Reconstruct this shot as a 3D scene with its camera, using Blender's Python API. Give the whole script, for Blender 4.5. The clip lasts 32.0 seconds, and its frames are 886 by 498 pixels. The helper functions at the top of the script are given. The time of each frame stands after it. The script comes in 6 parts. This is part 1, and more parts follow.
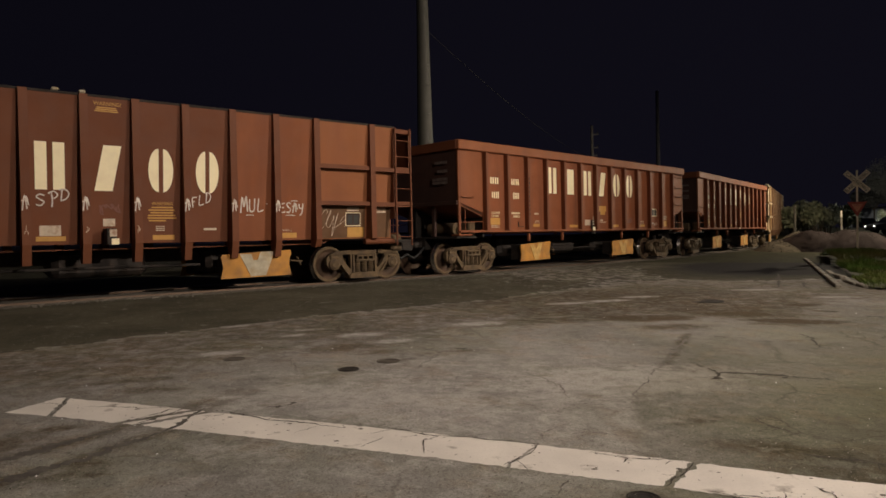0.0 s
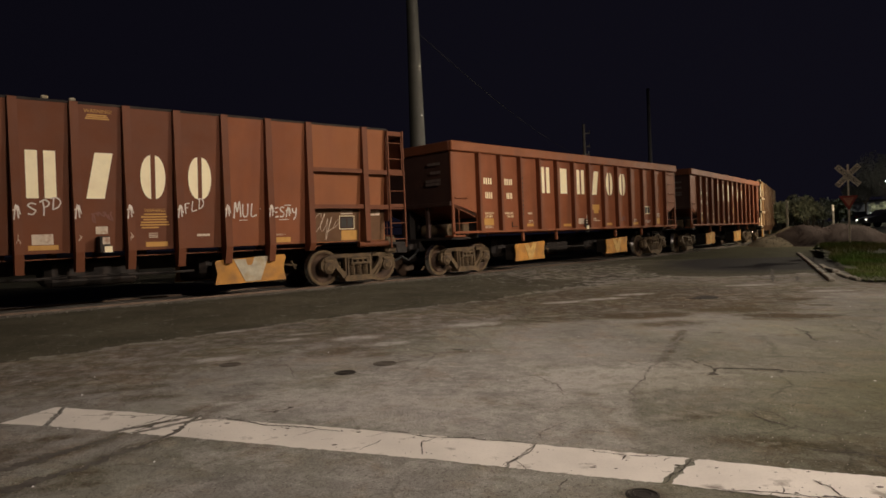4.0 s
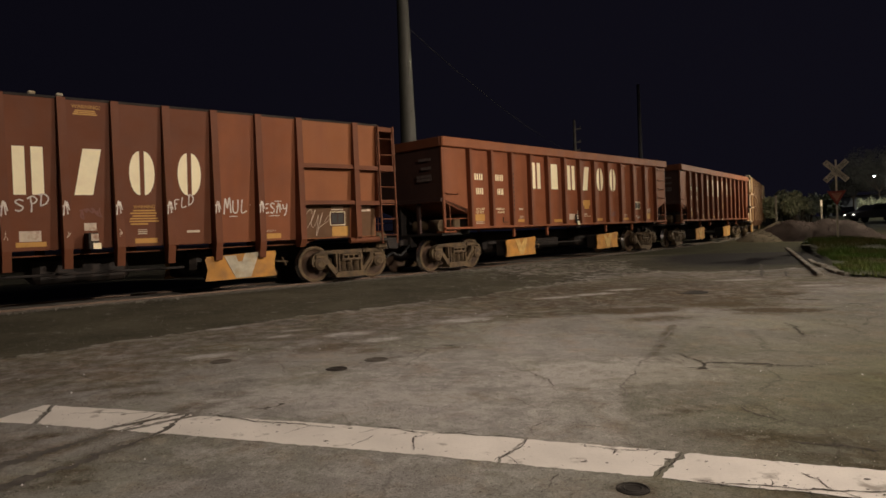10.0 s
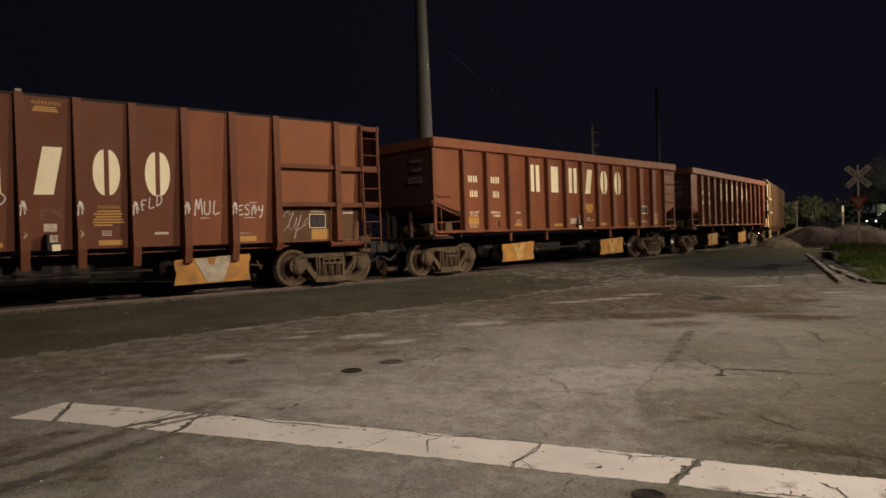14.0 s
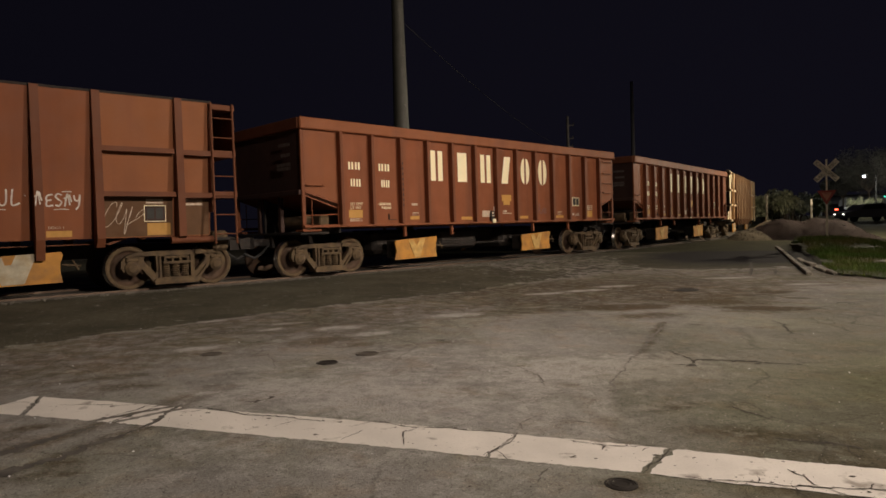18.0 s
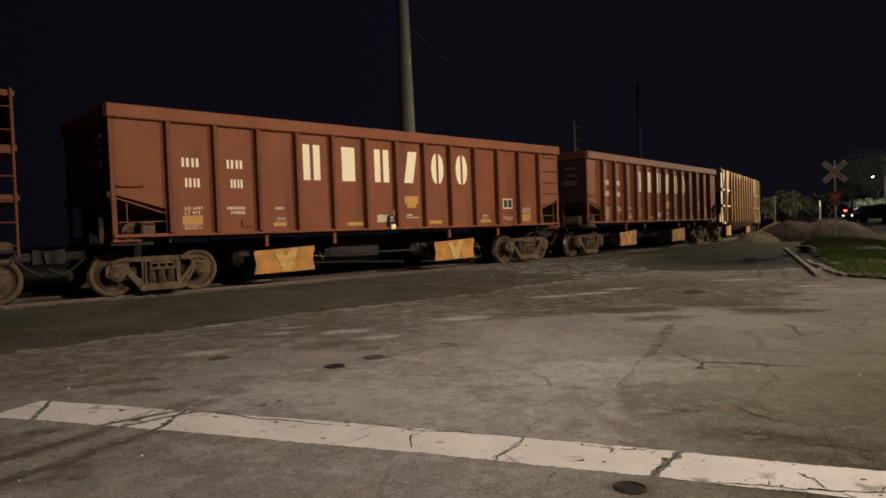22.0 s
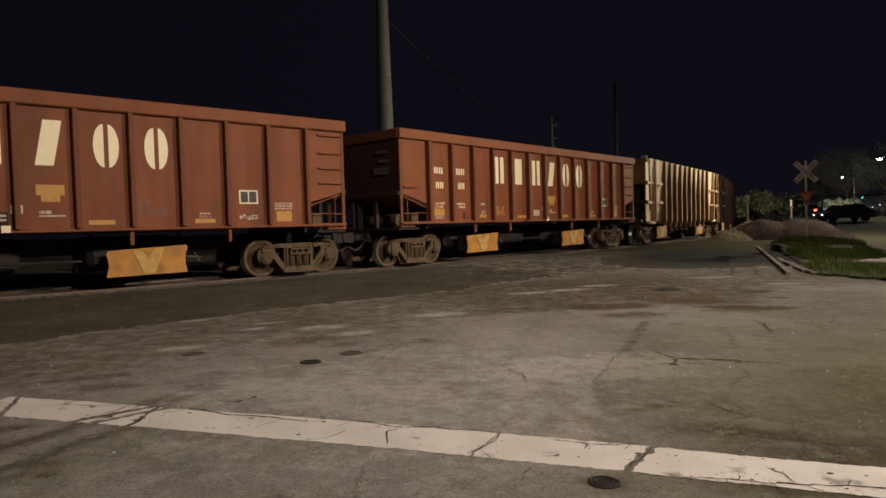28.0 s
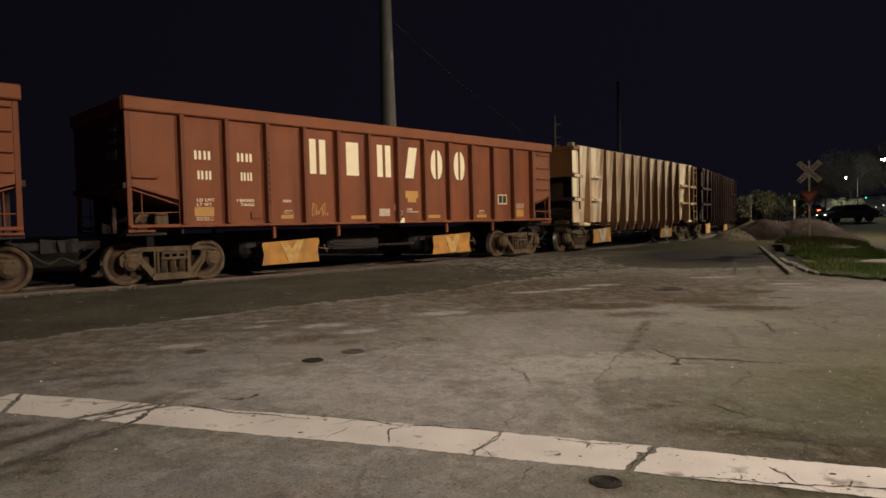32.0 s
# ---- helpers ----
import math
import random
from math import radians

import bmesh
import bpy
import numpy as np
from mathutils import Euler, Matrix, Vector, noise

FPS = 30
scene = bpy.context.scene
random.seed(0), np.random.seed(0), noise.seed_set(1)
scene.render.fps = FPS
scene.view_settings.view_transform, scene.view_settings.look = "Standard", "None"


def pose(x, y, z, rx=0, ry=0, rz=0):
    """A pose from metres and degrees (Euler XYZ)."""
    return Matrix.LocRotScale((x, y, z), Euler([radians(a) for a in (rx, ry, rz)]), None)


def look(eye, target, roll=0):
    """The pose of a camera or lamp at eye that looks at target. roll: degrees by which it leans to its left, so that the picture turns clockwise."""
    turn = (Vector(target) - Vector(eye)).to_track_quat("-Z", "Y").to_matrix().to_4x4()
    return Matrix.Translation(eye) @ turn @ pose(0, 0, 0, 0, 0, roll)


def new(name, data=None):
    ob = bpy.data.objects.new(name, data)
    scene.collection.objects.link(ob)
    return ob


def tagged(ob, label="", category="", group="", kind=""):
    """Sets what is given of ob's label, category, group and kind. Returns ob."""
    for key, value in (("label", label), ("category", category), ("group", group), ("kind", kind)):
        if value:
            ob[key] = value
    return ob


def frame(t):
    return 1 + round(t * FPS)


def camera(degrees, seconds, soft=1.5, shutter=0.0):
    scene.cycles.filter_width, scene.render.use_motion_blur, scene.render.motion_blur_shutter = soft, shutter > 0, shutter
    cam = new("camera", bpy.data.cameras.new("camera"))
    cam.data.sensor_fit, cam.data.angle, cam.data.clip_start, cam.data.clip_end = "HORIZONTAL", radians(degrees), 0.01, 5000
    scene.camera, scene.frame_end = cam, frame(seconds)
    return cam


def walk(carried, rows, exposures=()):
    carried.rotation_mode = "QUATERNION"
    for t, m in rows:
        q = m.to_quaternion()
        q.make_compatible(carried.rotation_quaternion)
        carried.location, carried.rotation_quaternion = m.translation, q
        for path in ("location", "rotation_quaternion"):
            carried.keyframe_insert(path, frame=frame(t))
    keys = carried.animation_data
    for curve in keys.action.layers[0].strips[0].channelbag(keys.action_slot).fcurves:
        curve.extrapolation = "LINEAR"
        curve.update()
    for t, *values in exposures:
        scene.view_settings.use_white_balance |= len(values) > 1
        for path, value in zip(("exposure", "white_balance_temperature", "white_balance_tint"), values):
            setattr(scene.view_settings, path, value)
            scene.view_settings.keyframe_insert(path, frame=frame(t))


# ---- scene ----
# eye above the rail head, which is z = 0; the street falls away from the track
EYE = 1.068
cam = camera(67.2, 32.0, soft=1.6, shutter=0.0)
walk(cam, [
    (0, pose(0, 0, EYE, 89.041, 1.284, 1.282)),
    (0.5, pose(0, 0, EYE, 88.803, 1.491, 1.247)),
    (1, pose(0, 0, EYE, 89.209, 1.657, 0.996)),
    (1.5, pose(0, 0, EYE, 89.119, 1.741, 0.997)),
    (2, pose(0, 0, EYE, 89.057, 1.989, 1.101)),
    (2.5, pose(0, 0, EYE, 89.182, 2.139, 1.033)),
    (3, pose(0, 0, EYE, 89.296, 2.258, 0.866)),
    (3.5, pose(0, 0, EYE, 89.226, 2.337, 0.829)),
    (5.5, pose(0, 0, EYE, 88.890, 2.563, 0.603)),
    (6, pose(0, 0, EYE, 88.793, 2.594, 0.470)),
    (6.5, pose(0, 0, EYE, 88.787, 2.647, 0.372)),
    (7, pose(0, 0, EYE, 88.764, 2.657, 0.210)),
    (7.5, pose(0, 0, EYE, 88.853, 2.728, 0.017)),
    (8, pose(0, 0, EYE, 88.920, 2.695, -0.108)),
    (8.5, pose(0, 0, EYE, 88.875, 2.657, 0.038)),
    (9, pose(0, 0, EYE, 88.879, 2.623, -0.048)),
    (9.5, pose(0, 0, EYE, 88.800, 2.539, -0.023)),
    (10, pose(0, 0, EYE, 88.752, 2.508, 0.024)),
    (10.5, pose(0, 0, EYE, 88.844, 2.454, 0.024)),
    (11, pose(0, 0, EYE, 88.792, 2.413, 0.092)),
    (11.5, pose(0, 0, EYE, 87.926, 2.113, -0.265)),
    (12, pose(0, 0, EYE, 88.434, 2.318, 0.017)),
    (12.5, pose(0, 0, EYE, 88.925, 2.548, 0.521)),
    (13, pose(0, 0, EYE, 88.957, 2.597, 1.107)),
    (13.5, pose(0, 0, EYE, 89.034, 2.328, 1.281)),
    (14, pose(0, 0, EYE, 89.055, 2.005, 1.393)),
    (14.5, pose(0, 0, EYE, 88.835, 1.806, 1.420)),
    (16.5, pose(0, 0, EYE, 88.342, 1.570, -1.379)),
    (17, pose(0, 0, EYE, 88.249, 1.591, -1.069)),
    (17.5, pose(0, 0, EYE, 88.223, 1.702, -0.801)),
    (18, pose(0, 0, EYE, 88.288, 1.855, -0.651)),
    (18.5, pose(0, 0, EYE, 88.541, 1.940, -0.272)),
    (19, pose(0, 0, EYE, 88.608, 2.097, 0.207)),
    (19.5, pose(0, 0, EYE, 88.887, 2.126, 0.640)),
    (20, pose(0, 0, EYE, 88.879, 2.209, 0.696)),
    (20.5, pose(0, 0, EYE, 88.809, 2.154, 0.424)),
    (21, pose(0, 0, EYE, 88.721, 2.195, 0.431)),
    (21.5, pose(0, 0, EYE, 88.672, 2.201, 0.185)),
    (22, pose(0, 0, EYE, 88.587, 2.139, -0.085)),
    (22.5, pose(0, 0, EYE, 89.032, 1.998, -0.605)),
    (23, pose(0, 0, EYE, 89.105, 1.795, -0.887)),
    (23.5, pose(0, 0, EYE, 88.964, 1.734, -1.321)),
    (24, pose(0, 0, EYE, 88.646, 1.809, -1.691)),
    (24.5, pose(0, 0, EYE, 88.240, 1.847, -2.190)),
    (25, pose(0, 0, EYE, 87.931, 1.884, -2.383)),
    (25.5, pose(0, 0, EYE, 87.984, 1.802, -2.222)),
    (27.5, pose(0, 0, EYE, 88.267, 1.788, -1.809)),
    (28, pose(0, 0, EYE, 88.186, 1.692, -2.007)),
    (28.5, pose(0, 0, EYE, 88.043, 1.448, -2.063)),
    (29, pose(0, 0, EYE, 87.864, 1.444, -1.681)),
    (29.5, pose(0, 0, EYE, 87.851, 1.477, -1.689)),
    (30, pose(0, 0, EYE, 87.861, 1.435, -1.746)),
    (30.5, pose(0, 0, EYE, 87.879, 1.421, -1.859)),
    (31, pose(0, 0, EYE, 88.000, 1.362, -1.993)),
    (31.5, pose(0, 0, EYE, 88.010, 1.399, -1.903)),
    (32, pose(0, 0, EYE, 88.086, 1.483, -1.797)),
])

# ---- night sky and lamps ----
world = bpy.data.worlds.new("night_sky")
scene.world = world
world.use_nodes = True
bg = world.node_tree.nodes["Background"]
bg.inputs["Color"].default_value = (0.60, 0.54, 1.0, 1)
# the town's faint glow: the sky grows a little lighter towards the street's far end
nodes, links = world.node_tree.nodes, world.node_tree.links
way = nodes.new("ShaderNodeTexCoord")
dot = nodes.new("ShaderNodeVectorMath")
dot.operation = "DOT_PRODUCT"
dot.inputs[1].default_value = (0.64, 0.77, 0.0)
links.new(way.outputs["Generated"], dot.inputs[0])
glow_range = nodes.new("ShaderNodeMapRange")
for i, v in zip((1, 2, 3, 4), (0.3, 1.0, 0.0048, 0.0066)):
    glow_range.inputs[i].default_value = v
links.new(dot.outputs["Value"], glow_range.inputs[0])
links.new(glow_range.outputs[0], bg.inputs["Strength"])


def lamp(name, at, to, watts, colour, size, spread=180.0):
    """An area lamp that hangs in a street-lamp head."""
    data = bpy.data.lights.new(name, "AREA")
    data.shape, data.size = "DISK", size
    data.energy, data.color, data.spread = watts, colour, radians(spread)
    ob = new(name, data)
    ob.matrix_world = look(at, to)
    return ob


# a flood on a tall mast far to the right, an unseen fill lamp added over the street, a street lamp beyond the grass
# corner, two far lamps in view
STREET_LAMP = Vector((28.5, 38.6, 9.25))
FLOOD = Vector((41.9, -1.8, 19.0))
NEAR_FILL = Vector((11.0, -2.5, 10.0))
FAR_LAMP_A = Vector((130 * math.sin(radians(32.93)), 130 * math.cos(radians(32.93)), 7.63))
FAR_LAMP_B = Vector((70 * math.sin(radians(35.22)), 70 * math.cos(radians(35.22)), 6.05))
lamp("street_light", STREET_LAMP - Vector((0.3, 0, 0.2)), (19.5, 36.5, 0.0), 2450, (1.0, 0.84, 0.62), 0.45)
lamp("flood_light", FLOOD - Vector((0.5, 0, 0.1)), (-1.8, 20.3, 1.0), 780, (1.0, 0.825, 0.66), 0.9, 44)
# fill added to lift the near ground; no such lamp is in view
lamp("near_fill_light", NEAR_FILL - Vector((0.3, 0, 0.2)), (0.2, 9.0, 0.0), 880, (1.0, 0.825, 0.68), 0.45, 116)
for at, watts in ((FAR_LAMP_A, 3500), (FAR_LAMP_B, 800)):
    data = bpy.data.lights.new("far_street_light", "POINT")
    data.energy, data.color, data.shadow_soft_size = watts, (1.0, 0.95, 0.85), 0.3
    new("far_street_light", data).location = at - Vector((0, 0, 0.45))
scene.view_settings.exposure = 0.15


# ---- materials ----
def material(name, colour, rough=0.7, metal=0.0, scale=6.0, vary=0.25, grain=60.0, grain_amount=0.15,
             bump=0.15, stain=None, stain_scale=1.2, stain_amount=0.5, streak=False, per_object=0.0, stain_from=0.48, stain_to=0.72, gloss=0.5):
    """A weathered surface: base colour, variation at two sizes, stains of another colour, and relief."""
    mat = bpy.data.materials.new(name)
    mat.use_nodes = True
    nodes, links = mat.node_tree.nodes, mat.node_tree.links
    shader = nodes["Principled BSDF"]
    shader.inputs["Metallic"].default_value = metal
    shader.inputs["Specular IOR Level"].default_value = gloss
    coord = nodes.new("ShaderNodeTexCoord")
    spot = coord.outputs["Object"]

    def noise_at(size, detail=5.0, stretch=None):
        n = nodes.new("ShaderNodeTexNoise")
        n.inputs["Scale"].default_value = size
        n.inputs["Detail"].default_value = detail
        src = spot
        if stretch:
            m = nodes.new("ShaderNodeMapping")
            m.inputs["Scale"].default_value = stretch
            links.new(spot, m.inputs["Vector"])
            src = m.outputs["Vector"]
        links.new(src, n.inputs["Vector"])
        return n.outputs["Fac"]

    def mix(a, b, fac):
        m = nodes.new("ShaderNodeMix")
        m.data_type = "RGBA"
        for sock, value in ((m.inputs[6], a), (m.inputs[7], b), (m.inputs[0], fac)):
            if isinstance(value, (tuple, float)):
                sock.default_value = value
            else:
                links.new(value, sock)
        return m.outputs[2]

    def ramp(src, lo, hi, a=0.0, b=1.0):
        r = nodes.new("ShaderNodeMapRange")
        links.new(src, r.inputs[0])
        for i, v in zip((1, 2, 3, 4), (lo, hi, a, b)):
            r.inputs[i].default_value = v
        return r.outputs[0]

    dark = tuple(c * (1 - vary) for c in colour) + (1.0,)
    light = tuple(min(1, c * (1 + vary)) for c in colour) + (1.0,)
    col = mix(dark, light, ramp(noise_at(scale), 0.3, 0.7))
    g = noise_at(grain, 2.0)
    col = mix(col, tuple(c * 0.45 for c in colour) + (1.0,), ramp(g, 0.5, 0.75, 0, grain_amount))
    if stain:
        stretch = (1, 1, 0.12) if streak else None
        col = mix(col, tuple(stain) + (1.0,), ramp(noise_at(stain_scale, 6.0, stretch), stain_from, stain_to, 0, stain_amount))
    if per_object:
        info = nodes.new("ShaderNodeObjectInfo")
        h = nodes.new("ShaderNodeHueSaturation")
        links.new(ramp(info.outputs["Random"], 0, 1, 1 - per_object, 1 + per_object), h.inputs["Value"])
        links.new(col, h.inputs["Color"])
        col = h.outputs["Color"]
    links.new(col, shader.inputs["Base Color"])
    links.new(ramp(noise_at(scale * 3), 0.2, 0.8, max(0.05, rough - 0.12), min(1, rough + 0.12)), shader.inputs["Roughness"])
    if bump:
        b = nodes.new("ShaderNodeBump")
        b.inputs["Strength"].default_value = bump
        b.inputs["Distance"].default_value = 0.01
        links.new(g, b.inputs["Height"])
        links.new(b.outputs["Normal"], shader.inputs["Normal"])
    return mat


def glow(name, colour, strength):
    """What gives off light."""
    mat = bpy.data.materials.new(name)
    mat.use_nodes = True
    shader = mat.node_tree.nodes["Principled BSDF"]
    shader.inputs["Base Color"].default_value = (*colour, 1)
    shader.inputs["Emission Color"].default_value = (*colour, 1)
    shader.inputs["Emission Strength"].default_value = strength
    return mat


RED = material("red_oxide_paint", (0.222, 0.071, 0.028), 0.66, gloss=0.3, scale=1.4, vary=0.08, grain=70, grain_amount=0.12,
               bump=0.06, stain=(0.115, 0.038, 0.018), stain_scale=1.9, stain_amount=0.7, streak=True, stain_from=0.44, stain_to=0.70)
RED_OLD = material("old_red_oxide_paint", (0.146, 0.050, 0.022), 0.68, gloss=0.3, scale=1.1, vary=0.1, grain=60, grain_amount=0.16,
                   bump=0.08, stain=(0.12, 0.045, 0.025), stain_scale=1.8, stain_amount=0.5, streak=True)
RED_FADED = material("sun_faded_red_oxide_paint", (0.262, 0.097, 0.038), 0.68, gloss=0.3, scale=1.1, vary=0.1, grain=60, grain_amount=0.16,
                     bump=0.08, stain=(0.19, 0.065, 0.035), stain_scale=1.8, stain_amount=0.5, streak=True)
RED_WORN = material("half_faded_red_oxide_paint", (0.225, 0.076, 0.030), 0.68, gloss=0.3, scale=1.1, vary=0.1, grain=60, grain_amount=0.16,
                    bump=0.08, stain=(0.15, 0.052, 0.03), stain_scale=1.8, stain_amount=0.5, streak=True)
# near-black red: painted shade of the car ends, also dark stencil marks
RED_SHADE_MARK = material("dark_red_end_shade_and_marks", (0.040, 0.017, 0.012), 0.75, scale=1.1, vary=0.2, grain=60, grain_amount=0.2,
                    bump=0.08, stain=(0.05, 0.022, 0.016), stain_scale=1.8, stain_amount=0.6, streak=True)
RED_BROWN = material("brownish_dark_red_paint", (0.120, 0.058, 0.024), 0.8, scale=2.0, vary=0.2, grain=60, grain_amount=0.2,
                    bump=0.08, stain=(0.09, 0.05, 0.025), stain_scale=3.0, stain_amount=0.5)
TAN = material("faded_cream_tan_paint", (0.92, 0.77, 0.54), 0.7, scale=1.0, vary=0.15, grain=50, grain_amount=0.2,
               bump=0.08, stain=(0.34, 0.18, 0.07), stain_scale=2.4, stain_amount=0.9, streak=True, stain_from=0.40, stain_to=0.60)
# coat of the tan posts: rust mixed with painted flank shade
TAN_RUST_SHADE = material("rusty_tan_with_flank_shade", (0.20, 0.105, 0.045), 0.75, scale=1.2, vary=0.25, grain=40, grain_amount=0.3,
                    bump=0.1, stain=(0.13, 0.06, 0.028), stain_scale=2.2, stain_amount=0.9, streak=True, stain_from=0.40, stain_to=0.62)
DARK_CAR = material("dark_brown_paint", (0.034, 0.018, 0.017), 0.8, scale=1.2, vary=0.25, stain=(0.04, 0.02, 0.016), streak=True, gloss=0.15)
STEEL_DARK = material("grimy_black_steel", (0.020, 0.016, 0.014), 0.8, metal=0.1, scale=5, vary=0.3, stain=(0.045, 0.027, 0.018), stain_scale=5)
CAST = material("dusty_cast_steel", (0.104, 0.070, 0.036), 0.85, scale=5, vary=0.35, grain=50, grain_amount=0.3, bump=0.2,
                stain=(0.05, 0.034, 0.026), stain_scale=6, stain_amount=0.7)
WHEEL = material("rusty_wheel_steel", (0.078, 0.045, 0.026), 0.75, metal=0.1, scale=6, vary=0.35, stain=(0.04, 0.026, 0.02), stain_scale=5)
TREAD = material("polished_wheel_tread", (0.5, 0.48, 0.46), 0.25, metal=1.0, scale=20, vary=0.1, bump=0.0)
TAN_WORN = material("rust_bled_tan_paint", (0.72, 0.55, 0.35), 0.75, scale=1.2, vary=0.2, grain=40, grain_amount=0.25,
                    bump=0.1, stain=(0.24, 0.12, 0.05), stain_scale=2.0, stain_amount=0.75, streak=True)
TAN_END_BROWN = material("brown_coat_of_tan_end", (0.25, 0.115, 0.034), 0.75, scale=1.2, vary=0.2, grain=40, grain_amount=0.25,
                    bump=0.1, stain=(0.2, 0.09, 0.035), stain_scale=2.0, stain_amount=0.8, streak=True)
# lower end of the tan car: shade worked into a dark rusty coat
TAN_END_SHADE = material("rusty_tan_in_painted_shade", (0.05, 0.03, 0.02), 0.85, scale=2, vary=0.35, stain=(0.1, 0.05, 0.025), stain_scale=2, streak=True)
CHUTE = material("yellow_paint", (0.44, 0.205, 0.030), 0.65, scale=3, vary=0.2, grain=50, stain=(0.17, 0.09, 0.04), stain_scale=3.5, stain_amount=0.6)
PALE_YELLOW = material("chalky_yellow_paint", (0.50, 0.32, 0.10), 0.75, scale=5, vary=0.25, stain=(0.42, 0.22, 0.05), stain_scale=6, stain_amount=0.8)
PALE = material("dusty_pale_grey_paint", (0.42, 0.38, 0.29), 0.8, scale=5, vary=0.25, stain=(0.30, 0.2, 0.07), stain_scale=4, stain_amount=0.6)
LETTER = material("cream_white_paint", (0.93, 0.84, 0.57), 0.6, scale=4, vary=0.06, grain=50, grain_amount=0.08, bump=0.03,
                  stain=(0.5, 0.38, 0.26), stain_scale=4, stain_amount=0.25)
LETTER_DIM = material("worn_white_paint", (0.55, 0.46, 0.36), 0.7, scale=8, vary=0.15, stain=(0.25, 0.11, 0.07), stain_scale=9, stain_amount=0.8)
# white of the end marks, dimmed by painted shade
END_PAINT = material("shaded_white_end_paint", (0.13, 0.105, 0.095), 0.8, scale=8, vary=0.3, stain=(0.06, 0.035, 0.03), stain_scale=9, stain_amount=0.8)
STICKER = material("amber_decal", (0.52, 0.28, 0.06), 0.6, scale=8, vary=0.15, stain=(0.25, 0.12, 0.05), stain_scale=8, stain_amount=0.4)
DECAL_DARK = material("black_decal", (0.025, 0.025, 0.022), 0.5, scale=8)
SPRAY = material("white_spray_paint", (0.62, 0.58, 0.52), 0.6, scale=10, vary=0.2, stain=(0.28, 0.12, 0.08), stain_scale=14, stain_amount=0.5)
POLE_FAR = material("dark_far_pole_wood", (0.09, 0.088, 0.1), 0.9, scale=3, vary=0.2)
SPRAY_DIM = material("dark_spray_paint", (0.165, 0.062, 0.045), 0.6, scale=10, vary=0.2)


def asphalt(name, pale, dark, cracks=0.5, fresh=None):
    """Old asphalt: blotches of several sizes, bare aggregate, and a net of hairline cracks."""
    mat = bpy.data.materials.new(name)
    mat.use_nodes = True
    nodes, links = mat.node_tree.nodes, mat.node_tree.links
    shader = nodes["Principled BSDF"]
    coord = nodes.new("ShaderNodeTexCoord").outputs["Object"]

    def tex(scale, detail=6.0, rough=0.6):
        n = nodes.new("ShaderNodeTexNoise")
        for k, v in (("Scale", scale), ("Detail", detail), ("Roughness", rough)):
            n.inputs[k].default_value = v
        links.new(coord, n.inputs["Vector"])
        return n

    def ranged(src, lo, hi, a=0.0, b=1.0):
        r = nodes.new("ShaderNodeMapRange")
        links.new(src, r.inputs[0])
        for i, v in zip((1, 2, 3, 4), (lo, hi, a, b)):
            r.inputs[i].default_value = v
        return r.outputs[0]

    def mix(a, b, fac, blend="MIX"):
        m = nodes.new("ShaderNodeMix")
        m.data_type, m.blend_type = "RGBA", blend
        for sock, value in ((m.inputs[6], a), (m.inputs[7], b), (m.inputs[0], fac)):
            if isinstance(value, (tuple, float)):
                sock.default_value = value
            else:
                links.new(value, sock)
        return m.outputs[2]

    col = mix((*dark, 1.0), (*pale, 1.0), ranged(tex(0.33).outputs["Fac"], 0.36, 0.62))
    col = mix(col, (*[c * 0.66 for c in dark], 1.0), ranged(tex(1.7, 8, 0.7).outputs["Fac"], 0.50, 0.70, 0, 0.5))
    col = mix(col, (*[min(1, c * 1.35) for c in pale], 1.0), ranged(tex(6.5, 7, 0.75).outputs["Fac"], 0.50, 0.66, 0, 0.4))
    col = mix(col, mix(col, (0.975, 1.0, 0.92, 1.0), 1.0, "MULTIPLY"), ranged(tex(0.8, 4).outputs["Fac"], 0.45, 0.62))
    col = mix(col, mix(col, (1.06, 0.99, 0.93, 1.0), 1.0, "MULTIPLY"), ranged(tex(2.3, 6, 0.7).outputs["Fac"], 0.50, 0.62))
    if fresh:
        marks = nodes.new("ShaderNodeAttribute")
        marks.attribute_name = "marks"
        split = nodes.new("ShaderNodeSeparateColor")
        links.new(marks.outputs["Color"], split.inputs[0])
        rough_edge = ranged(tex(4.2, 9, 0.75).outputs["Fac"], 0.33, 0.67)

        def broken(src, lo, hi):
            """The mark, eaten away unevenly at its edge."""
            add = nodes.new("ShaderNodeMath")
            add.operation = "ADD"
            links.new(src, add.inputs[0])
            links.new(rough_edge, add.inputs[1])
            return ranged(add.outputs[0], lo, hi)

        new_col = mix((*[c * 0.8 for c in fresh], 1.0), (*[c * 1.25 for c in fresh], 1.0), ranged(tex(0.8).outputs["Fac"], 0.35, 0.65))
        col = mix(col, new_col, broken(split.outputs[0], 0.85, 1.1))
        col = mix(col, mix(col, (0.40, 0.335, 0.255, 1.0), 1.0, "MULTIPLY"), broken(split.outputs[1], 0.7, 1.5))
        col = mix(col, (*[c * 1.3 for c in pale], 1.0), broken(split.outputs[2], 0.75, 1.3))
        # right of the seam: greener asphalt, with dimming painted against the lamp
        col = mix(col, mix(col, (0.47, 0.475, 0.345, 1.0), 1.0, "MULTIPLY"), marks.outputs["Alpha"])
        col = mix(col, (0.030, 0.029, 0.031, 1.0), ranged(split.outputs[0], 1.05, 2.2))
    grain = tex(60, 4, 0.8)
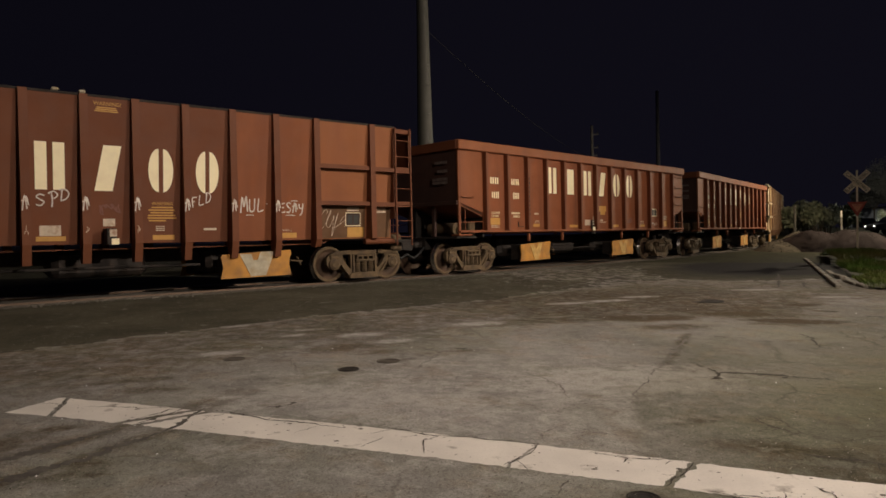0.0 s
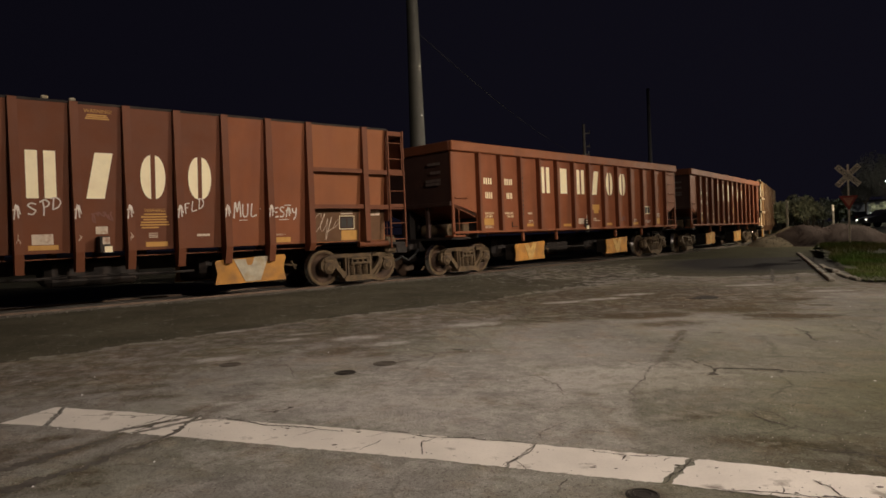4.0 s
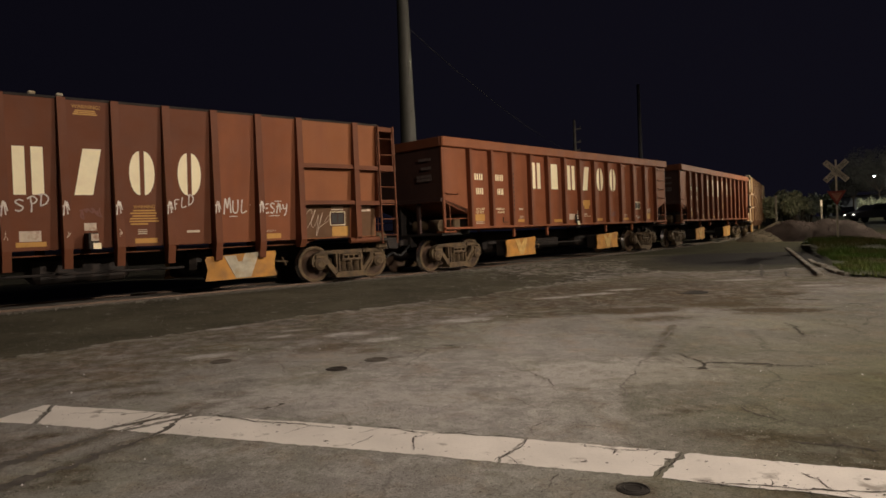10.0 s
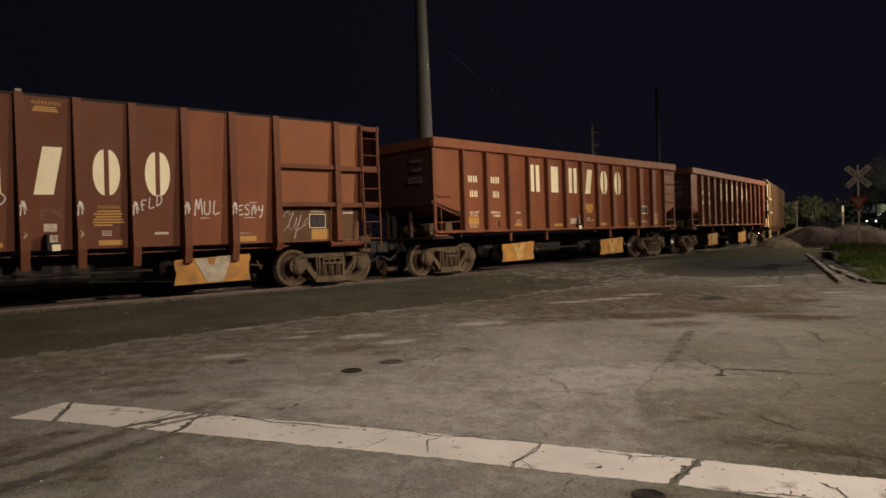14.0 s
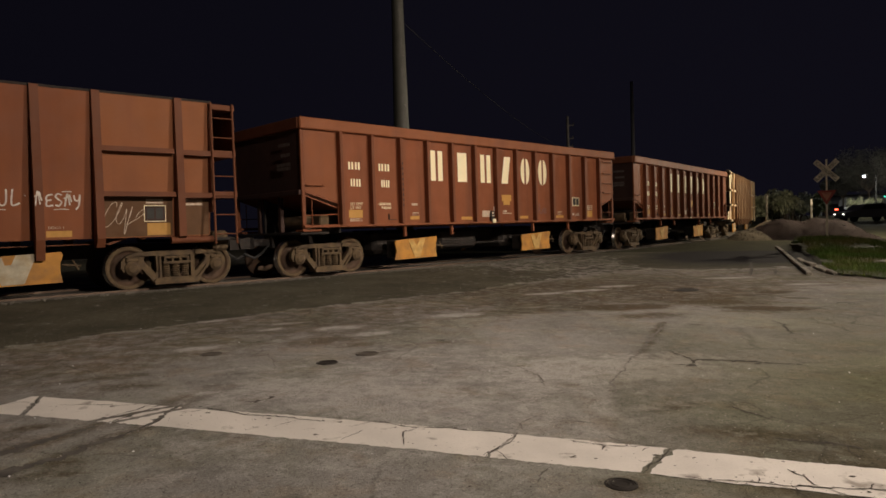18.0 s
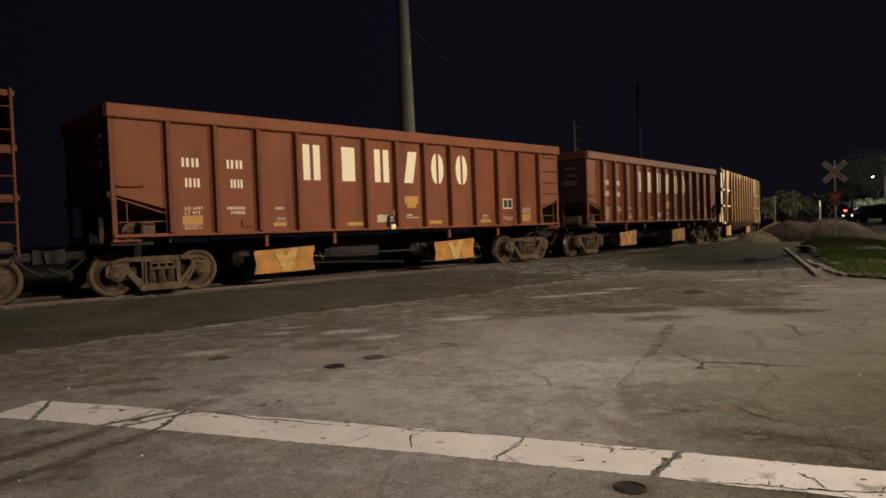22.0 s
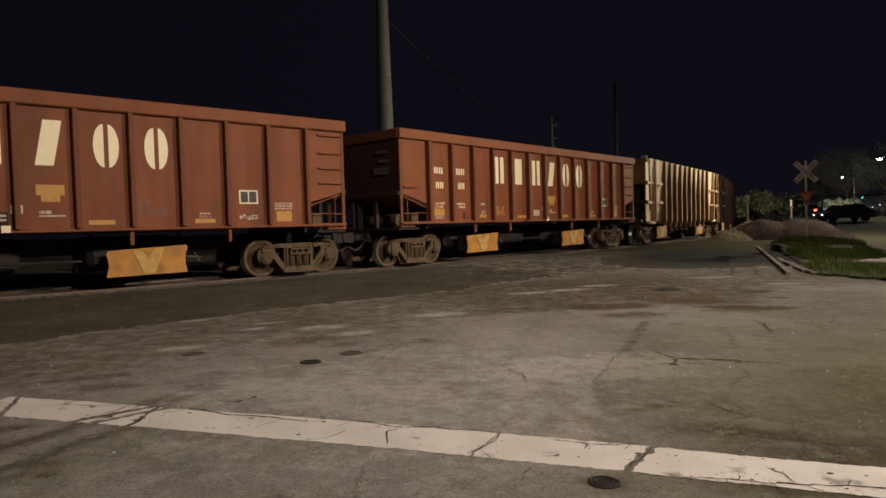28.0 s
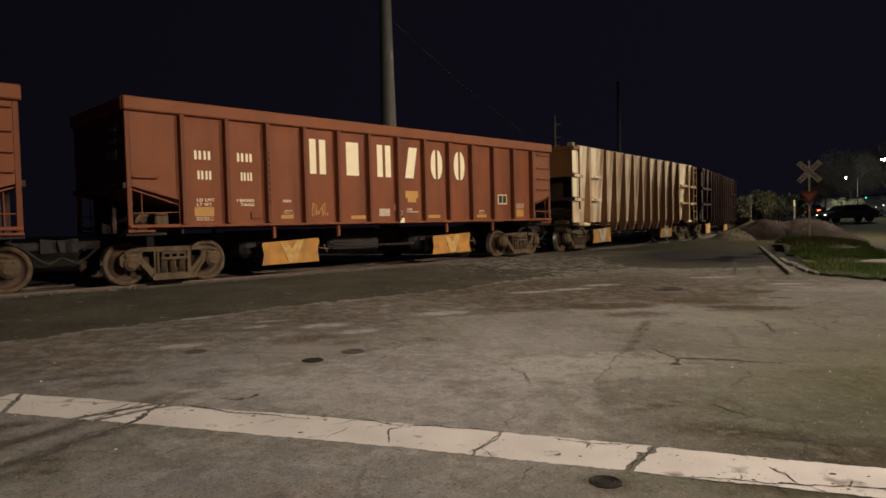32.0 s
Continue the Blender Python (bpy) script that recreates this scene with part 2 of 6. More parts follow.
    col = mix(col, mix(col, (0.5, 0.48, 0.46, 1.0), 1.0, "MULTIPLY"), ranged(tex(11, 8, 0.8).outputs["Fac"], 0.53, 0.62, 0, 0.5))
    col = mix(col, mix(col, (0.3, 0.29, 0.28, 1.0), 1.0, "MULTIPLY"), ranged(grain.outputs["Fac"], 0.53, 0.62, 0, 0.7))
    col = mix(col, mix(col, (2.2, 2.15, 2.05, 1.0), 1.0, "MULTIPLY"), ranged(tex(90, 3, 0.8).outputs["Fac"], 0.57, 0.66, 0, 0.6))
    bend = nodes.new("ShaderNodeMix")
    bend.data_type = "VECTOR"
    bend.inputs[0].default_value = 0.22
    links.new(coord, bend.inputs[4])
    links.new(tex(1.3, 5, 0.7).outputs["Color"], bend.inputs[5])
    vor = nodes.new("ShaderNodeTexVoronoi")
    vor.feature = "DISTANCE_TO_EDGE"
    vor.inputs["Scale"].default_value = 0.75
    links.new(bend.outputs[1], vor.inputs["Vector"])
    line = ranged(vor.outputs["Distance"], 0.0, 0.012, 1.0, 0.0)
    where = ranged(tex(0.5, 3).outputs["Fac"], 0.45, 0.6, 0, cracks)
    m = nodes.new("ShaderNodeMath")
    m.operation = "MULTIPLY"
    links.new(line, m.inputs[0])
    links.new(where, m.inputs[1])
    col = mix(col, (0.03, 0.026, 0.022, 1.0), m.outputs[0])
    links.new(col, shader.inputs["Base Color"])
    shader.inputs["Roughness"].default_value = 0.9
    shader.inputs["Specular IOR Level"].default_value = 0.06
    b = nodes.new("ShaderNodeBump")
    b.inputs["Strength"].default_value, b.inputs["Distance"].default_value = 0.6, 0.012
    links.new(grain.outputs["Fac"], b.inputs["Height"])
    links.new(b.outputs["Normal"], shader.inputs["Normal"])
    return mat


ASPHALT = asphalt("worn_grey_asphalt", (0.340, 0.329, 0.314), (0.232, 0.225, 0.210), 0.4, fresh=(0.091, 0.087, 0.065))
PEBBLE = material("pale_aggregate", (0.42, 0.39, 0.35), 0.85, scale=30, vary=0.4)
STAIN = asphalt("oily_asphalt", (0.15, 0.135, 0.118), (0.085, 0.076, 0.065), 0.3)
CRACK = material("crack_filled_with_dirt", (0.052, 0.043, 0.034), 0.95, scale=9, vary=0.3)
ROAD_PAINT = material("worn_white_road_paint", (0.75, 0.712, 0.665), 0.75, scale=2.2, vary=0.1, grain=60, grain_amount=0.15, bump=0.06,
                      stain=(0.24, 0.21, 0.18), stain_scale=5.0, stain_amount=0.8, stain_from=0.60, stain_to=0.70)
CONCRETE = material("weathered_concrete", (0.25, 0.23, 0.19), 0.85, scale=3, vary=0.3, grain=30, grain_amount=0.4, stain=(0.07, 0.062, 0.045), stain_scale=2.5, stain_amount=0.8)
HAIRLINE = material("faint_dusty_crack", (0.12, 0.107, 0.094), 0.95, scale=9, vary=0.4)
TAR = material("old_tar_joint", (0.15, 0.139, 0.122), 0.8, scale=7, vary=0.4, grain=50, grain_amount=0.4)
TYRE_MARK = material("rubbed_tyre_rubber", (0.105, 0.096, 0.086), 0.85, scale=8, vary=0.4, grain=45, grain_amount=0.5)
IRON_DIRTY = material("dirt_filled_cast_iron", (0.075, 0.064, 0.052), 0.85, scale=9, vary=0.35)
IRON = material("cast_iron", (0.026, 0.022, 0.019), 0.75, metal=0.2, scale=12, vary=0.3)
DIRT = material("brown_dirt_and_gravel", (0.046, 0.034, 0.031), 0.95, scale=1.1, vary=0.35, grain=30, grain_amount=0.3, bump=0.3, stain=(0.062, 0.05, 0.047), stain_scale=0.6, gloss=0.05)
RUBBLE = material("broken_grey_brown_rubble", (0.055, 0.042, 0.039), 0.95, scale=1.2, vary=0.35, grain=26, grain_amount=0.2, bump=0.2, stain=(0.062, 0.05, 0.045), stain_scale=0.7, gloss=0.05)
PALE_DIRT = material("pale_trodden_dirt", (0.100, 0.084, 0.060), 0.95, scale=1.5, vary=0.35, grain=12, grain_amount=0.4, bump=0.3, stain=(0.09, 0.075, 0.055), stain_scale=1.1, gloss=0.05)
GRAVEL = material("grey_ballast_stone", (0.135, 0.122, 0.103), 0.9, scale=4, vary=0.4, grain=25, grain_amount=0.5, bump=0.8)
GRASS = material("night_grass", (0.068, 0.118, 0.022), 0.85, scale=0.9, vary=0.5, stain=(0.14, 0.115, 0.045), stain_scale=0.5, stain_amount=0.85, stain_from=0.44, stain_to=0.66, gloss=0.1)
SOIL = material("soil_under_grass", (0.044, 0.05, 0.020), 0.95, scale=2, vary=0.4, bump=0.4, stain=(0.07, 0.07, 0.028), stain_scale=0.8, stain_amount=0.6)
LEAF = material("street_tree_leaves", (0.105, 0.10, 0.082), 0.7, scale=2, vary=0.4)
SHRUB = material("yellow_green_shrub_leaves", (0.10, 0.125, 0.035), 0.7, scale=2, vary=0.4)
LEAF_PALE = material("pale_flowering_leaves", (0.36, 0.37, 0.24), 0.7, scale=2, vary=0.5, stain=(0.06, 0.085, 0.025), stain_scale=1.1, stain_amount=0.8)
BARK = material("bark", (0.09, 0.07, 0.05), 0.9, scale=6, vary=0.3, bump=0.5)
POLE_STEEL = material("galvanised_pole_steel", (0.075, 0.074, 0.062), 0.6, metal=0.1, scale=1.5, vary=0.12, stain=(0.06, 0.056, 0.045), stain_scale=1.2, streak=True)
WOOD_POLE = material("weathered_pole_wood", (0.26, 0.24, 0.22), 0.85, scale=4, vary=0.3)
MAST_DARK = material("dark_painted_mast_steel", (0.014, 0.014, 0.013), 0.7, scale=3, vary=0.2)
SIGN_WHITE = material("dull_sign_white", (0.78, 0.70, 0.56), 0.6, scale=6, vary=0.12, bump=0.0, stain=(0.2, 0.15, 0.1), stain_scale=5)
SIGN_RED = material("dull_sign_red", (0.32, 0.055, 0.036), 0.6, scale=6, vary=0.15, bump=0.0)
SIGN_FADED = material("faded_sign_red", (0.55, 0.24, 0.15), 0.6, scale=6, vary=0.15, bump=0.0)
SIGN_BLACK = material("sign_black", (0.03, 0.025, 0.022), 0.6, scale=6, vary=0.1, bump=0.0)
RAIL_STEEL = material("rail_steel", (0.14, 0.10, 0.075), 0.5, metal=0.6, scale=8, vary=0.2)
WALL_FAR = material("far_pale_wall", (0.62, 0.64, 0.66), 0.8, scale=0.4, vary=0.2)
CAR_PAINT = material("grey_car_paint", (0.035, 0.035, 0.038), 0.35, scale=3, vary=0.1, bump=0.0)
RUBBER = material("rubber", (0.02, 0.02, 0.02), 0.85, scale=9)
LIGHT_WHITE = glow("lamp_glow_white", (0.9, 0.96, 1.0), 14)
LIGHT_FAR = glow("window_glow", (0.9, 0.92, 0.85), 1.2)
LIGHT_RED = glow("tail_light_glow", (1.0, 0.08, 0.04), 8)
LIGHT_GREEN = glow("traffic_green_glow", (0.1, 1.0, 0.7), 1.5)
LIGHT_DOT = glow("far_bulb_glow", (1.0, 0.92, 0.82), 3)


# ---- mesh helpers ----
def finish(name, bm, mat, smooth=False):
    me = bpy.data.meshes.new(name)
    bm.normal_update()
    bm.to_mesh(me)
    bm.free()
    me.materials.append(mat)
    if smooth:
        me.polygons.foreach_set("use_smooth", [True] * len(me.polygons))
    return me


def part(name, bm, mat, parent, label="", smooth=False):
    """One mesh object under a thing or a part. bm: a bmesh, or a mesh to share."""
    me = bm if isinstance(bm, bpy.types.Mesh) else finish(name, bm, mat, smooth)
    ob = new(name, me)
    ob.parent = parent
    if label:
        ob["label"] = label
    return ob


def thing(name, m, label, category, group="", kind=""):
    ob = new(name)
    ob.empty_display_size = 0.2
    ob.matrix_world = m
    return tagged(ob, label, category, group, kind)


def solid(name, bm, mat, label, category="", group="", kind="", smooth=False, m=None):
    ob = new(name, finish(name, bm, mat, smooth))
    if m is not None:
        ob.matrix_world = m
    return tagged(ob, label, category, group, kind)


def box(bm, x0, x1, y0, y1, z0, z1, bevel=0.0):
    """A box, its edges rounded by bevel."""
    m = Matrix.Translation(((x0 + x1) / 2, (y0 + y1) / 2, (z0 + z1) / 2)) @ Matrix.Diagonal((abs(x1 - x0), abs(y1 - y0), abs(z1 - z0), 1))
    made = bmesh.ops.create_cube(bm, size=1, matrix=m)
    if bevel:
        edges = list({e for v in made["verts"] for e in v.link_edges})
        bmesh.ops.bevel(bm, geom=edges, offset=bevel, segments=1, affect="EDGES")
    return bm


def boxes(*dims, bevel=0.0):
    bm = bmesh.new()
    for d in dims:
        box(bm, *d, bevel=bevel)
    return bm


def tube(bm, a, b, r0, r1=None, n=10):
    """A round bar from a to b."""
    a, b = Vector(a), Vector(b)
    turn = (b - a).to_track_quat("Z", "Y").to_matrix().to_4x4()
    bmesh.ops.create_cone(bm, cap_ends=True, segments=n, radius1=r0, radius2=r0 if r1 is None else r1, depth=(b - a).length,
                          matrix=Matrix.Translation((a + b) / 2) @ turn)
    return bm


def tubes(*bars, r=0.015, n=8):
    bm = bmesh.new()
    for a, b in bars:
        tube(bm, a, b, r, n=n)
    return bm


def prism(bm, outline, y0, y1):
    """An outline in x, z drawn out from y0 to y1."""
    front = [bm.verts.new((x, y0, z)) for x, z in outline]
    back = [bm.verts.new((x, y1, z)) for x, z in outline]
    bm.faces.new(front)
    bm.faces.new(back[::-1])
    n = len(outline)
    for i in range(n):
        bm.faces.new((front[i], back[i], back[(i + 1) % n], front[(i + 1) % n]))
    bmesh.ops.recalc_face_normals(bm, faces=bm.faces)
    return bm


def lathe(bm, profile, centre, axis="Y", n=28):
    """A ring of revolution about an axis through centre; profile of (along, radius)."""
    rings = []
    for along, rad in profile:
        ring = []
        for i in range(n):
            a = 2 * math.pi * i / n
            p = {"Y": (rad * math.cos(a), along, rad * math.sin(a)), "Z": (rad * math.cos(a), rad * math.sin(a), along),
                 "X": (along, rad * math.cos(a), rad * math.sin(a))}[axis]
            ring.append(bm.verts.new(Vector(centre) + Vector(p)))
        rings.append(ring)
    for r0, r1 in zip(rings, rings[1:]):
        for i in range(n):
            bm.faces.new((r0[i], r0[(i + 1) % n], r1[(i + 1) % n], r1[i]))
    for ring in (rings[0], rings[-1]):
        bm.faces.new(ring)
    bmesh.ops.recalc_face_normals(bm, faces=bm.faces)
    return bm


def letters(text, height, mat, width=None):
    """Words in the built-in font as a thin mesh in the x, z plane, its lower left corner at 0."""
    curve = bpy.data.curves.new("words", "FONT")
    curve.body, curve.size, curve.extrude, curve.resolution_u = text, height / 0.7, 0.002, 2
    ob = bpy.data.objects.new("words", curve)
    me = bpy.data.meshes.new_from_object(ob)
    bpy.data.objects.remove(ob)
    bpy.data.curves.remove(curve)
    me.transform(Matrix.Rotation(radians(90), 4, "X"))
    xs = [v.co.x for v in me.vertices]
    k = width / (max(xs) - min(xs)) if width else 1
    me.transform(Matrix.Diagonal((k, 1, 1, 1)) @ Matrix.Translation((-min(xs), 0, 0)))
    me.materials.clear()
    me.materials.append(mat)
    return me


def ribbon(bm, pts, w, height_at, lift, taper=True, rough=0.0, rng=random):
    """A flat strip along points of the ground, w wide in the middle."""
    rows = []
    n = len(pts)
    for i, p in enumerate(pts):
        a, b = pts[max(0, i - 1)], pts[min(n - 1, i + 1)]
        d = (Vector(b) - Vector(a)).normalized()
        s = Vector((-d.y, d.x)) * w / 2 * (min(1, 0.3 + 2.5 * min(i, n - 1 - i) / n) if taper else 1)
        e0, e1 = 1 + rng.uniform(-rough, rough), 1 + rng.uniform(-rough, rough)
        rows.append([bm.verts.new((q.x, q.y, height_at(q.x, q.y) + lift)) for q in (Vector(p) - s * e0, Vector(p) + s * e1)])
    for r0, r1 in zip(rows, rows[1:]):
        bm.faces.new((r0[0], r1[0], r1[1], r0[1]))
    return bm


# ---- the track's line in plan: straight, then a bend to the far side ----
HEADING, OFFSET, BEND_AT, BEND = 0.6949, 15.8435, 3.16, 0.0078
AHEAD = Vector((math.cos(HEADING), math.sin(HEADING)))
ASIDE = Vector((-AHEAD.y, AHEAD.x))
BEND_CENTRE = ASIDE * OFFSET + AHEAD * BEND_AT + ASIDE / BEND


def track(s):
    """The place and heading of the track's middle at s metres along it."""
    if s <= BEND_AT:
        return ASIDE * OFFSET + AHEAD * s, HEADING
    turn = BEND * (s - BEND_AT)
    return ASIDE * OFFSET + AHEAD * (BEND_AT + math.sin(turn) / BEND) + ASIDE * (1 - math.cos(turn)) / BEND, HEADING + turn


def track_side(x, y):
    """How far a place lies from the track's middle (towards the street) and how far along it."""
    p = Vector((x, y))
    s = p.dot(AHEAD)
    if s <= BEND_AT:
        return OFFSET - p.dot(ASIDE), s
    v = p - BEND_CENTRE
    return v.length - 1 / BEND, BEND_AT + math.atan2(v.dot(AHEAD), -v.dot(ASIDE)) / BEND


def by_track(s, q):
    """The plan place s along the track and q to its street side."""
    p, h = track(s)
    return p + Vector((math.sin(h), -math.cos(h))) * q


def ground_z(x, y):
    """The lie of the land: level by the track, falling towards the street."""
    q, _ = track_side(x, y)
    far = max(0.0, min(1.0, (math.hypot(x, y) - 45) / 35)) if y > 0 and q > 0 else 0.0
    return -0.06 - 0.034 * max(0.0, min(q, 22.0) - 2.2) - 0.006 * max(0.0, min(-q, 20) - 3) + 1.5 * far * far * (3 - 2 * far)


def mound_z(x, y):
    """The heap of dirt beside the crossing."""
    z = 0.0
    for cx, cy, rx, ry, hh in ((20.2, 38.0, 2.6, 2.2, 1.15), (21.7, 37.2, 2.5, 2.2, 1.22), (23.2, 36.6, 1.5, 1.5, 0.45)):
        d = ((x - cx) / rx) ** 2 + ((y - cy) / ry) ** 2
        z = max(z, hh * max(0.0, 1 - d) ** 0.8)
    return z


def sheet(bm, xs, ys, height_at):
    grid = [[bm.verts.new((x, y, height_at(x, y))) for x in xs] for y in ys]
    for r0, r1 in zip(grid, grid[1:]):
        for i in range(len(xs) - 1):
            bm.faces.new((r0[i], r0[i + 1], r1[i + 1], r1[i]))
    return bm


def street_bumps(x, y):
    return ground_z(x, y) + 0.012 * noise.noise((x * 0.5, y * 0.5, 0)) * (1 if abs(x) < 30 and abs(y) < 40 else 0)


def axis(far, lo, hi, fine):
    """Positions from -far to far, fine between lo and hi, then ever wider."""
    out = [lo + i * fine for i in range(int((hi - lo) / fine) + 1)]
    step = fine
    while out[-1] < far:
        step = min(step * 1.25, 90)
        out.append(out[-1] + step)
    step = fine
    while out[0] > -far:
        step = min(step * 1.25, 90)
        out.insert(0, out[0] - step)
    return out


def ellipse(x, y, cx, cy, rx, ry, turn):
    """1 in the middle of a turned ellipse, 0 from its rim on."""
    c, s = math.cos(turn), math.sin(turn)
    u, v = (c * (x - cx) + s * (y - cy)) / rx, (-s * (x - cx) + c * (y - cy)) / ry
    return max(0.0, 1 - u * u - v * v)


def along(x, y, pts, w):
    """1 on a broken line, 0 beyond w from it."""
    best = 9.0
    for a, b in zip(pts, pts[1:]):
        dx, dy = b[0] - a[0], b[1] - a[1]
        f = max(0, min(1, ((x - a[0]) * dx + (y - a[1]) * dy) / (dx * dx + dy * dy)))
        best = min(best, math.hypot(x - a[0] - f * dx, y - a[1] - f * dy))
    return max(0.0, 1 - best / w)


def road_edge(s):
    """Width of the fresh strip beside the track, wider where the street crosses."""
    knots = ((1, 6.28), (1.9, 6.33), (3, 6.2), (4.6, 6.1), (5.7, 6.0), (7.2, 6.1), (9.4, 6.28), (11, 6.43), (12.9, 6.7), (14.4, 7.05), (15.2, 7.9), (17, 9.3), (20, 11), (24, 12))
    for (a, u), (b, v) in zip(knots, knots[1:]):
        if s < b:
            return u + (v - u) * max(0, s - a) / (b - a) if s > a else 6.28 + 0.05 * (1 - s)
    return 12


# the broad oval at (3.4, 3.5) dims over-lit ground; the rest are stains
STAINS_AND_DIM = [(-1.4, 8.3, 0.9, 0.45, 0.5), (-1.0, 8.0, 0.45, 0.22, 0.4), (0.03, 8.12, 0.35, 0.14, 0.2), (-2.86, 6.17, 0.46, 0.14, 0.15), (-3.3, 6.5, 0.8, 0.16, 0.3), (-1.57, 5.7, 0.28, 0.09, 0.1),
          (-2.45, 4.29, 0.24, 0.14, 0.3), (-3.1, 4.99, 0.34, 0.13, 0.3), (-3.5, 4.5, 0.7, 0.35, 0.5), (4.9, 11.2, 1.7, 0.55, 0.0), (5.2, 10.4, 1.0, 0.35, 0.1), (2.2, 4.65, 0.9, 0.24, -0.2),
          (1.4, 10.6, 2.2, 0.5, 0.4), (3.2, 10.0, 0.9, 0.35, 0.2), (1.03, 3.82, 0.24, 0.18, 0), (0.2, 6.4, 0.3, 0.06, 0.2), (1.9, 5.3, 0.5, 0.12, 0.4), (3.4, 3.5, 2.4, 1.0, -0.3), (-2.6, 7.6, 0.4, 0.16, 0.1), (-0.75, 7.55, 0.45, 0.12, 0.2)]
PALES = [(-1.37, 9.25, 0.55, 0.24, 0.4), (-0.9, 8.75, 0.5, 0.2, 0.5), (-2.3, 9.16, 0.34, 0.14, 0.4), (-2.16, 9.65, 0.4, 0.12, 0.4), (-3.35, 9.9, 0.3, 0.12, 0.5), (2.05, 12.85, 0.6, 0.22, 0.3),
         (2.9, 13.25, 0.8, 0.22, 0.3), (3.76, 13.95, 0.7, 0.22, 0.3), (6.8, 15.5, 0.9, 0.25, 0.2), (7.8, 14.0, 0.7, 0.25, 0.1), (0.23, 10.2, 0.7, 0.24, 0.3), (-2.9, 7.9, 0.5, 0.2, 0.4),
         (1.5, 6.6, 2.2, 0.9, 0.2), (-1.0, 6.0, 1.8, 0.7, 0.0)]
TYRES = [[(-3.9, 3.9), (-3.02, 4.39), (-2.8, 4.73), (-2.59, 5.08), (-2.34, 5.59), (-2.1, 6.2)], [(-2.9, 3.8), (-2.53, 4.39), (-2.4, 4.66), (-2.24, 4.95), (-2.17, 5.59), (-1.9, 6.2)],
         [(-3.9, 3.6), (-3.2, 3.9), (-2.3, 4.1)]]
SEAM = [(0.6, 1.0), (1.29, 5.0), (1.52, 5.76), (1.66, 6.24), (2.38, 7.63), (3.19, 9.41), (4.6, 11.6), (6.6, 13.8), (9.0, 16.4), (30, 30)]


BLOTS = [(4.75, 11.35, 1.1, 0.42, -0.1), (5.25, 10.6, 1.0, 0.33, -0.15), (6.4, 12.7, 0.6, 0.3, 0.2), (6.45, 11.8, 0.35, 0.12, -0.4), (3.0, 10.9, 1.3, 0.45, 0.1), (4.4, 14.0, 0.9, 0.25, 0.3), (-1.0, 5.95, 0.3, 0.08, 0.1)]


def marks_at(x, y):
    """Fresh asphalt, dark stains, pale patches and the greener, painted-dimmer right side at a place of the street."""
    q, s = track_side(x, y)
    wob = (0.12 if s < 14 else 0.35) * (noise.noise((x * 0.6, y * 0.6, 1)) + 0.6 * noise.noise((x * 2.2, y * 2.2, 4)))
    fresh = max(0.0, min(1.0, (road_edge(s) - q + wob) / (0.3 + 1.5 * max(0.0, min(1.0, (s - 9) / 6))))) if s < 33 else 0.0
    if 11 < s < 21:
        fresh *= 1 - 0.5 * min(1.0, (s - 11) / 2.5, (21 - s) / 3)
    if s < 12:
        fresh *= 0.8 + 0.2 * min(1, max(0, (12 - s) / 8))
    if not (-8 < x < 26 and 1 < y < 26):
        return (1.0 if x > 12 and y > 20 else fresh), 0.0, 0.0, (1.0 if x > 0 and y > 2 else 0.0)
    dark = max([ellipse(x, y, *e) for e in STAINS_AND_DIM] + [1.7 * ellipse(x, y, *e) for e in BLOTS] + [1.0 * along(x, y, t, 0.17) for t in TYRES] + [1.0 * along(x, y, SEAM[2:6], 0.1)])
    # a darker brown zone past the fresh strip, widest and strongest around s = 11
    dark = max(dark * (1 - min(1.0, fresh)), (1 - min(1.0, fresh)) * (0.74 + 0.3 * max(0.0, min(1.0, (s - 6) / 5)) - 0.35 * max(0.0, min(1.0, (s - 11) / 4))) * max(0.0, min(1.0, (3.3 + 2.2 * max(0.0, min(1.0, (s - 7) / 4)) + 0.8 * noise.noise((x * 0.5, y * 0.5, 9)) - (q - road_edge(s))) / 1.7)))
    # black new tar where the street meets the rails
    tar = 1 - ((s - 22.6) / 7.0) ** 2 - ((q - 6.3) / 3.4) ** 2
    if tar > 0:
        fresh += 2.2 * tar
    # pale patches, and one broad paler oval over the middle of the street
    pale = max(max(ellipse(x, y, *e) for e in PALES), 0.6 * ellipse(x, y, 0.0, 6.0, 3.4, 3.0, 0))
    # greener ground past the seam; its ramp also paints down the lamplight
    green_dim = 0.0
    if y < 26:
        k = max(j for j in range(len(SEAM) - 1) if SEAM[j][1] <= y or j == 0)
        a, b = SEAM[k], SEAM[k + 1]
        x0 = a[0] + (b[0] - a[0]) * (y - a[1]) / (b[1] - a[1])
        green_dim = max(0.0, min(1.0, 0.18 * (x > x0) + 0.82 * (x - x0 + 1.0) / 3.4)) * (1.0 - 0.85 * max(0.0, min(1.0, (y - 6) / 6))) * max(0.0, min(1.0, (y - 1.0) / 1.3))
    return fresh, dark * 0.9, pale * 0.8, green_dim


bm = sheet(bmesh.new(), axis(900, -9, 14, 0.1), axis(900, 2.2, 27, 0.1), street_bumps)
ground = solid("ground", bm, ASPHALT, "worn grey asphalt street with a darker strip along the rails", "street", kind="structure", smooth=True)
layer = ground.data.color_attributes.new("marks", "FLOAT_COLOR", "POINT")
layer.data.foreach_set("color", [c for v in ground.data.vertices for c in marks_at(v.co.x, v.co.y)])


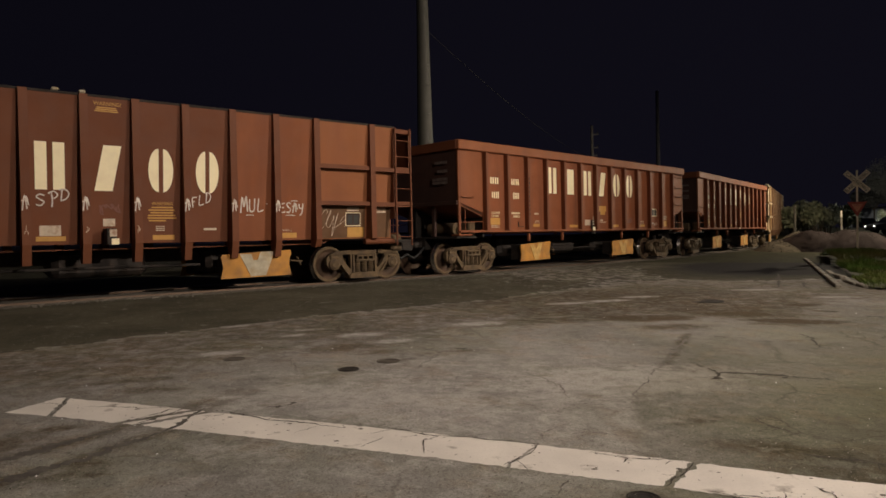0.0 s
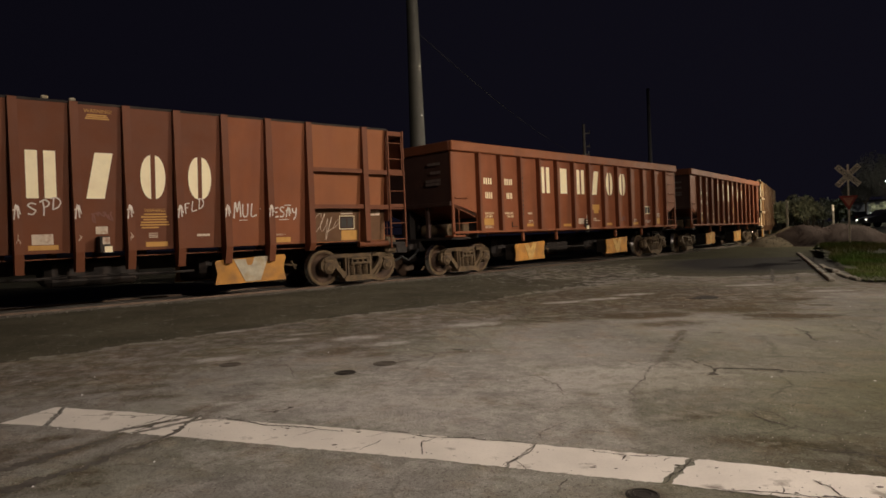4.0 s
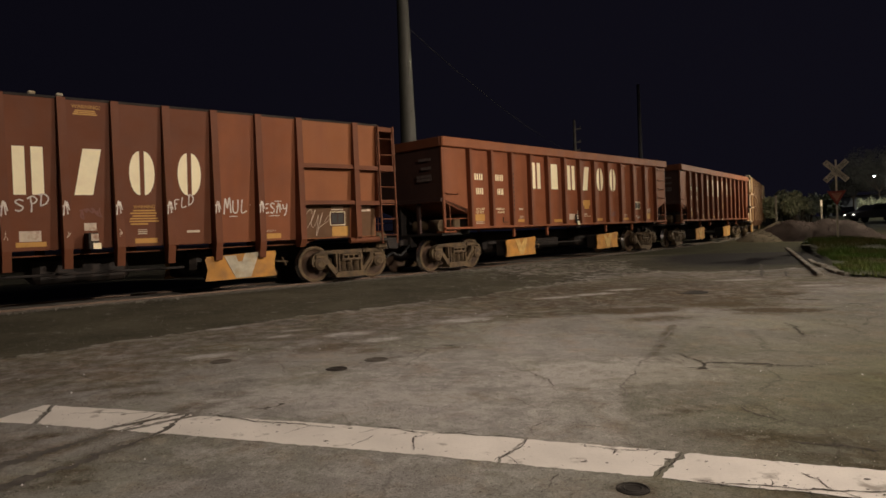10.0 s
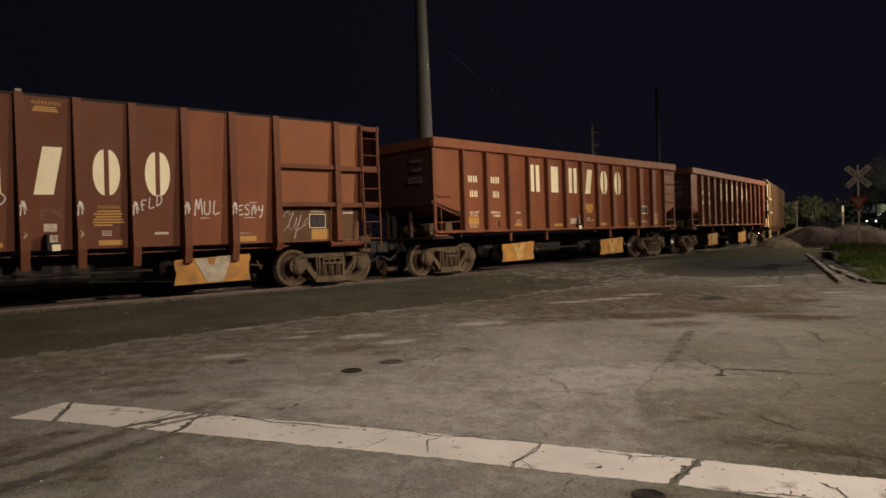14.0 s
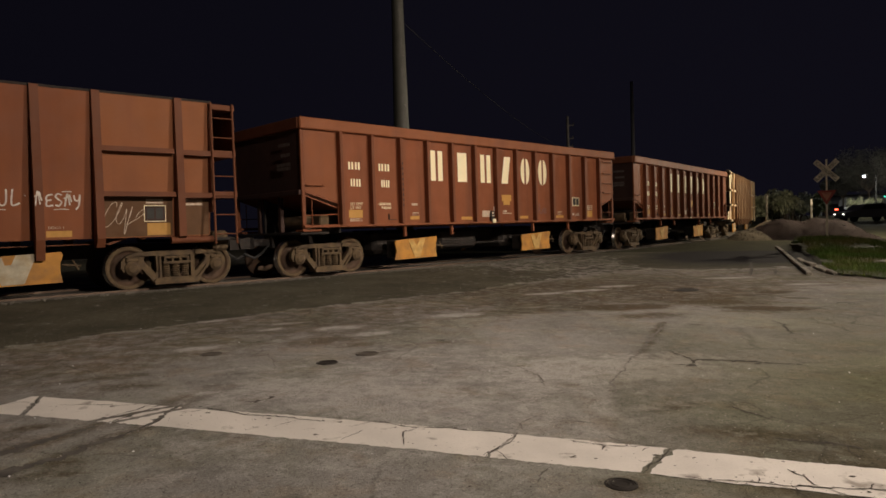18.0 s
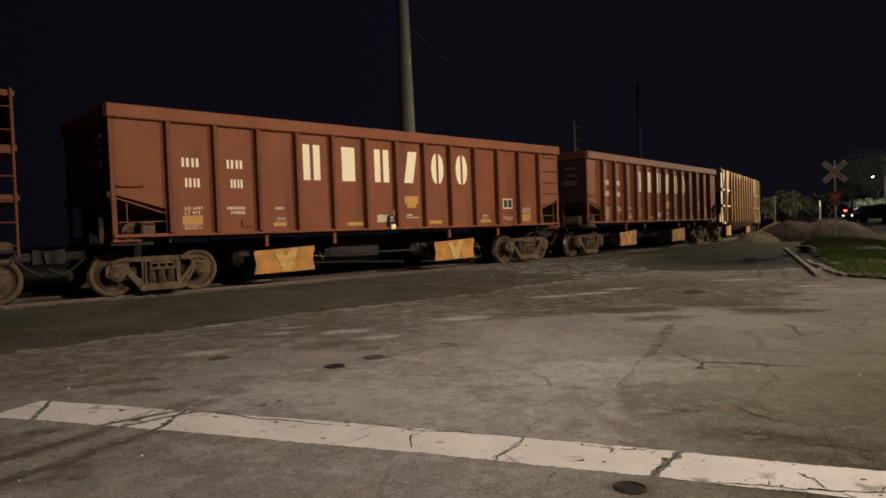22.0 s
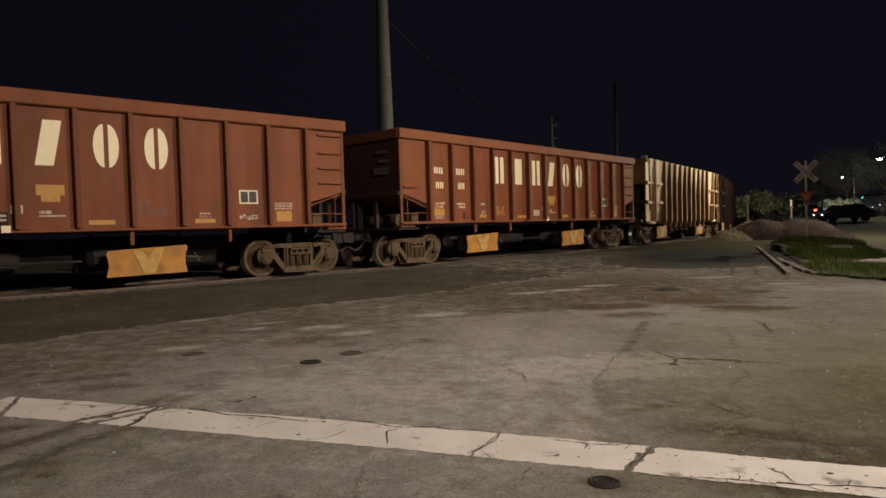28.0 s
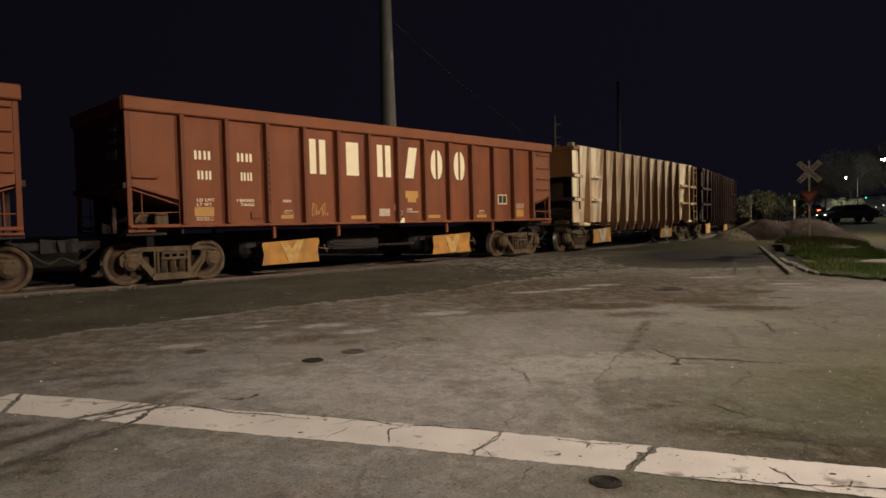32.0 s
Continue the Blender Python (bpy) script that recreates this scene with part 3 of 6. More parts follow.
# ballast along the track
def strip(name, s0, s1, q0, q1, lift, mat, label, wobble=0.0, step=0.5, category="road"):
    bm = bmesh.new()
    rows = []
    n = int((s1 - s0) / step)
    for i in range(n + 1):
        s = s0 + (s1 - s0) * i / n
        row = []
        a, b = q0(s), q1(s)
        a += wobble * noise.noise((s * 0.7, 1.3, 0)) + 0.5 * wobble * noise.noise((s * 2.3, 4.3, 0))
        b += wobble * noise.noise((s * 0.6, 7.7, 0)) + 0.5 * wobble * noise.noise((s * 2.1, 9.1, 0))
        for k in range(7):
            p = by_track(s, a + (b - a) * k / 6)
            row.append(bm.verts.new((p.x, p.y, street_bumps(p.x, p.y) + lift * (0 if k in (0, 6) else 1) - (0.01 if k in (0, 6) else 0))))
        rows.append(row)
    for r0, r1 in zip(rows, rows[1:]):
        for k in range(6):
            bm.faces.new((r0[k], r0[k + 1], r1[k + 1], r1[k]))
    bmesh.ops.recalc_face_normals(bm, faces=bm.faces)
    return solid(name, bm, mat, label, category, kind="structure", smooth=True)


strip("ballast_shoulder", -60, 110, lambda s: -2.6, lambda s: 1.35, 0.02, GRAVEL, "dusty grey ballast under the train", wobble=0.12, category="ballast", step=0.25)

# rails
for side in (-0.755, 0.755):
    bm = bmesh.new()
    rows = []
    for i in range(171):
        s = -60 + i
        row = []
        for dq, z in ((-0.036, 0), (0.036, 0), (0.036, -0.04), (0.01, -0.05), (0.01, -0.14), (0.07, -0.17), (-0.07, -0.17), (-0.01, -0.14), (-0.01, -0.05), (-0.036, -0.04)):
            p = by_track(s, side + dq)
            row.append(bm.verts.new((p.x, p.y, z)))
        rows.append(row)
    for r0, r1 in zip(rows, rows[1:]):
        for k in range(10):
            bm.faces.new((r0[k], r0[(k + 1) % 10], r1[(k + 1) % 10], r1[k]))
    bmesh.ops.recalc_face_normals(bm, faces=bm.faces)
    solid("rail", bm, RAIL_STEEL, "rusty steel rail set in ballast and asphalt", "rail", kind="structure")


# ---- railway cars: x along the car from its middle, street side at -y, z above the rail head ----
HALF = 7.2
TRUCK_AT = 6.095
W = 1.58


SHARED = {}


def shared(name, mat, build):
    """A mesh that is built once and serves every repeat."""
    if name not in SHARED:
        SHARED[name] = finish(name, build(), mat)
    return SHARED[name]


def plate_with_holes(outer, holes, y0, y1):
    """A flat casting: an outline in x, z with windows through it, drawn out from y0 to y1."""
    bm = bmesh.new()
    edges = []
    for loop in (outer, *holes):
        vs = [bm.verts.new((x, y0, z)) for x, z in loop]
        edges += [bm.edges.new((a, b)) for a, b in zip(vs, vs[1:] + vs[:1])]
    faces = [f for f in bmesh.ops.triangle_fill(bm, edges=edges, use_beauty=True)["geom"] if isinstance(f, bmesh.types.BMFace)]
    made = bmesh.ops.extrude_face_region(bm, geom=faces)["geom"]
    bmesh.ops.translate(bm, verts=[v for v in made if isinstance(v, bmesh.types.BMVert)], vec=(0, y1 - y0, 0))
    bmesh.ops.recalc_face_normals(bm, faces=bm.faces)
    return bm


def mirrored(half):
    """An outline from its half at x > 0, which runs from the top to the bottom."""
    return half + [(-x, z) for x, z in half[::-1]]


def frame_casting(side):
    """The side frame: top chord, sloped arms, jaws over the bearings, a spring window and two three-cornered ones."""
    y = side * 1.0
    half = [(0.30, 0.80), (0.62, 0.79), (0.86, 0.77), (1.02, 0.71), (1.10, 0.60), (1.11, 0.47), (1.06, 0.38), (1.01, 0.39), (1.0, 0.55), (0.93, 0.60), (0.84, 0.60), (0.77, 0.54), (0.75, 0.44), (0.68, 0.40), (0.47, 0.14), (0.40, 0.09), (0.2, 0.08)]
    tri = [(0.41, 0.70), (0.62, 0.695), (0.655, 0.65), (0.64, 0.57), (0.43, 0.33), (0.40, 0.36)]
    holes = [tri, [(-a, b) for a, b in tri], [(-0.31, 0.69), (0.31, 0.69), (0.31, 0.23), (-0.31, 0.23)]]
    bm = plate_with_holes(mirrored(half), holes, y - 0.06, y + 0.06)
    # flanges along the arms, the chord and the spring seat
    out = y + side * 0.06
    lo, hi = sorted((out - side * 0.02, out + side * 0.045))
    for k in (-1, 1):
        prism(bm, [(k * 0.70, 0.425), (k * 0.66, 0.46), (k * 0.44, 0.20), (k * 0.48, 0.15)], lo, hi)
        prism(bm, [(k * 0.40, 0.70), (k * 0.42, 0.80), (k * 0.86, 0.775), (k * 1.03, 0.70), (k * 0.98, 0.66), (k * 0.84, 0.71)], lo, hi)
        prism(bm, [(k * 0.35, 0.70), (k * 0.31, 0.70), (k * 0.31, 0.24), (k * 0.36, 0.24)], lo, hi)
    prism(bm, [(-0.46, 0.09), (0.46, 0.09), (0.48, 0.15), (0.44, 0.21), (-0.44, 0.21), (-0.48, 0.15)], *sorted((out - side * 0.2, out + side * 0.09)))
    return bm


def coil_spring():
    """One wound spring: a round bar led round in six turns."""
    bm = bmesh.new()
    turns, seg, r, bar = 6, 12, 0.072, 0.017
    rings = []
    for i in range(turns * seg + 1):
        a = 2 * math.pi * i / seg
        out, z = Vector((math.cos(a), math.sin(a), 0)), 0.235 + 0.27 * i / (turns * seg)
        rings.append([bm.verts.new(out * (r + bar * math.cos(k)) + Vector((0, 0, z + bar * math.sin(k)))) for k in (0.0, 1.2566, 2.5133, 3.7699, 5.0265)])
    for p, q in zip(rings, rings[1:]):
        for k in range(5):
            bm.faces.new((p[k], q[k], q[(k + 1) % 5], p[(k + 1) % 5]))
    bm.faces.new(rings[0])
    bm.faces.new(rings[-1][::-1])
    bmesh.ops.recalc_face_normals(bm, faces=bm.faces)
    return bm


def bolster_casting(side):
    y = side * 1.03
    bm = boxes((-0.29, 0.29, y - 0.13, y + 0.11, 0.51, 0.57), (-0.27, 0.27, y - 0.13, y + 0.09, 0.63, 0.68), bevel=0.012)
    for k in (-0.24, -0.08, 0.08, 0.24):
        box(bm, k - 0.025, k + 0.025, y - 0.12, y + 0.08, 0.56, 0.64)
    return bm


def wheel_disc(side):
    prof = [(0.735, 0.12), (0.70, 0.14), (0.69, 0.34), (0.665, 0.375), (0.665, 0.488), (0.69, 0.492), (0.705, 0.462), (0.80, 0.457), (0.806, 0.448), (0.806, 0.375), (0.775, 0.36),
            (0.735, 0.33), (0.728, 0.18), (0.80, 0.135), (0.80, 0.086)]
    return lathe(bmesh.new(), [(side * a, r) for a, r in prof], (0, 0, 0), "Y", 36)


def bearing(side):
    bm = lathe(bmesh.new(), [(side * 0.90, 0.13), (side * 0.905, 0.15), (side * 1.10, 0.15), (side * 1.12, 0.12), (side * 1.15, 0.085)], (0, 0, 0), "Y", 18)
    for a in range(3):
        c, w = math.cos(a * 2.094), math.sin(a * 2.094)
        box(bm, c * 0.06 - 0.018, c * 0.06 + 0.018, side * 1.14 - 0.02, side * 1.14 + 0.02, w * 0.06 - 0.018, w * 0.06 + 0.018)
    return bm


def truck(car, x):
    """A two-axle bogie: side frames with spring nests, bolster and two wheelsets."""
    base = new("truck")
    base.parent = car
    base.location = (x, 0, 0)
    for side in (-1, 1):
        end = "street" if side < 0 else "far"
        part("side_frame", shared("side_frame_" + end, CAST, lambda: frame_casting(side)), CAST, base)
        for k in (-0.2, 0, 0.2):
            part("coil_spring", shared("coil_spring", CAST, coil_spring), CAST, base).location = (k, side * 1.04, 0)
        part("bolster_end", shared("bolster_end_" + end, CAST, lambda: bolster_casting(side)), CAST, base)
        for k in (-0.889, 0.889):
            y = side * 1.01
            part("bearing_adapter", shared("adapter_" + end, CAST, lambda: boxes((-0.13, 0.13, y - 0.1, y + 0.1, 0.585, 0.66), bevel=0.02)), CAST, base).location.x = k
    part("bolster", boxes((-0.2, 0.2, -0.9, 0.9, 0.48, 0.68), bevel=0.03), STEEL_DARK, base)
    part("brake_beam", shared("brake_beam", STEEL_DARK, lambda: boxes((-0.36, -0.30, -0.8, 0.8, 0.32, 0.42), (0.30, 0.36, -0.8, 0.8, 0.32, 0.42))), STEEL_DARK, base)
    for k in (-1, 1):
        for side in (-1, 1):
            part("brake_shoe", shared("brake_shoe", CAST, lambda: boxes((-0.03, 0.03, -0.05, 0.05, -0.16, 0.16), bevel=0.015)), CAST, base).location = (k * 0.40, side * 0.755, 0.42)
    for k in (-0.889, 0.889):
        axle = part("wheelset", tube(bmesh.new(), (0, -1.06, 0), (0, 1.06, 0), 0.085, n=14), STEEL_DARK, base)
        axle.location = (k, 0, 0.457)
        for side in (-1, 1):
            end = "street" if side < 0 else "far"
            me = shared("wheel_" + end, WHEEL, lambda: wheel_disc(side))
            if len(me.materials) == 1:
                me.materials.append(TREAD)
                me.materials.append(CAST)
                for p in me.polygons:
                    p.use_smooth = True
                    if 36 * 5 <= p.index < 36 * 7:
                        p.material_index = 1
                    elif 36 * 7 <= p.index < 36 * 9:
                        p.material_index = 2
            part("wheel", me, WHEEL, axle)
            part("bearing_cap", shared("bearing_cap_" + end, CAST, lambda: bearing(side)), CAST, axle)
    return base


def coupler(car, end):
    x = end * HALF
    bm = boxes((x, x + end * 0.55, -0.09, 0.09, 0.78, 0.96), bevel=0.02)
    prism(bm, [(x + end * 0.5, 0.72), (x + end * 0.86, 0.74), (x + end * 0.9, 0.98), (x + end * 0.5, 1.02)], -0.17, 0.12)
    part("coupler", bm, STEEL_DARK, car)
    bm = bmesh.new()
    pts = [(x + end * 0.2, -0.35, 0.8), (x + end * 0.4, -0.36, 0.62), (x + end * 0.6, -0.34, 0.5), (x + end * 0.85, -0.3, 0.62)]
    for a, b in zip(pts, pts[1:]):
        tube(bm, a, b, 0.03, n=8)
    part("air_hose", bm, RUBBER, car)


def chute(car, x0, x1, side, damaged=False):
    """A yellow unloading gate with a pale V on it, beneath the car."""
    y = side * 1.36
    o = [(x0 + 0.02, 0.8), (x1, 0.87), (x1 + 0.03, 0.8), (x1 - 0.02, 0.66), (x1 - 0.03, 0.5), (x1 + 0.01, 0.28), (x0 - 0.03, 0.26), (x0 + 0.03, 0.5), (x0 - 0.02, 0.74)]
    bm = prism(bmesh.new(), o, y - 0.02, y + 0.02)
    gate = part("unloading_gate", bm, CHUTE, car, "yellow unloading gate with a pale V")
    m = (x0 + x1) / 2
    v = [(m - 0.32, 0.8), (m - 0.14, 0.8), (m, 0.62), (m + 0.14, 0.82), (m + 0.34, 0.84), (m + 0.12, 0.3), (m - 0.1, 0.3)] if not damaged else [(m - 0.42, 0.81), (m - 0.14, 0.8), (m - 0.1, 0.66), (m, 0.66), (m + 0.08, 0.84), (m + 0.42, 0.85), (m + 0.2, 0.3), (m - 0.16, 0.29)]
    part("v_mark", prism(bmesh.new(), v, y - side * -0.03 - 0.004, y + side * 0.026 + 0.004), PALE if damaged else PALE_YELLOW, gate)
    bm = boxes((x0 + 0.1, x1 - 0.1, y - side * 0.5, y - side * 0.03, 0.3, 0.8), bevel=0.03)
    part("gate_box", bm, STEEL_DARK, gate)
    bm = tubes(((x1 + 0.02, y - side * 0.05, 0.62), (x1 + 0.34, y - side * 0.05, 0.58)), ((x1 + 0.2, y - side * 0.05, 0.7), (x1 + 0.3, y - side * 0.05, 0.5)), r=0.02)
    part("gate_lever", bm, CAST, gate)


def decal(car, x0, x1, z0, z1, mat, y=None, name="decal", label=""):
    """A flat painted patch on the street side."""
    y = -W if y is None else y
    return part(name, boxes((x0 - HALF, x1 - HALF, y - 0.004, y + 0.002, z0, z1)), mat, car, label)


def words(car, text, x0, z0, height, width, mat, y=None):
    ob = part("lettering", letters(text, height, mat, width), mat, car)
    ob.location = (x0 - HALF, (-W if y is None else y) - 0.004, z0)
    return ob


def brand_shape(kind):
    """Plain shapes, in a unit square, that hold the place of one big painted letter: bars, a leaning bar or half-discs."""
    if kind == "bars":
        return [[(0, 0), (0.40, 0), (0.40, 1), (0, 1)], [(0.60, 0), (1, 0), (1, 1), (0.60, 1)]]
    if kind == "block":
        return [[(0, 0), (0.84, 0), (0.84, 1), (0, 1)]]
    if kind == "leaning":
        return [[(0.0, 0), (0.66, 0), (1.0, 1), (0.34, 1)]]
    arc = [(0.41 * (1 - math.sin(a)), 0.5 - 0.5 * math.cos(a)) for a in [math.pi * i / 10 for i in range(11)]]
    return [arc, [(1 - x, z) for x, z in arc[::-1]]]


BRAND_KINDS = ("bars", "block", "bars", "leaning", "discs", "discs")


def brand_block(car, kind, x0, z0, w, h, half, y_at):
    """One big cream painted shape on the side sheet."""
    bm = bmesh.new()
    for o in brand_shape(kind):
        bm.faces.new([bm.verts.new((x0 - half + u * w, -y_at(z0 + v * h) - 0.005, z0 + v * h)) for u, v in o])
    bmesh.ops.recalc_face_normals(bm, faces=bm.faces)
    part("brand_block", bm, LETTER, car, "big cream painted block")


def mark_bars(car, x0, z0, w, h, mat=LETTER, y=None, n=2):
    """Painted car marks, drawn as plain bars."""
    y = -W if y is None else y
    bm = bmesh.new()
    for i in range(n):
        a = x0 - HALF + w * (i + 0.06) / n
        if h > 0.1:
            box(bm, a, a + w * 0.26 / n, y - 0.004, y + 0.002, z0, z0 + h)
            box(bm, a + w * 0.46 / n, a + w * 0.74 / n, y - 0.004, y + 0.002, z0, z0 + h)
        else:
            box(bm, a, a + w * 0.84 / n, y - 0.004, y + 0.002, z0, z0 + h)
    part("mark_bar", bm, mat, car)


def ballast_car(seed):
    """A low open ballast hopper with a box rail round its top."""
    car = new("ballast_hopper_car")
    H = HALF
    rng = random.Random(seed)
    zt, zr, zb = 3.85, 3.57, 1.26
    for side in (-1, 1):
        y0, y1 = side * W, side * (W - 0.03)
        # side sheet, cut away over the trucks
        bm = prism(bmesh.new(), [(-H + 0.06, 2.06), (-H + 0.06, zr + 0.02), (H - 0.06, zr + 0.02), (H - 0.06, 2.06), (H - 1.06, 1.78), (H - 1.06, zb), (-H + 1.06, zb), (-H + 1.06, 1.78)], min(y0, y1), max(y0, y1))
        part("side_sheet", bm, RED, car)
        for k in (-1, 1):
            o = [(k * (H - 0.11), 2.1), (k * (H - 0.11), zr - 0.01), (k * (H - 1.07), zr - 0.01), (k * (H - 1.07), 1.83)]
            part("end_panel", prism(bmesh.new(), o, min(y0, y0 + side * 0.006), max(y0, y0 + side * 0.006)), RED_WORN, car, "sun-faded red end panel")
        bm = boxes((-H - 0.03, H + 0.03, y0 - side * 0.07, y0 + side * 0.10, zr, zt), bevel=0.025)
        part("top_rail", bm, RED_WORN, car, "sun-worn red top rail")
        part("side_sill", boxes((-H + 0.02, H - 0.02, y0 - side * 0.06, y0 + side * 0.07, 1.2, 1.27), bevel=0.01), RED, car)
        post = finish("side_post", boxes((-0.05, 0.05, y0 - side * 0.01, y0 + side * 0.15, 1.27, zr), bevel=0.012), RED)
        for k in range(13):
            part("side_post", post, RED, car).location.x = -H + 1.13 + 1.0105 * k
        corner = finish("corner_post", boxes((-0.05, 0.05, y0 - side * 0.05, y0 + side * 0.012, 1.13, zr), bevel=0.01), RED)
        for k in (-1, 1):
            part("corner_post", corner, RED, car).location.x = k * (H - 0.06)
            bm = boxes((k * H, k * (H - 0.55), y0 - side * 0.3, y0 + side * 0.02, 1.11, 1.16), bevel=0.01)
            part("corner_step", bm, RED, car)
            bm = tubes(((k * (H - 0.04), y0 - side * 0.02, 1.5), (k * (H - 1.06), y0 - side * 0.02, 1.52)), ((k * (H - 0.3), y0 - side * 0.02, 1.14), (k * (H - 0.3), y0 - side * 0.02, 1.9)), r=0.013)
            part("corner_rail", bm, RED, car)
        hanger = finish("sill_hanger", boxes((-0.04, 0.04, y0 - side * 0.1, y0 - side * 0.02, 0.9, 1.2), bevel=0.008), RED)
        for u in (3.35, 5.22, 9.2, 11.3):
            part("sill_hanger", hanger, RED, car).location.x = u - H
        chute(car, 3.12 - H, 4.7 - H, side)
        chute(car, 8.76 - H, 10.36 - H, side)
        # grab bars
        for u0, u1, z in ((0.12, 0.62, 2.22), (13.62, 14.28, 3.44), (13.62, 14.28, 3.0), (13.62, 14.28, 2.62), (13.62, 14.28, 2.26)):
            if side == 1:
                u0, u1 = 2 * H - u1, 2 * H - u0
            a, b = u0 - H, u1 - H
            y = y0 + side * 0.06
            part("grab_bar", tubes(((a, y0, z + 0.03), (a, y, z)), ((a, y, z), (b, y, z)), ((b, y, z), (b, y0, z + 0.03)), r=0.014), RED, car)
    for k in (-1, 1):
        x = k * (H - 0.05)
        # ends carry painted shade: near-black sheet, struts and beam, darker rail
        part("end_sheet", boxes((x - 0.02, x + 0.02, -W + 0.03, W - 0.03, 2.02, zr)), RED_SHADE_MARK, car)
        bm = prism(bmesh.new(), [(k * (H - 0.05), 2.03), (k * (H - 2.6), 1.2), (k * (H - 2.6), 1.17), (k * (H - 0.05), 2.0)], -W + 0.05, W - 0.05)
        part("slope_sheet", bm, RED, car)
        part("end_rail", boxes((k * (H + 0.05), k * (H - 0.12), -W, W, zr, zt - 0.004), bevel=0.02), RED_OLD, car)
        part("end_platform", boxes((k * (H + 0.02), k * (H - 0.8), -W + 0.05, W - 0.05, 1.04, 1.1), bevel=0.01), STEEL_DARK, car)
        for y in (-0.5, 0.5):
            part("end_strut", boxes((k * (H - 0.05), k * (H - 0.15), y - 0.06, y + 0.06, 1.1, 2.02), bevel=0.01), RED_SHADE_MARK, car)
        part("end_beam", boxes((k * (H - 0.02), k * (H + 0.06), -W + 0.02, W - 0.02, 2.0, 2.12), bevel=0.01), RED_SHADE_MARK, car)
        part("body_bolster", boxes((k * (H - 1.12), k * (H - 1.18), -W + 0.06, W - 0.06, 1.06, 1.66), bevel=0.01), STEEL_DARK, car)
        part("draft_web", prism(bmesh.new(), [(k * (H - 1.12), 1.06), (k * (H - 0.1), 1.06), (k * (H - 0.1), 1.97), (k * (H - 1.12), 1.63)], 0.28, 0.34), STEEL_DARK, car)
        tank = tube(bmesh.new(), (k * (H - 0.55), -1.0, 1.32), (k * (H - 0.55), 0.1, 1.32), 0.19, n=18)
        part("air_tank", tank, CAST, car)
        box_ = boxes((k * (H - 0.9), k * (H - 0.62), -1.42, -1.12, 1.12, 1.52), bevel=0.03)
        part("brake_valve", box_, CAST, car)
    part("floor_sheet", boxes((-H + 2.6, H - 2.6, -W + 0.05, W - 0.05, 1.17, 1.2)), RED, car)
    part("centre_sill", boxes((-H, H, -0.2, 0.2, 0.72, 1.06), bevel=0.01), STEEL_DARK, car)
    for u in (3.9, 6.5, 9.5):
        part("hopper_bottom", boxes((u - 0.9 - H, u + 0.9 - H, -0.6, 0.6, 0.42, 1.1), bevel=0.12), STEEL_DARK, car)
    bm = tubes(((5.3 - H, -0.9, 0.62), (8.4 - H, -0.9, 0.6)), ((5.2 - H, -1.1, 0.74), (6.0 - H, -1.1, 0.72)), r=0.03)
    part("brake_rod", bm, STEEL_DARK, car)
    # painted marks of the street side
    for i, u in enumerate((4.37, 5.49, 6.52, 7.52, 8.53, 9.5)):
        brand_block(car, BRAND_KINDS[i], u, 2.46, 0.48, 0.86, H, lambda z: W)
    mark_bars(car, 1.42, 2.66, 0.42, 0.19)
    mark_bars(car, 2.42, 2.66, 0.42, 0.19)
    mark_bars(car, 1.48, 2.23, 0.36, 0.19)
    mark_bars(car, 2.5, 2.23, 0.32, 0.19)
    words(car, "LD LMT", 1.46, 1.75, 0.07, 0.4, LETTER)
    words(car, "LT WT", 1.46, 1.65, 0.07, 0.34, LETTER)
    words(car, "188000", 2.4, 1.75, 0.07, 0.42, LETTER)
    words(car, "74000", 2.48, 1.65, 0.07, 0.34, LETTER)
    decal(car, 1.4, 1.84, 1.43, 1.63, STICKER)
    for z in (1.34, 1.385):
        mark_bars(car, 1.43, z, 0.4, 0.025, LETTER_DIM, n=5)
    decal(car, 3.52, 3.86, 1.36, 1.45, STICKER)
    mark_bars(car, 3.58, 1.75, 0.24, 0.06, LETTER_DIM, n=3)
    mark_bars(car, 3.62, 1.53, 0.22, 0.03, LETTER_DIM, n=4)
    words(car, "DOOR 3", 3.6, 1.47, 0.045, 0.26, LETTER_DIM)
    for u in (5.6, 8.4):
        decal(car, u, u + 0.48, 1.33, 1.42, STICKER)
    decal(car, 6.55, 6.93, 1.4, 1.6, LETTER_DIM)
    decal(car, 7.1, 7.3, 1.56, 1.72, LETTER_DIM)
    decal(car, 7.52, 8.0, 1.9, 2.1, STICKER)
    decal(car, 7.6, 7.92, 1.78, 1.9, STICKER)
    mark_bars(car, 7.55, 1.55, 0.22, 0.06, LETTER_DIM, n=2)
    decal(car, 7.55, 8.0, 1.5, 1.525, LETTER_DIM)
    decal(car, 10.5, 10.95, 1.33, 1.42, STICKER)
    mark_bars(car, 10.6, 1.52, 0.26, 0.035, LETTER_DIM, n=3)
    words(car, "DOOR 4", 10.6, 1.445, 0.045, 0.26, LETTER_DIM)
    decal(car, 11.53, 11.98, 1.75, 2.06, LETTER)
    decal(car, 11.56, 11.95, 1.78, 2.03, DECAL_DARK, y=-W - 0.004)
    decal(car, 11.74, 11.76, 1.78, 2.03, LETTER, y=-W - 0.008)
    decal(car, 12.45, 12.85, 1.34, 1.58, STICKER)
    for z in (1.62, 1.68, 1.74):
        mark_bars(car, 12.4, z, 0.48, 0.035, LETTER_DIM, n=5)
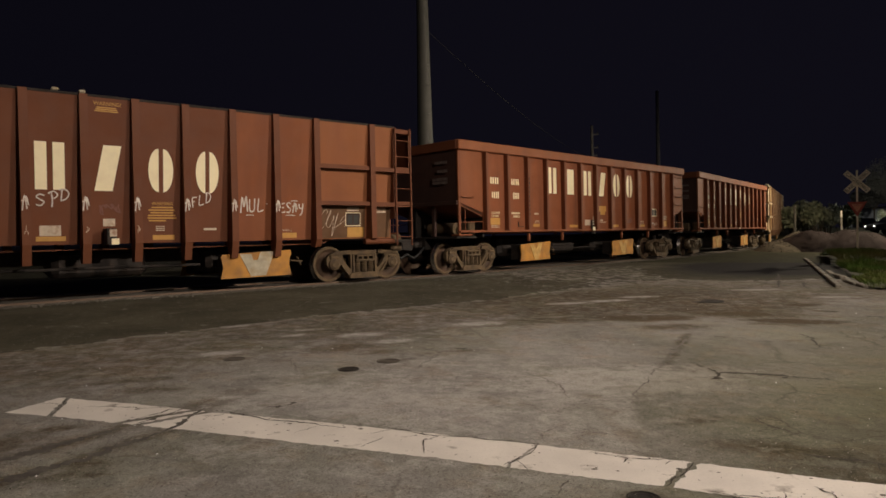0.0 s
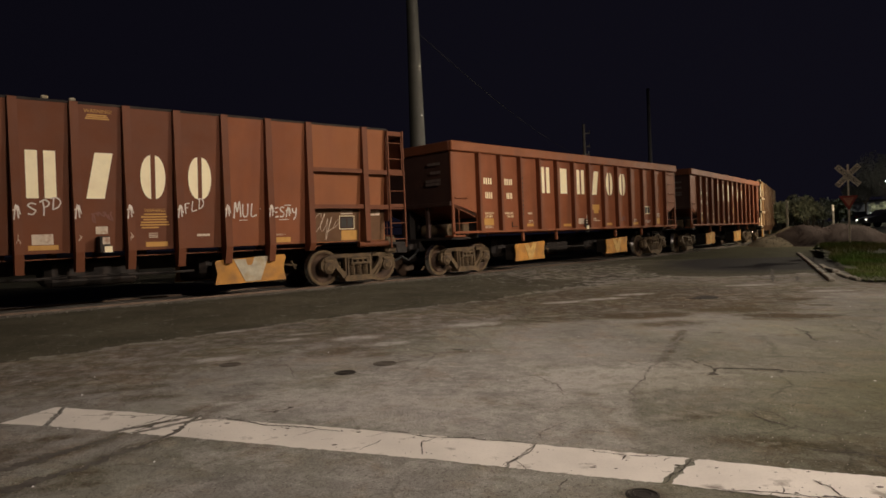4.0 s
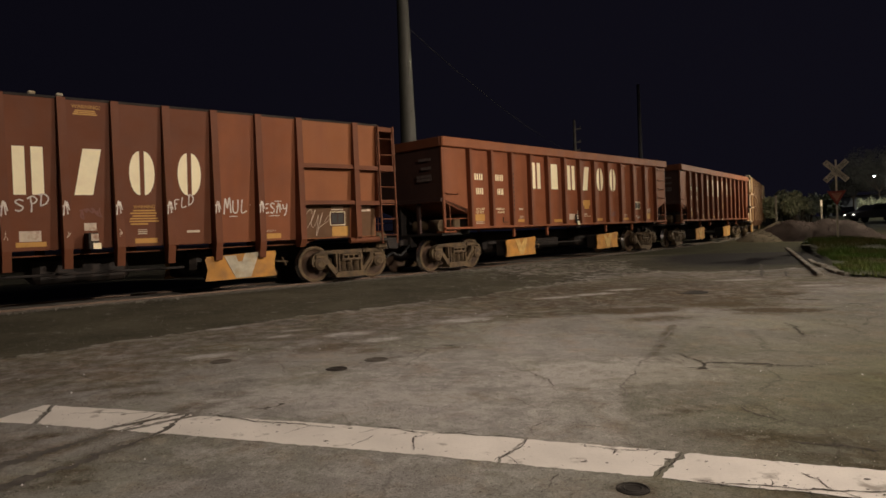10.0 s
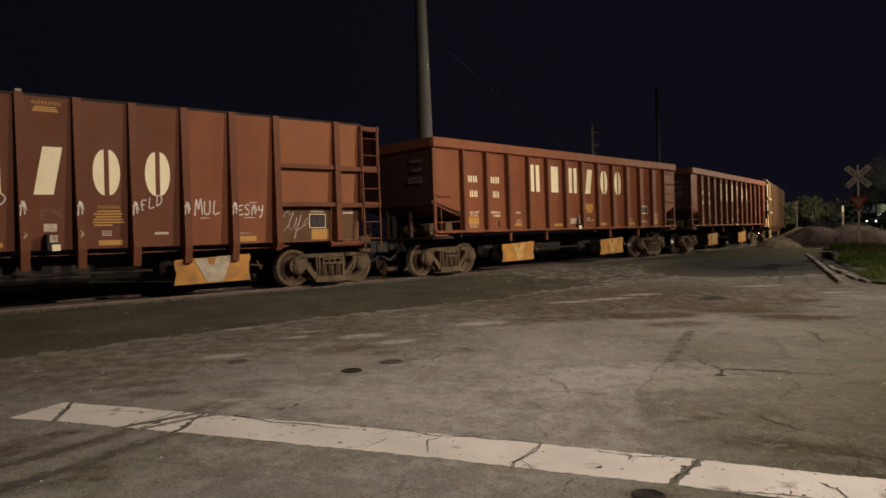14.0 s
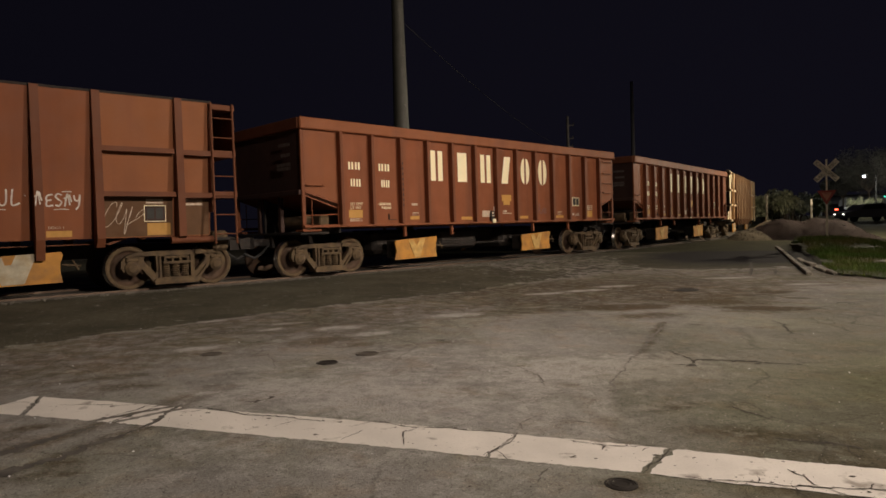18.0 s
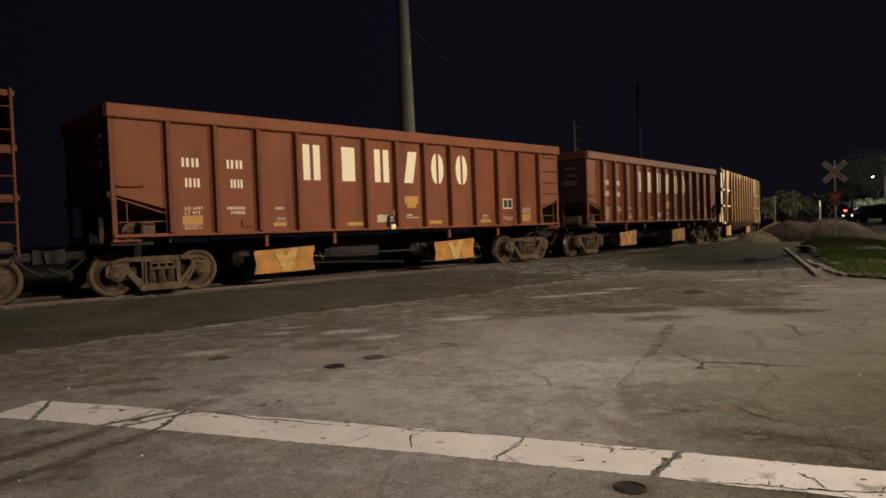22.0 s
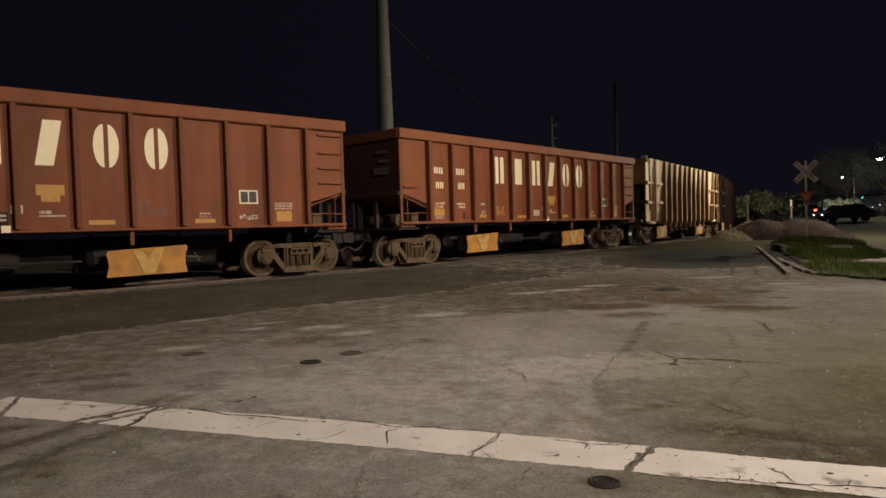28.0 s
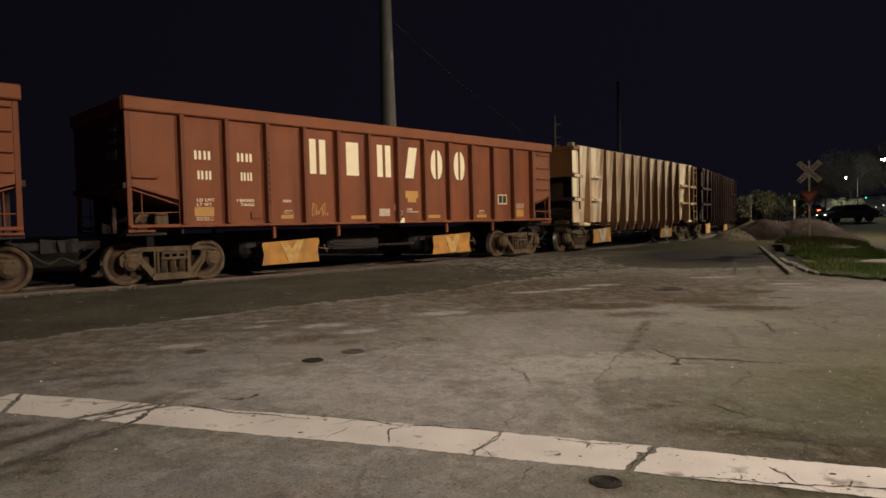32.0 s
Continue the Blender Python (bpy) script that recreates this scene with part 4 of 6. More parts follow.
    for j in range(9):
        x = 1.13 + 1.0105 * 2
        decal(car, x - 0.02, x + 0.02, 1.72 + 0.14 * j, 1.79 + 0.14 * j, RED_SHADE_MARK, y=-W - 0.15, name="stencil_mark")
    part("bracket", boxes((2.72 - H, 2.735 - H, -W - 0.03, -W, 1.36, 1.52), (2.735 - H, 2.98 - H, -W - 0.03, -W, 1.36, 1.375)), STEEL_DARK, car)
    # tag reader plate on the sill
    u = 6.87 if seed == 1 else 7.16
    part("tag_plate", boxes((u - H, u + 0.18 - H, -W - 0.09, -W - 0.06, 1.27, 1.58), bevel=0.01), STEEL_DARK, car)
    for z in (1.42, 1.50):
        part("tag_mark", boxes((u + 0.04 - H, u + 0.15 - H, -W - 0.096, -W - 0.09, z, z + 0.04)), LETTER_DIM, car)
    part("tag_light_patch", boxes((u + 0.06 - H, u + 0.21 - H, -W - 0.11, -W - 0.092, 1.21, 1.34)), LETTER, car, "bright white tag patch")
    # marks on the end that faces the car ahead, white dimmed as painted shade
    for z, w in ((3.2, 0.5), (2.95, 0.4), (2.72, 0.6), (2.62, 0.6)):
        part("end_mark", boxes((-H - 0.034, -H - 0.028, -1.2, -1.2 + w, z, z + 0.08)), END_PAINT, car)
    for k in (-1, 1):
        truck(car, k * TRUCK_AT)
        coupler(car, k)
    return car


def lean(z):
    """How far out the high car's side sheet stands at height z."""
    return W - 0.09 - 0.21 * (3.97 - z) / 2.87


def gondola(paint, tan=False, bay_coats=None):
    """A high-sided car with deep tapered side posts and end ladders."""
    car = new("high_side_car")
    L = 7.35
    zt, zb = 3.97, 1.1
    for side in (-1, 1):
        # the sheet leans in towards the bottom behind upright posts
        prof = [(side * lean(zt), zt), (side * lean(zb), zb), (side * (lean(zb) - 0.03), zb), (side * (lean(zt) - 0.03), zt)]
        joints = (0.55, 1.38, 2.96, 3.93, 4.89, 5.86, 6.86, 7.8, 8.79, 9.81, 10.84, 11.88, 13.46, 14.15)
        for i, (u0, u1) in enumerate(zip(joints, joints[1:])):
            bm = bmesh.new()
            v0 = [bm.verts.new((u0 - L, y, z)) for y, z in prof]
            v1 = [bm.verts.new((u1 - L, y, z)) for y, z in prof]
            for j in range(4):
                bm.faces.new((v0[j], v1[j], v1[(j + 1) % 4], v0[(j + 1) % 4]))
            bm.faces.new(v0), bm.faces.new(v1)
            bmesh.ops.recalc_face_normals(bm, faces=bm.faces)
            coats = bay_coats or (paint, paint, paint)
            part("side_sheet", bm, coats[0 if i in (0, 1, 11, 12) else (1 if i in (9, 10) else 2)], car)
        part("top_chord", boxes((-L + 0.5, L - 0.5, side * (W - 0.2), side * (W - 0.08), zt, zt + 0.05), bevel=0.01), STEEL_DARK if not tan else paint, car)
        for i, u in enumerate((1.32, 2.9, 3.87, 4.83, 5.8, 6.8, 7.74, 8.73, 9.75, 10.78, 11.82, 13.4)):
            foot = 1.05 if i in (0, 11) else (0.72 if i not in (1, 10) else 0.92)
            bm = bmesh.new()
            pts = []
            for x in (-0.075, 0.075):
                pts.append([bm.verts.new((x, side * y, z)) for y, z in ((W, zt + 0.03), (W, zb), (W - 0.10, foot), (W - 0.30, foot), (lean(zb) - 0.02, zb), (lean(zt) - 0.02, zt + 0.03))])
            for a, b in ((0, 1), (1, 2), (2, 3), (3, 4), (4, 5), (5, 0)):
                bm.faces.new((pts[0][a], pts[0][b], pts[1][b], pts[1][a]))
            bm.faces.new(pts[0]), bm.faces.new(pts[1])
            bmesh.ops.recalc_face_normals(bm, faces=bm.faces)
            # tan posts get a dark coat: flank shade painted in, with some rust
            post = part("side_post", bm, TAN_RUST_SHADE if tan and 0 < i < 11 else paint, car)
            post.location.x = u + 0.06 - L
            # only the street face keeps the light cream
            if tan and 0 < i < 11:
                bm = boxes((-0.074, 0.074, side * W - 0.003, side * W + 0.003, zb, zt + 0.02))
                part("post_face", bm, TAN, post, "cream face on the shade-dark post")
        for k in (-1, 1):
            # end bays: ledges, corner sheet and ladder
            for z in (2.90, 2.0):
                a, b = sorted((k * (L - (2.45 if tan else 2.82)), k * (L - 1.35)))
                part("bay_ledge", prism(bmesh.new(), [(a, z - 0.07), (b, z - 0.07), (b, z + 0.03), (a, z + 0.03)], *sorted((side * (W - 0.34), side * (W - 0.01)))), paint, car)
                a, b = sorted((k * (L - (0.85 if tan else 1.25)), k * (L - 0.06)))
                part("bay_ledge", prism(bmesh.new(), [(a, z - 0.09), (b, z - 0.09), (b, z + 0.02), (a, z + 0.02)], *sorted((side * (W - 0.34), side * (W - 0.01)))), paint, car)
            if k * side == 1:
                part("corner_sheet", boxes((k * (L - 0.56), k * (L - 0.02), side * (W - 0.14), side * (W - 0.1), 1.1, zt)), TAN_WORN if tan else paint, car)
                if tan:
                    for z0, z1 in ((2.98, 3.92), (2.08, 2.8)):
                        a, b = sorted((k * (L - 0.36), k * (L - 0.04)))
                        part("pale_panel", boxes((a, b, side * (W - 0.1) - 0.004, side * (W - 0.1) + 0.004, z0, z1)), LETTER, car, "pale cream corner panel")
                continue
            rails = []
            for u in (0.55, 0.07):
                rails.append(((k * (L - u), side * (W + 0.01), 0.9), (k * (L - u), side * (W + 0.01), zt)))
            part("ladder_rail", tubes(*rails, r=0.025), paint, car)
            rung = finish("rung", tubes(((k * (L - 0.55), side * (W + 0.01), 0), (k * (L - 0.07), side * (W + 0.01), 0)), r=0.014), paint)
            for j in range(7):
                part("rung", rung, paint, car).location.z = 1.12 + 0.42 * j
        chute(car, 2.0 - L, 3.65 - L, side, True)
        chute(car, 9.55 - L, 11.2 - L, side, True)
    for k in (-1, 1):
        x = k * (L - 0.56)
        # tan car: shade under the end beam is painted into this dark sheet
        part("end_sheet", boxes((x - 0.02, x + 0.02, -W + 0.06, W - 0.06, 1.6, zt)), TAN_END_SHADE if tan else paint, car)
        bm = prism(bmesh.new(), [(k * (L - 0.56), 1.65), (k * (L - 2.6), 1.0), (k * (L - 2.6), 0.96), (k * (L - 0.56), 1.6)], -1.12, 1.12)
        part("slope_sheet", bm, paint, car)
        # tan car: upper end panel and beams are browner than the sides
        part("end_panel", boxes((k * (L - 0.05), k * (L - 0.02), -W + 0.1, W - 0.1, 2.96, zt)), TAN_END_BROWN if tan else paint, car)
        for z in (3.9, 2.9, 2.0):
            part("end_beam", boxes((x, k * L, -W + 0.02, W - 0.02, z - 0.07, z + 0.05), bevel=0.01), (TAN_END_BROWN if z > 2.5 else TAN_END_SHADE) if tan else paint, car)
        part("end_platform", boxes((k * (L - 0.02), k * (L - 1.3), -W + 0.1, W - 0.1, 0.98, 1.05), bevel=0.01), STEEL_DARK, car)
        part("air_tank", tube(bmesh.new(), (k * (L - 1.45), -1.42, 1.02), (k * (L - 0.55), -1.42, 1.02), 0.075, n=14), paint, car)
        part("brake_rigging", boxes((k * (L - 0.45), k * (L - 0.1), -1.2, -0.6, 0.75, 1.2), bevel=0.06), CAST, car)
    part("floor_sheet", boxes((-L + 2.6, L - 2.6, -1.12, 1.12, 0.98, 1.0)), paint, car)
    part("centre_sill", boxes((-L, L, -0.2, 0.2, 0.68, 0.97), bevel=0.01), STEEL_DARK, car)
    for u in (4.2, 7.3, 10.4):
        part("hopper_bottom", boxes((u - 0.9 - L, u + 0.9 - L, -0.6, 0.6, 0.4, 1.0), bevel=0.12), STEEL_DARK, car)
    part("brake_rod", tubes(((4.5 - L, -1.0, 0.62), (9.2 - L, -1.0, 0.6)), r=0.03), STEEL_DARK, car)
    for k in (-1, 1):
        truck(car, k * TRUCK_AT)
        coupler(car, k)
    return car


def on_sheet(car, x0, x1, z0, z1, mat, name="decal", label="", lift=0.0):
    """A painted patch on the high car's leaning side sheet."""
    bm = bmesh.new()
    a, b = x0 - 7.35, x1 - 7.35
    front = [bm.verts.new((x, -lean(z) - 0.004 - lift, z)) for x, z in ((a, z0), (b, z0), (b, z1), (a, z1))]
    back = [bm.verts.new((v.co.x, v.co.y + 0.006, v.co.z)) for v in front]
    bm.faces.new(front)
    for i in range(4):
        bm.faces.new((front[i], front[(i + 1) % 4], back[(i + 1) % 4], back[i]))
    bmesh.ops.recalc_face_normals(bm, faces=bm.faces)
    return part(name, bm, mat, car, label)


def scrawl(car, x0, z0, w, h, seed, mat, width=0.03, loops=4, y_at=None, half=7.35, label="pale spray-painted scrawl"):
    """A sprayed tag: a row of quick strokes that spell nothing."""
    rng = random.Random(seed)
    y_at = y_at or lean
    pts = []
    end = None
    for g in range(loops):
        cell = x0 + w * g / loops
        for k in range(rng.choice((2, 2, 3))):
            ctrl = [Vector((cell + w / loops * rng.uniform(-0.1, 1.1), z0 + h * rng.uniform(0, 1))) for _ in range(4)]
            ctrl[0].y, ctrl[3].y = z0 + h * rng.uniform(0.65, 1.05), z0 + h * rng.uniform(-0.05, 0.35)
            if end is not None:
                ctrl[0] = end
                ctrl[3].y = z0 + h * rng.choice((rng.uniform(-0.05, 0.3), rng.uniform(0.7, 1.05)))
            end = ctrl[3]
            for i in range(1 if pts else 0, 9):
                t = i / 8
                p = ctrl[0] * (1 - t) ** 3 + ctrl[1] * 3 * t * (1 - t) ** 2 + ctrl[2] * 3 * t * t * (1 - t) + ctrl[3] * t ** 3
                pts.append((p.x - half, p.y))
    bm = bmesh.new()
    rows = []
    for i, (x, z) in enumerate(pts):
        (xa, za), (xb, zb) = pts[max(0, i - 1)], pts[min(len(pts) - 1, i + 1)]
        d = Vector((xb - xa, zb - za))
        o = (Vector((-d.y, d.x)).normalized() if d.length > 1e-5 else Vector((0, 1))) * width * (0.4 + 0.14 * rng.random())
        rows.append([bm.verts.new((x + e * o.x, -y_at(z + e * o.y) - 0.006 - 0.00004 * i, z + e * o.y)) for e in (-1, 1)])
    for r0, r1 in zip(rows, rows[1:]):
        bm.faces.new((r0[0], r1[0], r1[1], r0[1]))
    part("painted_tag", bm, mat, car, label)


STROKES = {
    "A": [[(0.0, 0.0), (0.35, 1.0), (0.62, 0.1)], [(-0.1, 0.62), (0.75, 0.80)], [(0.55, 0.95), (0.85, 0.35)]],
    "S": [[(0.8, 0.9), (0.35, 1.0), (0.05, 0.8), (0.4, 0.55), (0.75, 0.35), (0.45, 0.05), (0.0, 0.12)]],
    "P": [[(0.35, -0.3), (0.4, 0.3), (0.3, 0.95)], [(0.0, 0.85), (0.5, 1.05), (0.9, 0.8), (0.7, 0.5), (0.36, 0.42)]],
    "D": [[(0.1, 0.0), (0.2, 0.95)], [(-0.1, 0.95), (0.5, 1.0), (0.85, 0.65), (0.6, 0.2), (0.05, 0.0)]],
    "F": [[(0.3, 0.0), (0.2, 0.9), (0.9, 1.0)], [(0.0, 0.5), (0.6, 0.6)]],
    "L": [[(0.25, 1.0), (0.15, 0.05), (0.9, 0.15)]],
    "M": [[(0.0, -0.1), (0.2, 1.1), (0.45, 0.35), (0.75, 1.15), (0.95, 0.0)]],
    "U": [[(0.1, 0.95), (0.1, 0.2), (0.4, 0.0), (0.75, 0.2), (0.8, 1.0)]],
    "E": [[(0.9, 0.95), (0.2, 0.85), (0.1, 0.5), (0.7, 0.52)], [(0.15, 0.5), (0.1, 0.05), (0.9, 0.1)]],
    "Y": [[(0.0, 0.9), (0.15, 0.5), (0.6, 0.5), (0.75, 0.95), (0.6, 0.1), (0.2, -0.25)]],
    ".": [[(0.4, 0.45), (0.55, 0.5)]],
    "_": [[(0.0, 0.0), (0.5, 0.08), (1.0, 0.02)]],
}


def sprayed(car, text, x0, z0, w, h, mat, width=0.03, y_at=None, half=7.35, label="pale spray-painted tag", slope=0.0):
    """A sprayed tag of a few hand-drawn strokes."""
    y_at = y_at or lean
    bm = bmesh.new()
    depth = 0.006
    for i, ch in enumerate(text):
        cell = w / len(text)
        for path in STROKES[ch]:
            ctrl = [Vector((x0 + cell * (i + 0.06 + 0.88 * a) - half, z0 + h * b + slope * i)) for a, b in path]
            pts = []
            for k in range(len(ctrl) - 1):
                p0, p1, p2, p3 = ctrl[max(0, k - 1)], ctrl[k], ctrl[k + 1], ctrl[min(len(ctrl) - 1, k + 2)]
                for j in range(5):
                    t = j / 5
                    pts.append(0.5 * (2 * p1 + (p2 - p0) * t + (2 * p0 - 5 * p1 + 4 * p2 - p3) * t * t + (3 * p1 - p0 - 3 * p2 + p3) * t ** 3))
            pts.append(ctrl[-1])
            rows = []
            for j, p in enumerate(pts):
                d = pts[min(len(pts) - 1, j + 1)] - pts[max(0, j - 1)]
                o = Vector((-d.y, d.x)).normalized() * width * 0.5
                depth += 0.00003
                rows.append([bm.verts.new((p.x + e * o.x, -y_at(p.y + e * o.y) - depth, p.y + e * o.y)) for e in (-1, 1)])
            for r0, r1 in zip(rows, rows[1:]):
                bm.faces.new((r0[0], r1[0], r1[1], r0[1]))
    part("painted_tag", bm, mat, car, label)


def looped_tag(car, x0, z0, w, h):
    """A large thin scribble of leaning loops, drawn in one go."""
    bm = bmesh.new()
    rows = []
    n = 150
    pts = []
    for i in range(n + 1):
        f = i / n
        a = 2 * math.pi * 4.5 * f + 0.9 * math.sin(11 * f)
        pts.append(Vector((x0 + w * (0.12 + 0.76 * f) + (0.06 + 0.06 * math.sin(7 * f + 1)) * math.cos(a) + 0.05 * math.sin(a + 0.7) - 7.35, z0 + h * (0.60 - 0.2 * f) + (0.20 + 0.09 * math.sin(13 * f)) * math.sin(a + 0.7) + 0.05 * math.sin(9 * f))))
    for i, p in enumerate(pts):
        d = pts[min(n, i + 1)] - pts[max(0, i - 1)]
        o = Vector((-d.y, d.x)).normalized() * 0.006
        rows.append([bm.verts.new((p.x + e * o.x, -lean(p.y + e * o.y) - 0.010 - 0.00003 * i, p.y + e * o.y)) for e in (-1, 1)])
    for r0, r1 in zip(rows, rows[1:]):
        bm.faces.new((r0[0], r1[0], r1[1], r0[1]))
    part("painted_tag", bm, LETTER_DIM, car, "thin looped spray-painted scrawl")


def dress_red_high(car):
    """Lettering blocks, decals and tags of the tagged car."""
    for u in (6.4, 6.86):
        part("top_fitting", boxes((u - 0.06 - 7.35, u + 0.06 - 7.35, -W + 0.06, -W + 0.16, 4.02, 4.08), bevel=0.02), PALE, car, "dusty pale fitting on the top edge")
    for kind, u in zip(BRAND_KINDS, (4.05, 5.0, 6.04, 7.05, 8.06, 9.03)):
        brand_block(car, kind, u, 2.15, 0.5, 0.9, 7.35, lean)
    ob = part("lettering", letters("WARNING!", 0.075, STICKER, 0.5), STICKER, car)
    ob.location = (7.05 - 7.35, -lean(3.84) - 0.012, 3.82)
    for j in range(3):
        on_sheet(car, 7.07 + 0.02 * j, 7.5 - 0.02 * j, 3.70 + 0.035 * j, 3.725 + 0.035 * j, STICKER, "label_line")
    on_sheet(car, 6.1, 6.46, 1.27, 1.47, LETTER_DIM)
    on_sheet(car, 6.04, 6.54, 1.17, 1.26, STICKER)
    on_sheet(car, 7.2, 7.42, 1.45, 1.6, LETTER_DIM)
    ob = part("lettering", letters("WARNING", 0.07, STICKER, 0.42), STICKER, car)
    ob.location = (8.12 - 7.35, -lean(1.9) - 0.012, 1.88)
    for j, (a, b) in enumerate(((8.12, 8.55), (8.06, 8.58), (8.1, 8.56), (8.05, 8.6), (8.04, 8.62), (8.06, 8.4))):
        on_sheet(car, a, b, 1.82 - 0.055 * j, 1.85 - 0.055 * j, STICKER, "label_line")
    for j in range(3):
        on_sheet(car, 8.2, 8.38, 1.35 + 0.04 * j, 1.37 + 0.04 * j, LETTER_DIM, "label_line")
    on_sheet(car, 8.14, 8.58, 1.16, 1.26, STICKER)
    on_sheet(car, 9.2, 9.48, 1.35, 1.4, LETTER_DIM, "label_line")
    ob = part("lettering", letters("DOOR 1", 0.05, LETTER_DIM, 0.26), LETTER_DIM, car)
    ob.location = (11.02 - 7.35, -lean(1.33) - 0.008, 1.31)
    on_sheet(car, 10.98, 11.42, 1.15, 1.27, STICKER)
    # lower end bay: darker brown panels below the ledge, test marks in a frame, yellow panel
    on_sheet(car, 11.96, 13.34, 1.12, 1.93, RED_BROWN, "dusty_panel", "darker brown panel below the ledge")
    on_sheet(car, 13.54, 14.12, 1.12, 1.90, RED_BROWN, "dusty_panel", "darker brown panel below the ledge")
    on_sheet(car, 12.76, 13.2, 1.42, 1.76, LETTER, lift=0.003)
    on_sheet(car, 12.775, 13.185, 1.435, 1.745, RED_SHADE_MARK, lift=0.006)
    on_sheet(car, 12.82, 12.96, 1.48, 1.70, DECAL_DARK, lift=0.008)
    on_sheet(car, 13.0, 13.14, 1.48, 1.70, DECAL_DARK, lift=0.008)
    on_sheet(car, 12.82, 13.29, 1.14, 1.39, STICKER, lift=0.004)
    for j in range(2):
        on_sheet(car, 12.8, 13.15, 1.80 + 0.06 * j, 1.83 + 0.06 * j, LETTER_DIM, "label_line", lift=0.004)
        on_sheet(car, 13.62, 13.98, 1.76 + 0.07 * j, 1.81 + 0.07 * j, LETTER_DIM, "label_line", lift=0.004)
    sprayed(car, "MUL", 10.02, 1.76, 0.58, 0.30, SPRAY)
    sprayed(car, ".", 10.62, 1.85, 0.08, 0.2, SPRAY, 0.03)
    sprayed(car, "_", 10.14, 1.68, 0.22, 0.1, SPRAY, 0.015)
    sprayed(car, "ESAY", 10.98, 1.74, 0.64, 0.24, SPRAY)
    sprayed(car, "_", 11.1, 1.68, 0.3, 0.1, SPRAY, 0.015)
    sprayed(car, "_", 11.25, 2.02, 0.2, 0.08, SPRAY, 0.02)
    looped_tag(car, 12.0, 1.14, 0.75, 0.75)
    sprayed(car, "SPD", 6.04, 1.84, 0.6, 0.22, SPRAY, 0.026, slope=0.05)
    scrawl(car, 7.1, 1.68, 0.42, 0.22, 13, SPRAY_DIM, 0.03, loops=4, label="faded dark spray-painted scrawl")
    sprayed(car, "FLD", 8.92, 1.84, 0.46, 0.22, SPRAY, 0.022, slope=0.05)
    for i, u in enumerate((4.89, 5.86, 6.86, 7.8, 8.79, 9.81, 10.84)):
        sprayed(car, "A", u - 0.07, 1.74, 0.14, 0.28, SPRAY, 0.024, y_at=lambda z: W)
        if i < 4:
            scrawl(car, u - 0.04, 1.3, 0.08, 0.16, 30 + i, LETTER_DIM, 0.01, 1, y_at=lambda z: W)
    part("tag_plate", boxes((7.2 - 7.35, 7.38 - 7.35, -W - 0.02, -W + 0.3, 1.08, 1.4), bevel=0.01), STEEL_DARK, car)
    part("tag_patch", boxes((7.25 - 7.35, 7.38 - 7.35, -W - 0.028, -W - 0.02, 1.24, 1.38)), LETTER_DIM, car)
    part("tag_patch", boxes((7.28 - 7.35, 7.42 - 7.35, -W - 0.028, -W - 0.02, 1.08, 1.2)), LETTER, car)


def dress_tan(car):
    """Rows of worn white lettering blocks on the tan car."""
    part("top_fitting", boxes((-7.33, -7.15, -W + 0.05, -W + 0.3, 3.95, 4.1), bevel=0.03), PALE, car, "dusty pale fitting on the top corner")
    for u, w in ((1.55, 0.75),):
        for z0, z1 in ((3.0, 3.85), (2.1, 2.78)):
            on_sheet(car, u, u + w, z0, z1, TAN if z0 > 2.5 else TAN_WORN)
    on_sheet(car, 0.8, 1.1, 1.25, 1.5, LETTER_DIM)
    for u in (5.1, 6.1, 8.05, 9.05):
        for z in (3.0, 2.75, 2.45):
            on_sheet(car, u, u + 0.12, z, z + 0.12, DECAL_DARK)
    for k, u in enumerate((12.3, 13.7)):
        on_sheet(car, u, u + 0.5, 2.2, 2.7, LETTER_DIM)


PITCH = 16.0476
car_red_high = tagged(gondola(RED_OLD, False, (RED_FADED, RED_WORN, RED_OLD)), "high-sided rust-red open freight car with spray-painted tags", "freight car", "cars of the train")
car_low_a = tagged(ballast_car(1), "low rust-red ballast hopper car with cream lettering blocks", "freight car", "cars of the train")
car_low_b = tagged(ballast_car(2), "rust-red ballast hopper car with a small scrawled tag", "freight car", "cars of the train")
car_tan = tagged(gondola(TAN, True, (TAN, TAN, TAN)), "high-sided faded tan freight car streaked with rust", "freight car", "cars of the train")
car_dark = tagged(gondola(DARK_CAR), "high-sided dark brown freight car at the train's far end", "freight car", "cars of the train")
dress_red_high(car_red_high)
dress_tan(car_tan)
scrawl(car_low_b, 4.38, 1.42, 0.5, 0.34, 41, STICKER, 0.02, 4, y_at=lambda z: W, half=7.2, label="amber spray-painted scrawl")
scrawl(car_low_a, 9.3, 1.45, 0.7, 0.4, 43, SPRAY_DIM, 0.05, 5, y_at=lambda z: W, half=7.2, label="faded dark scrawl")
scrawl(car_low_a, 11.5, 1.38, 0.5, 0.12, 44, SPRAY, 0.015, 5, y_at=lambda z: W, half=7.2)
# middle of each car along the track while the train stands
CARS = [(car_red_high, 11.907 - 2.688 - 6.095, 0.0), (car_low_a, 11.907 + 1.146 + 6.095, 0.0), (car_low_b, 11.907 + 1.146 + 6.095 + PITCH, 0.03),
        (car_tan, 11.907 + 1.146 + 6.095 + 2 * PITCH, 0.03), (car_dark, 11.907 + 1.146 + 6.095 + 3 * PITCH, 0.03)]


# ---- the stop line, split by cracks ----
LINE_FROM, LINE_TO, LINE_W = Vector((-3.62, 5.63)), Vector((7.2, 2.35)), 0.48
LINE_DIR = (LINE_TO - LINE_FROM).normalized()
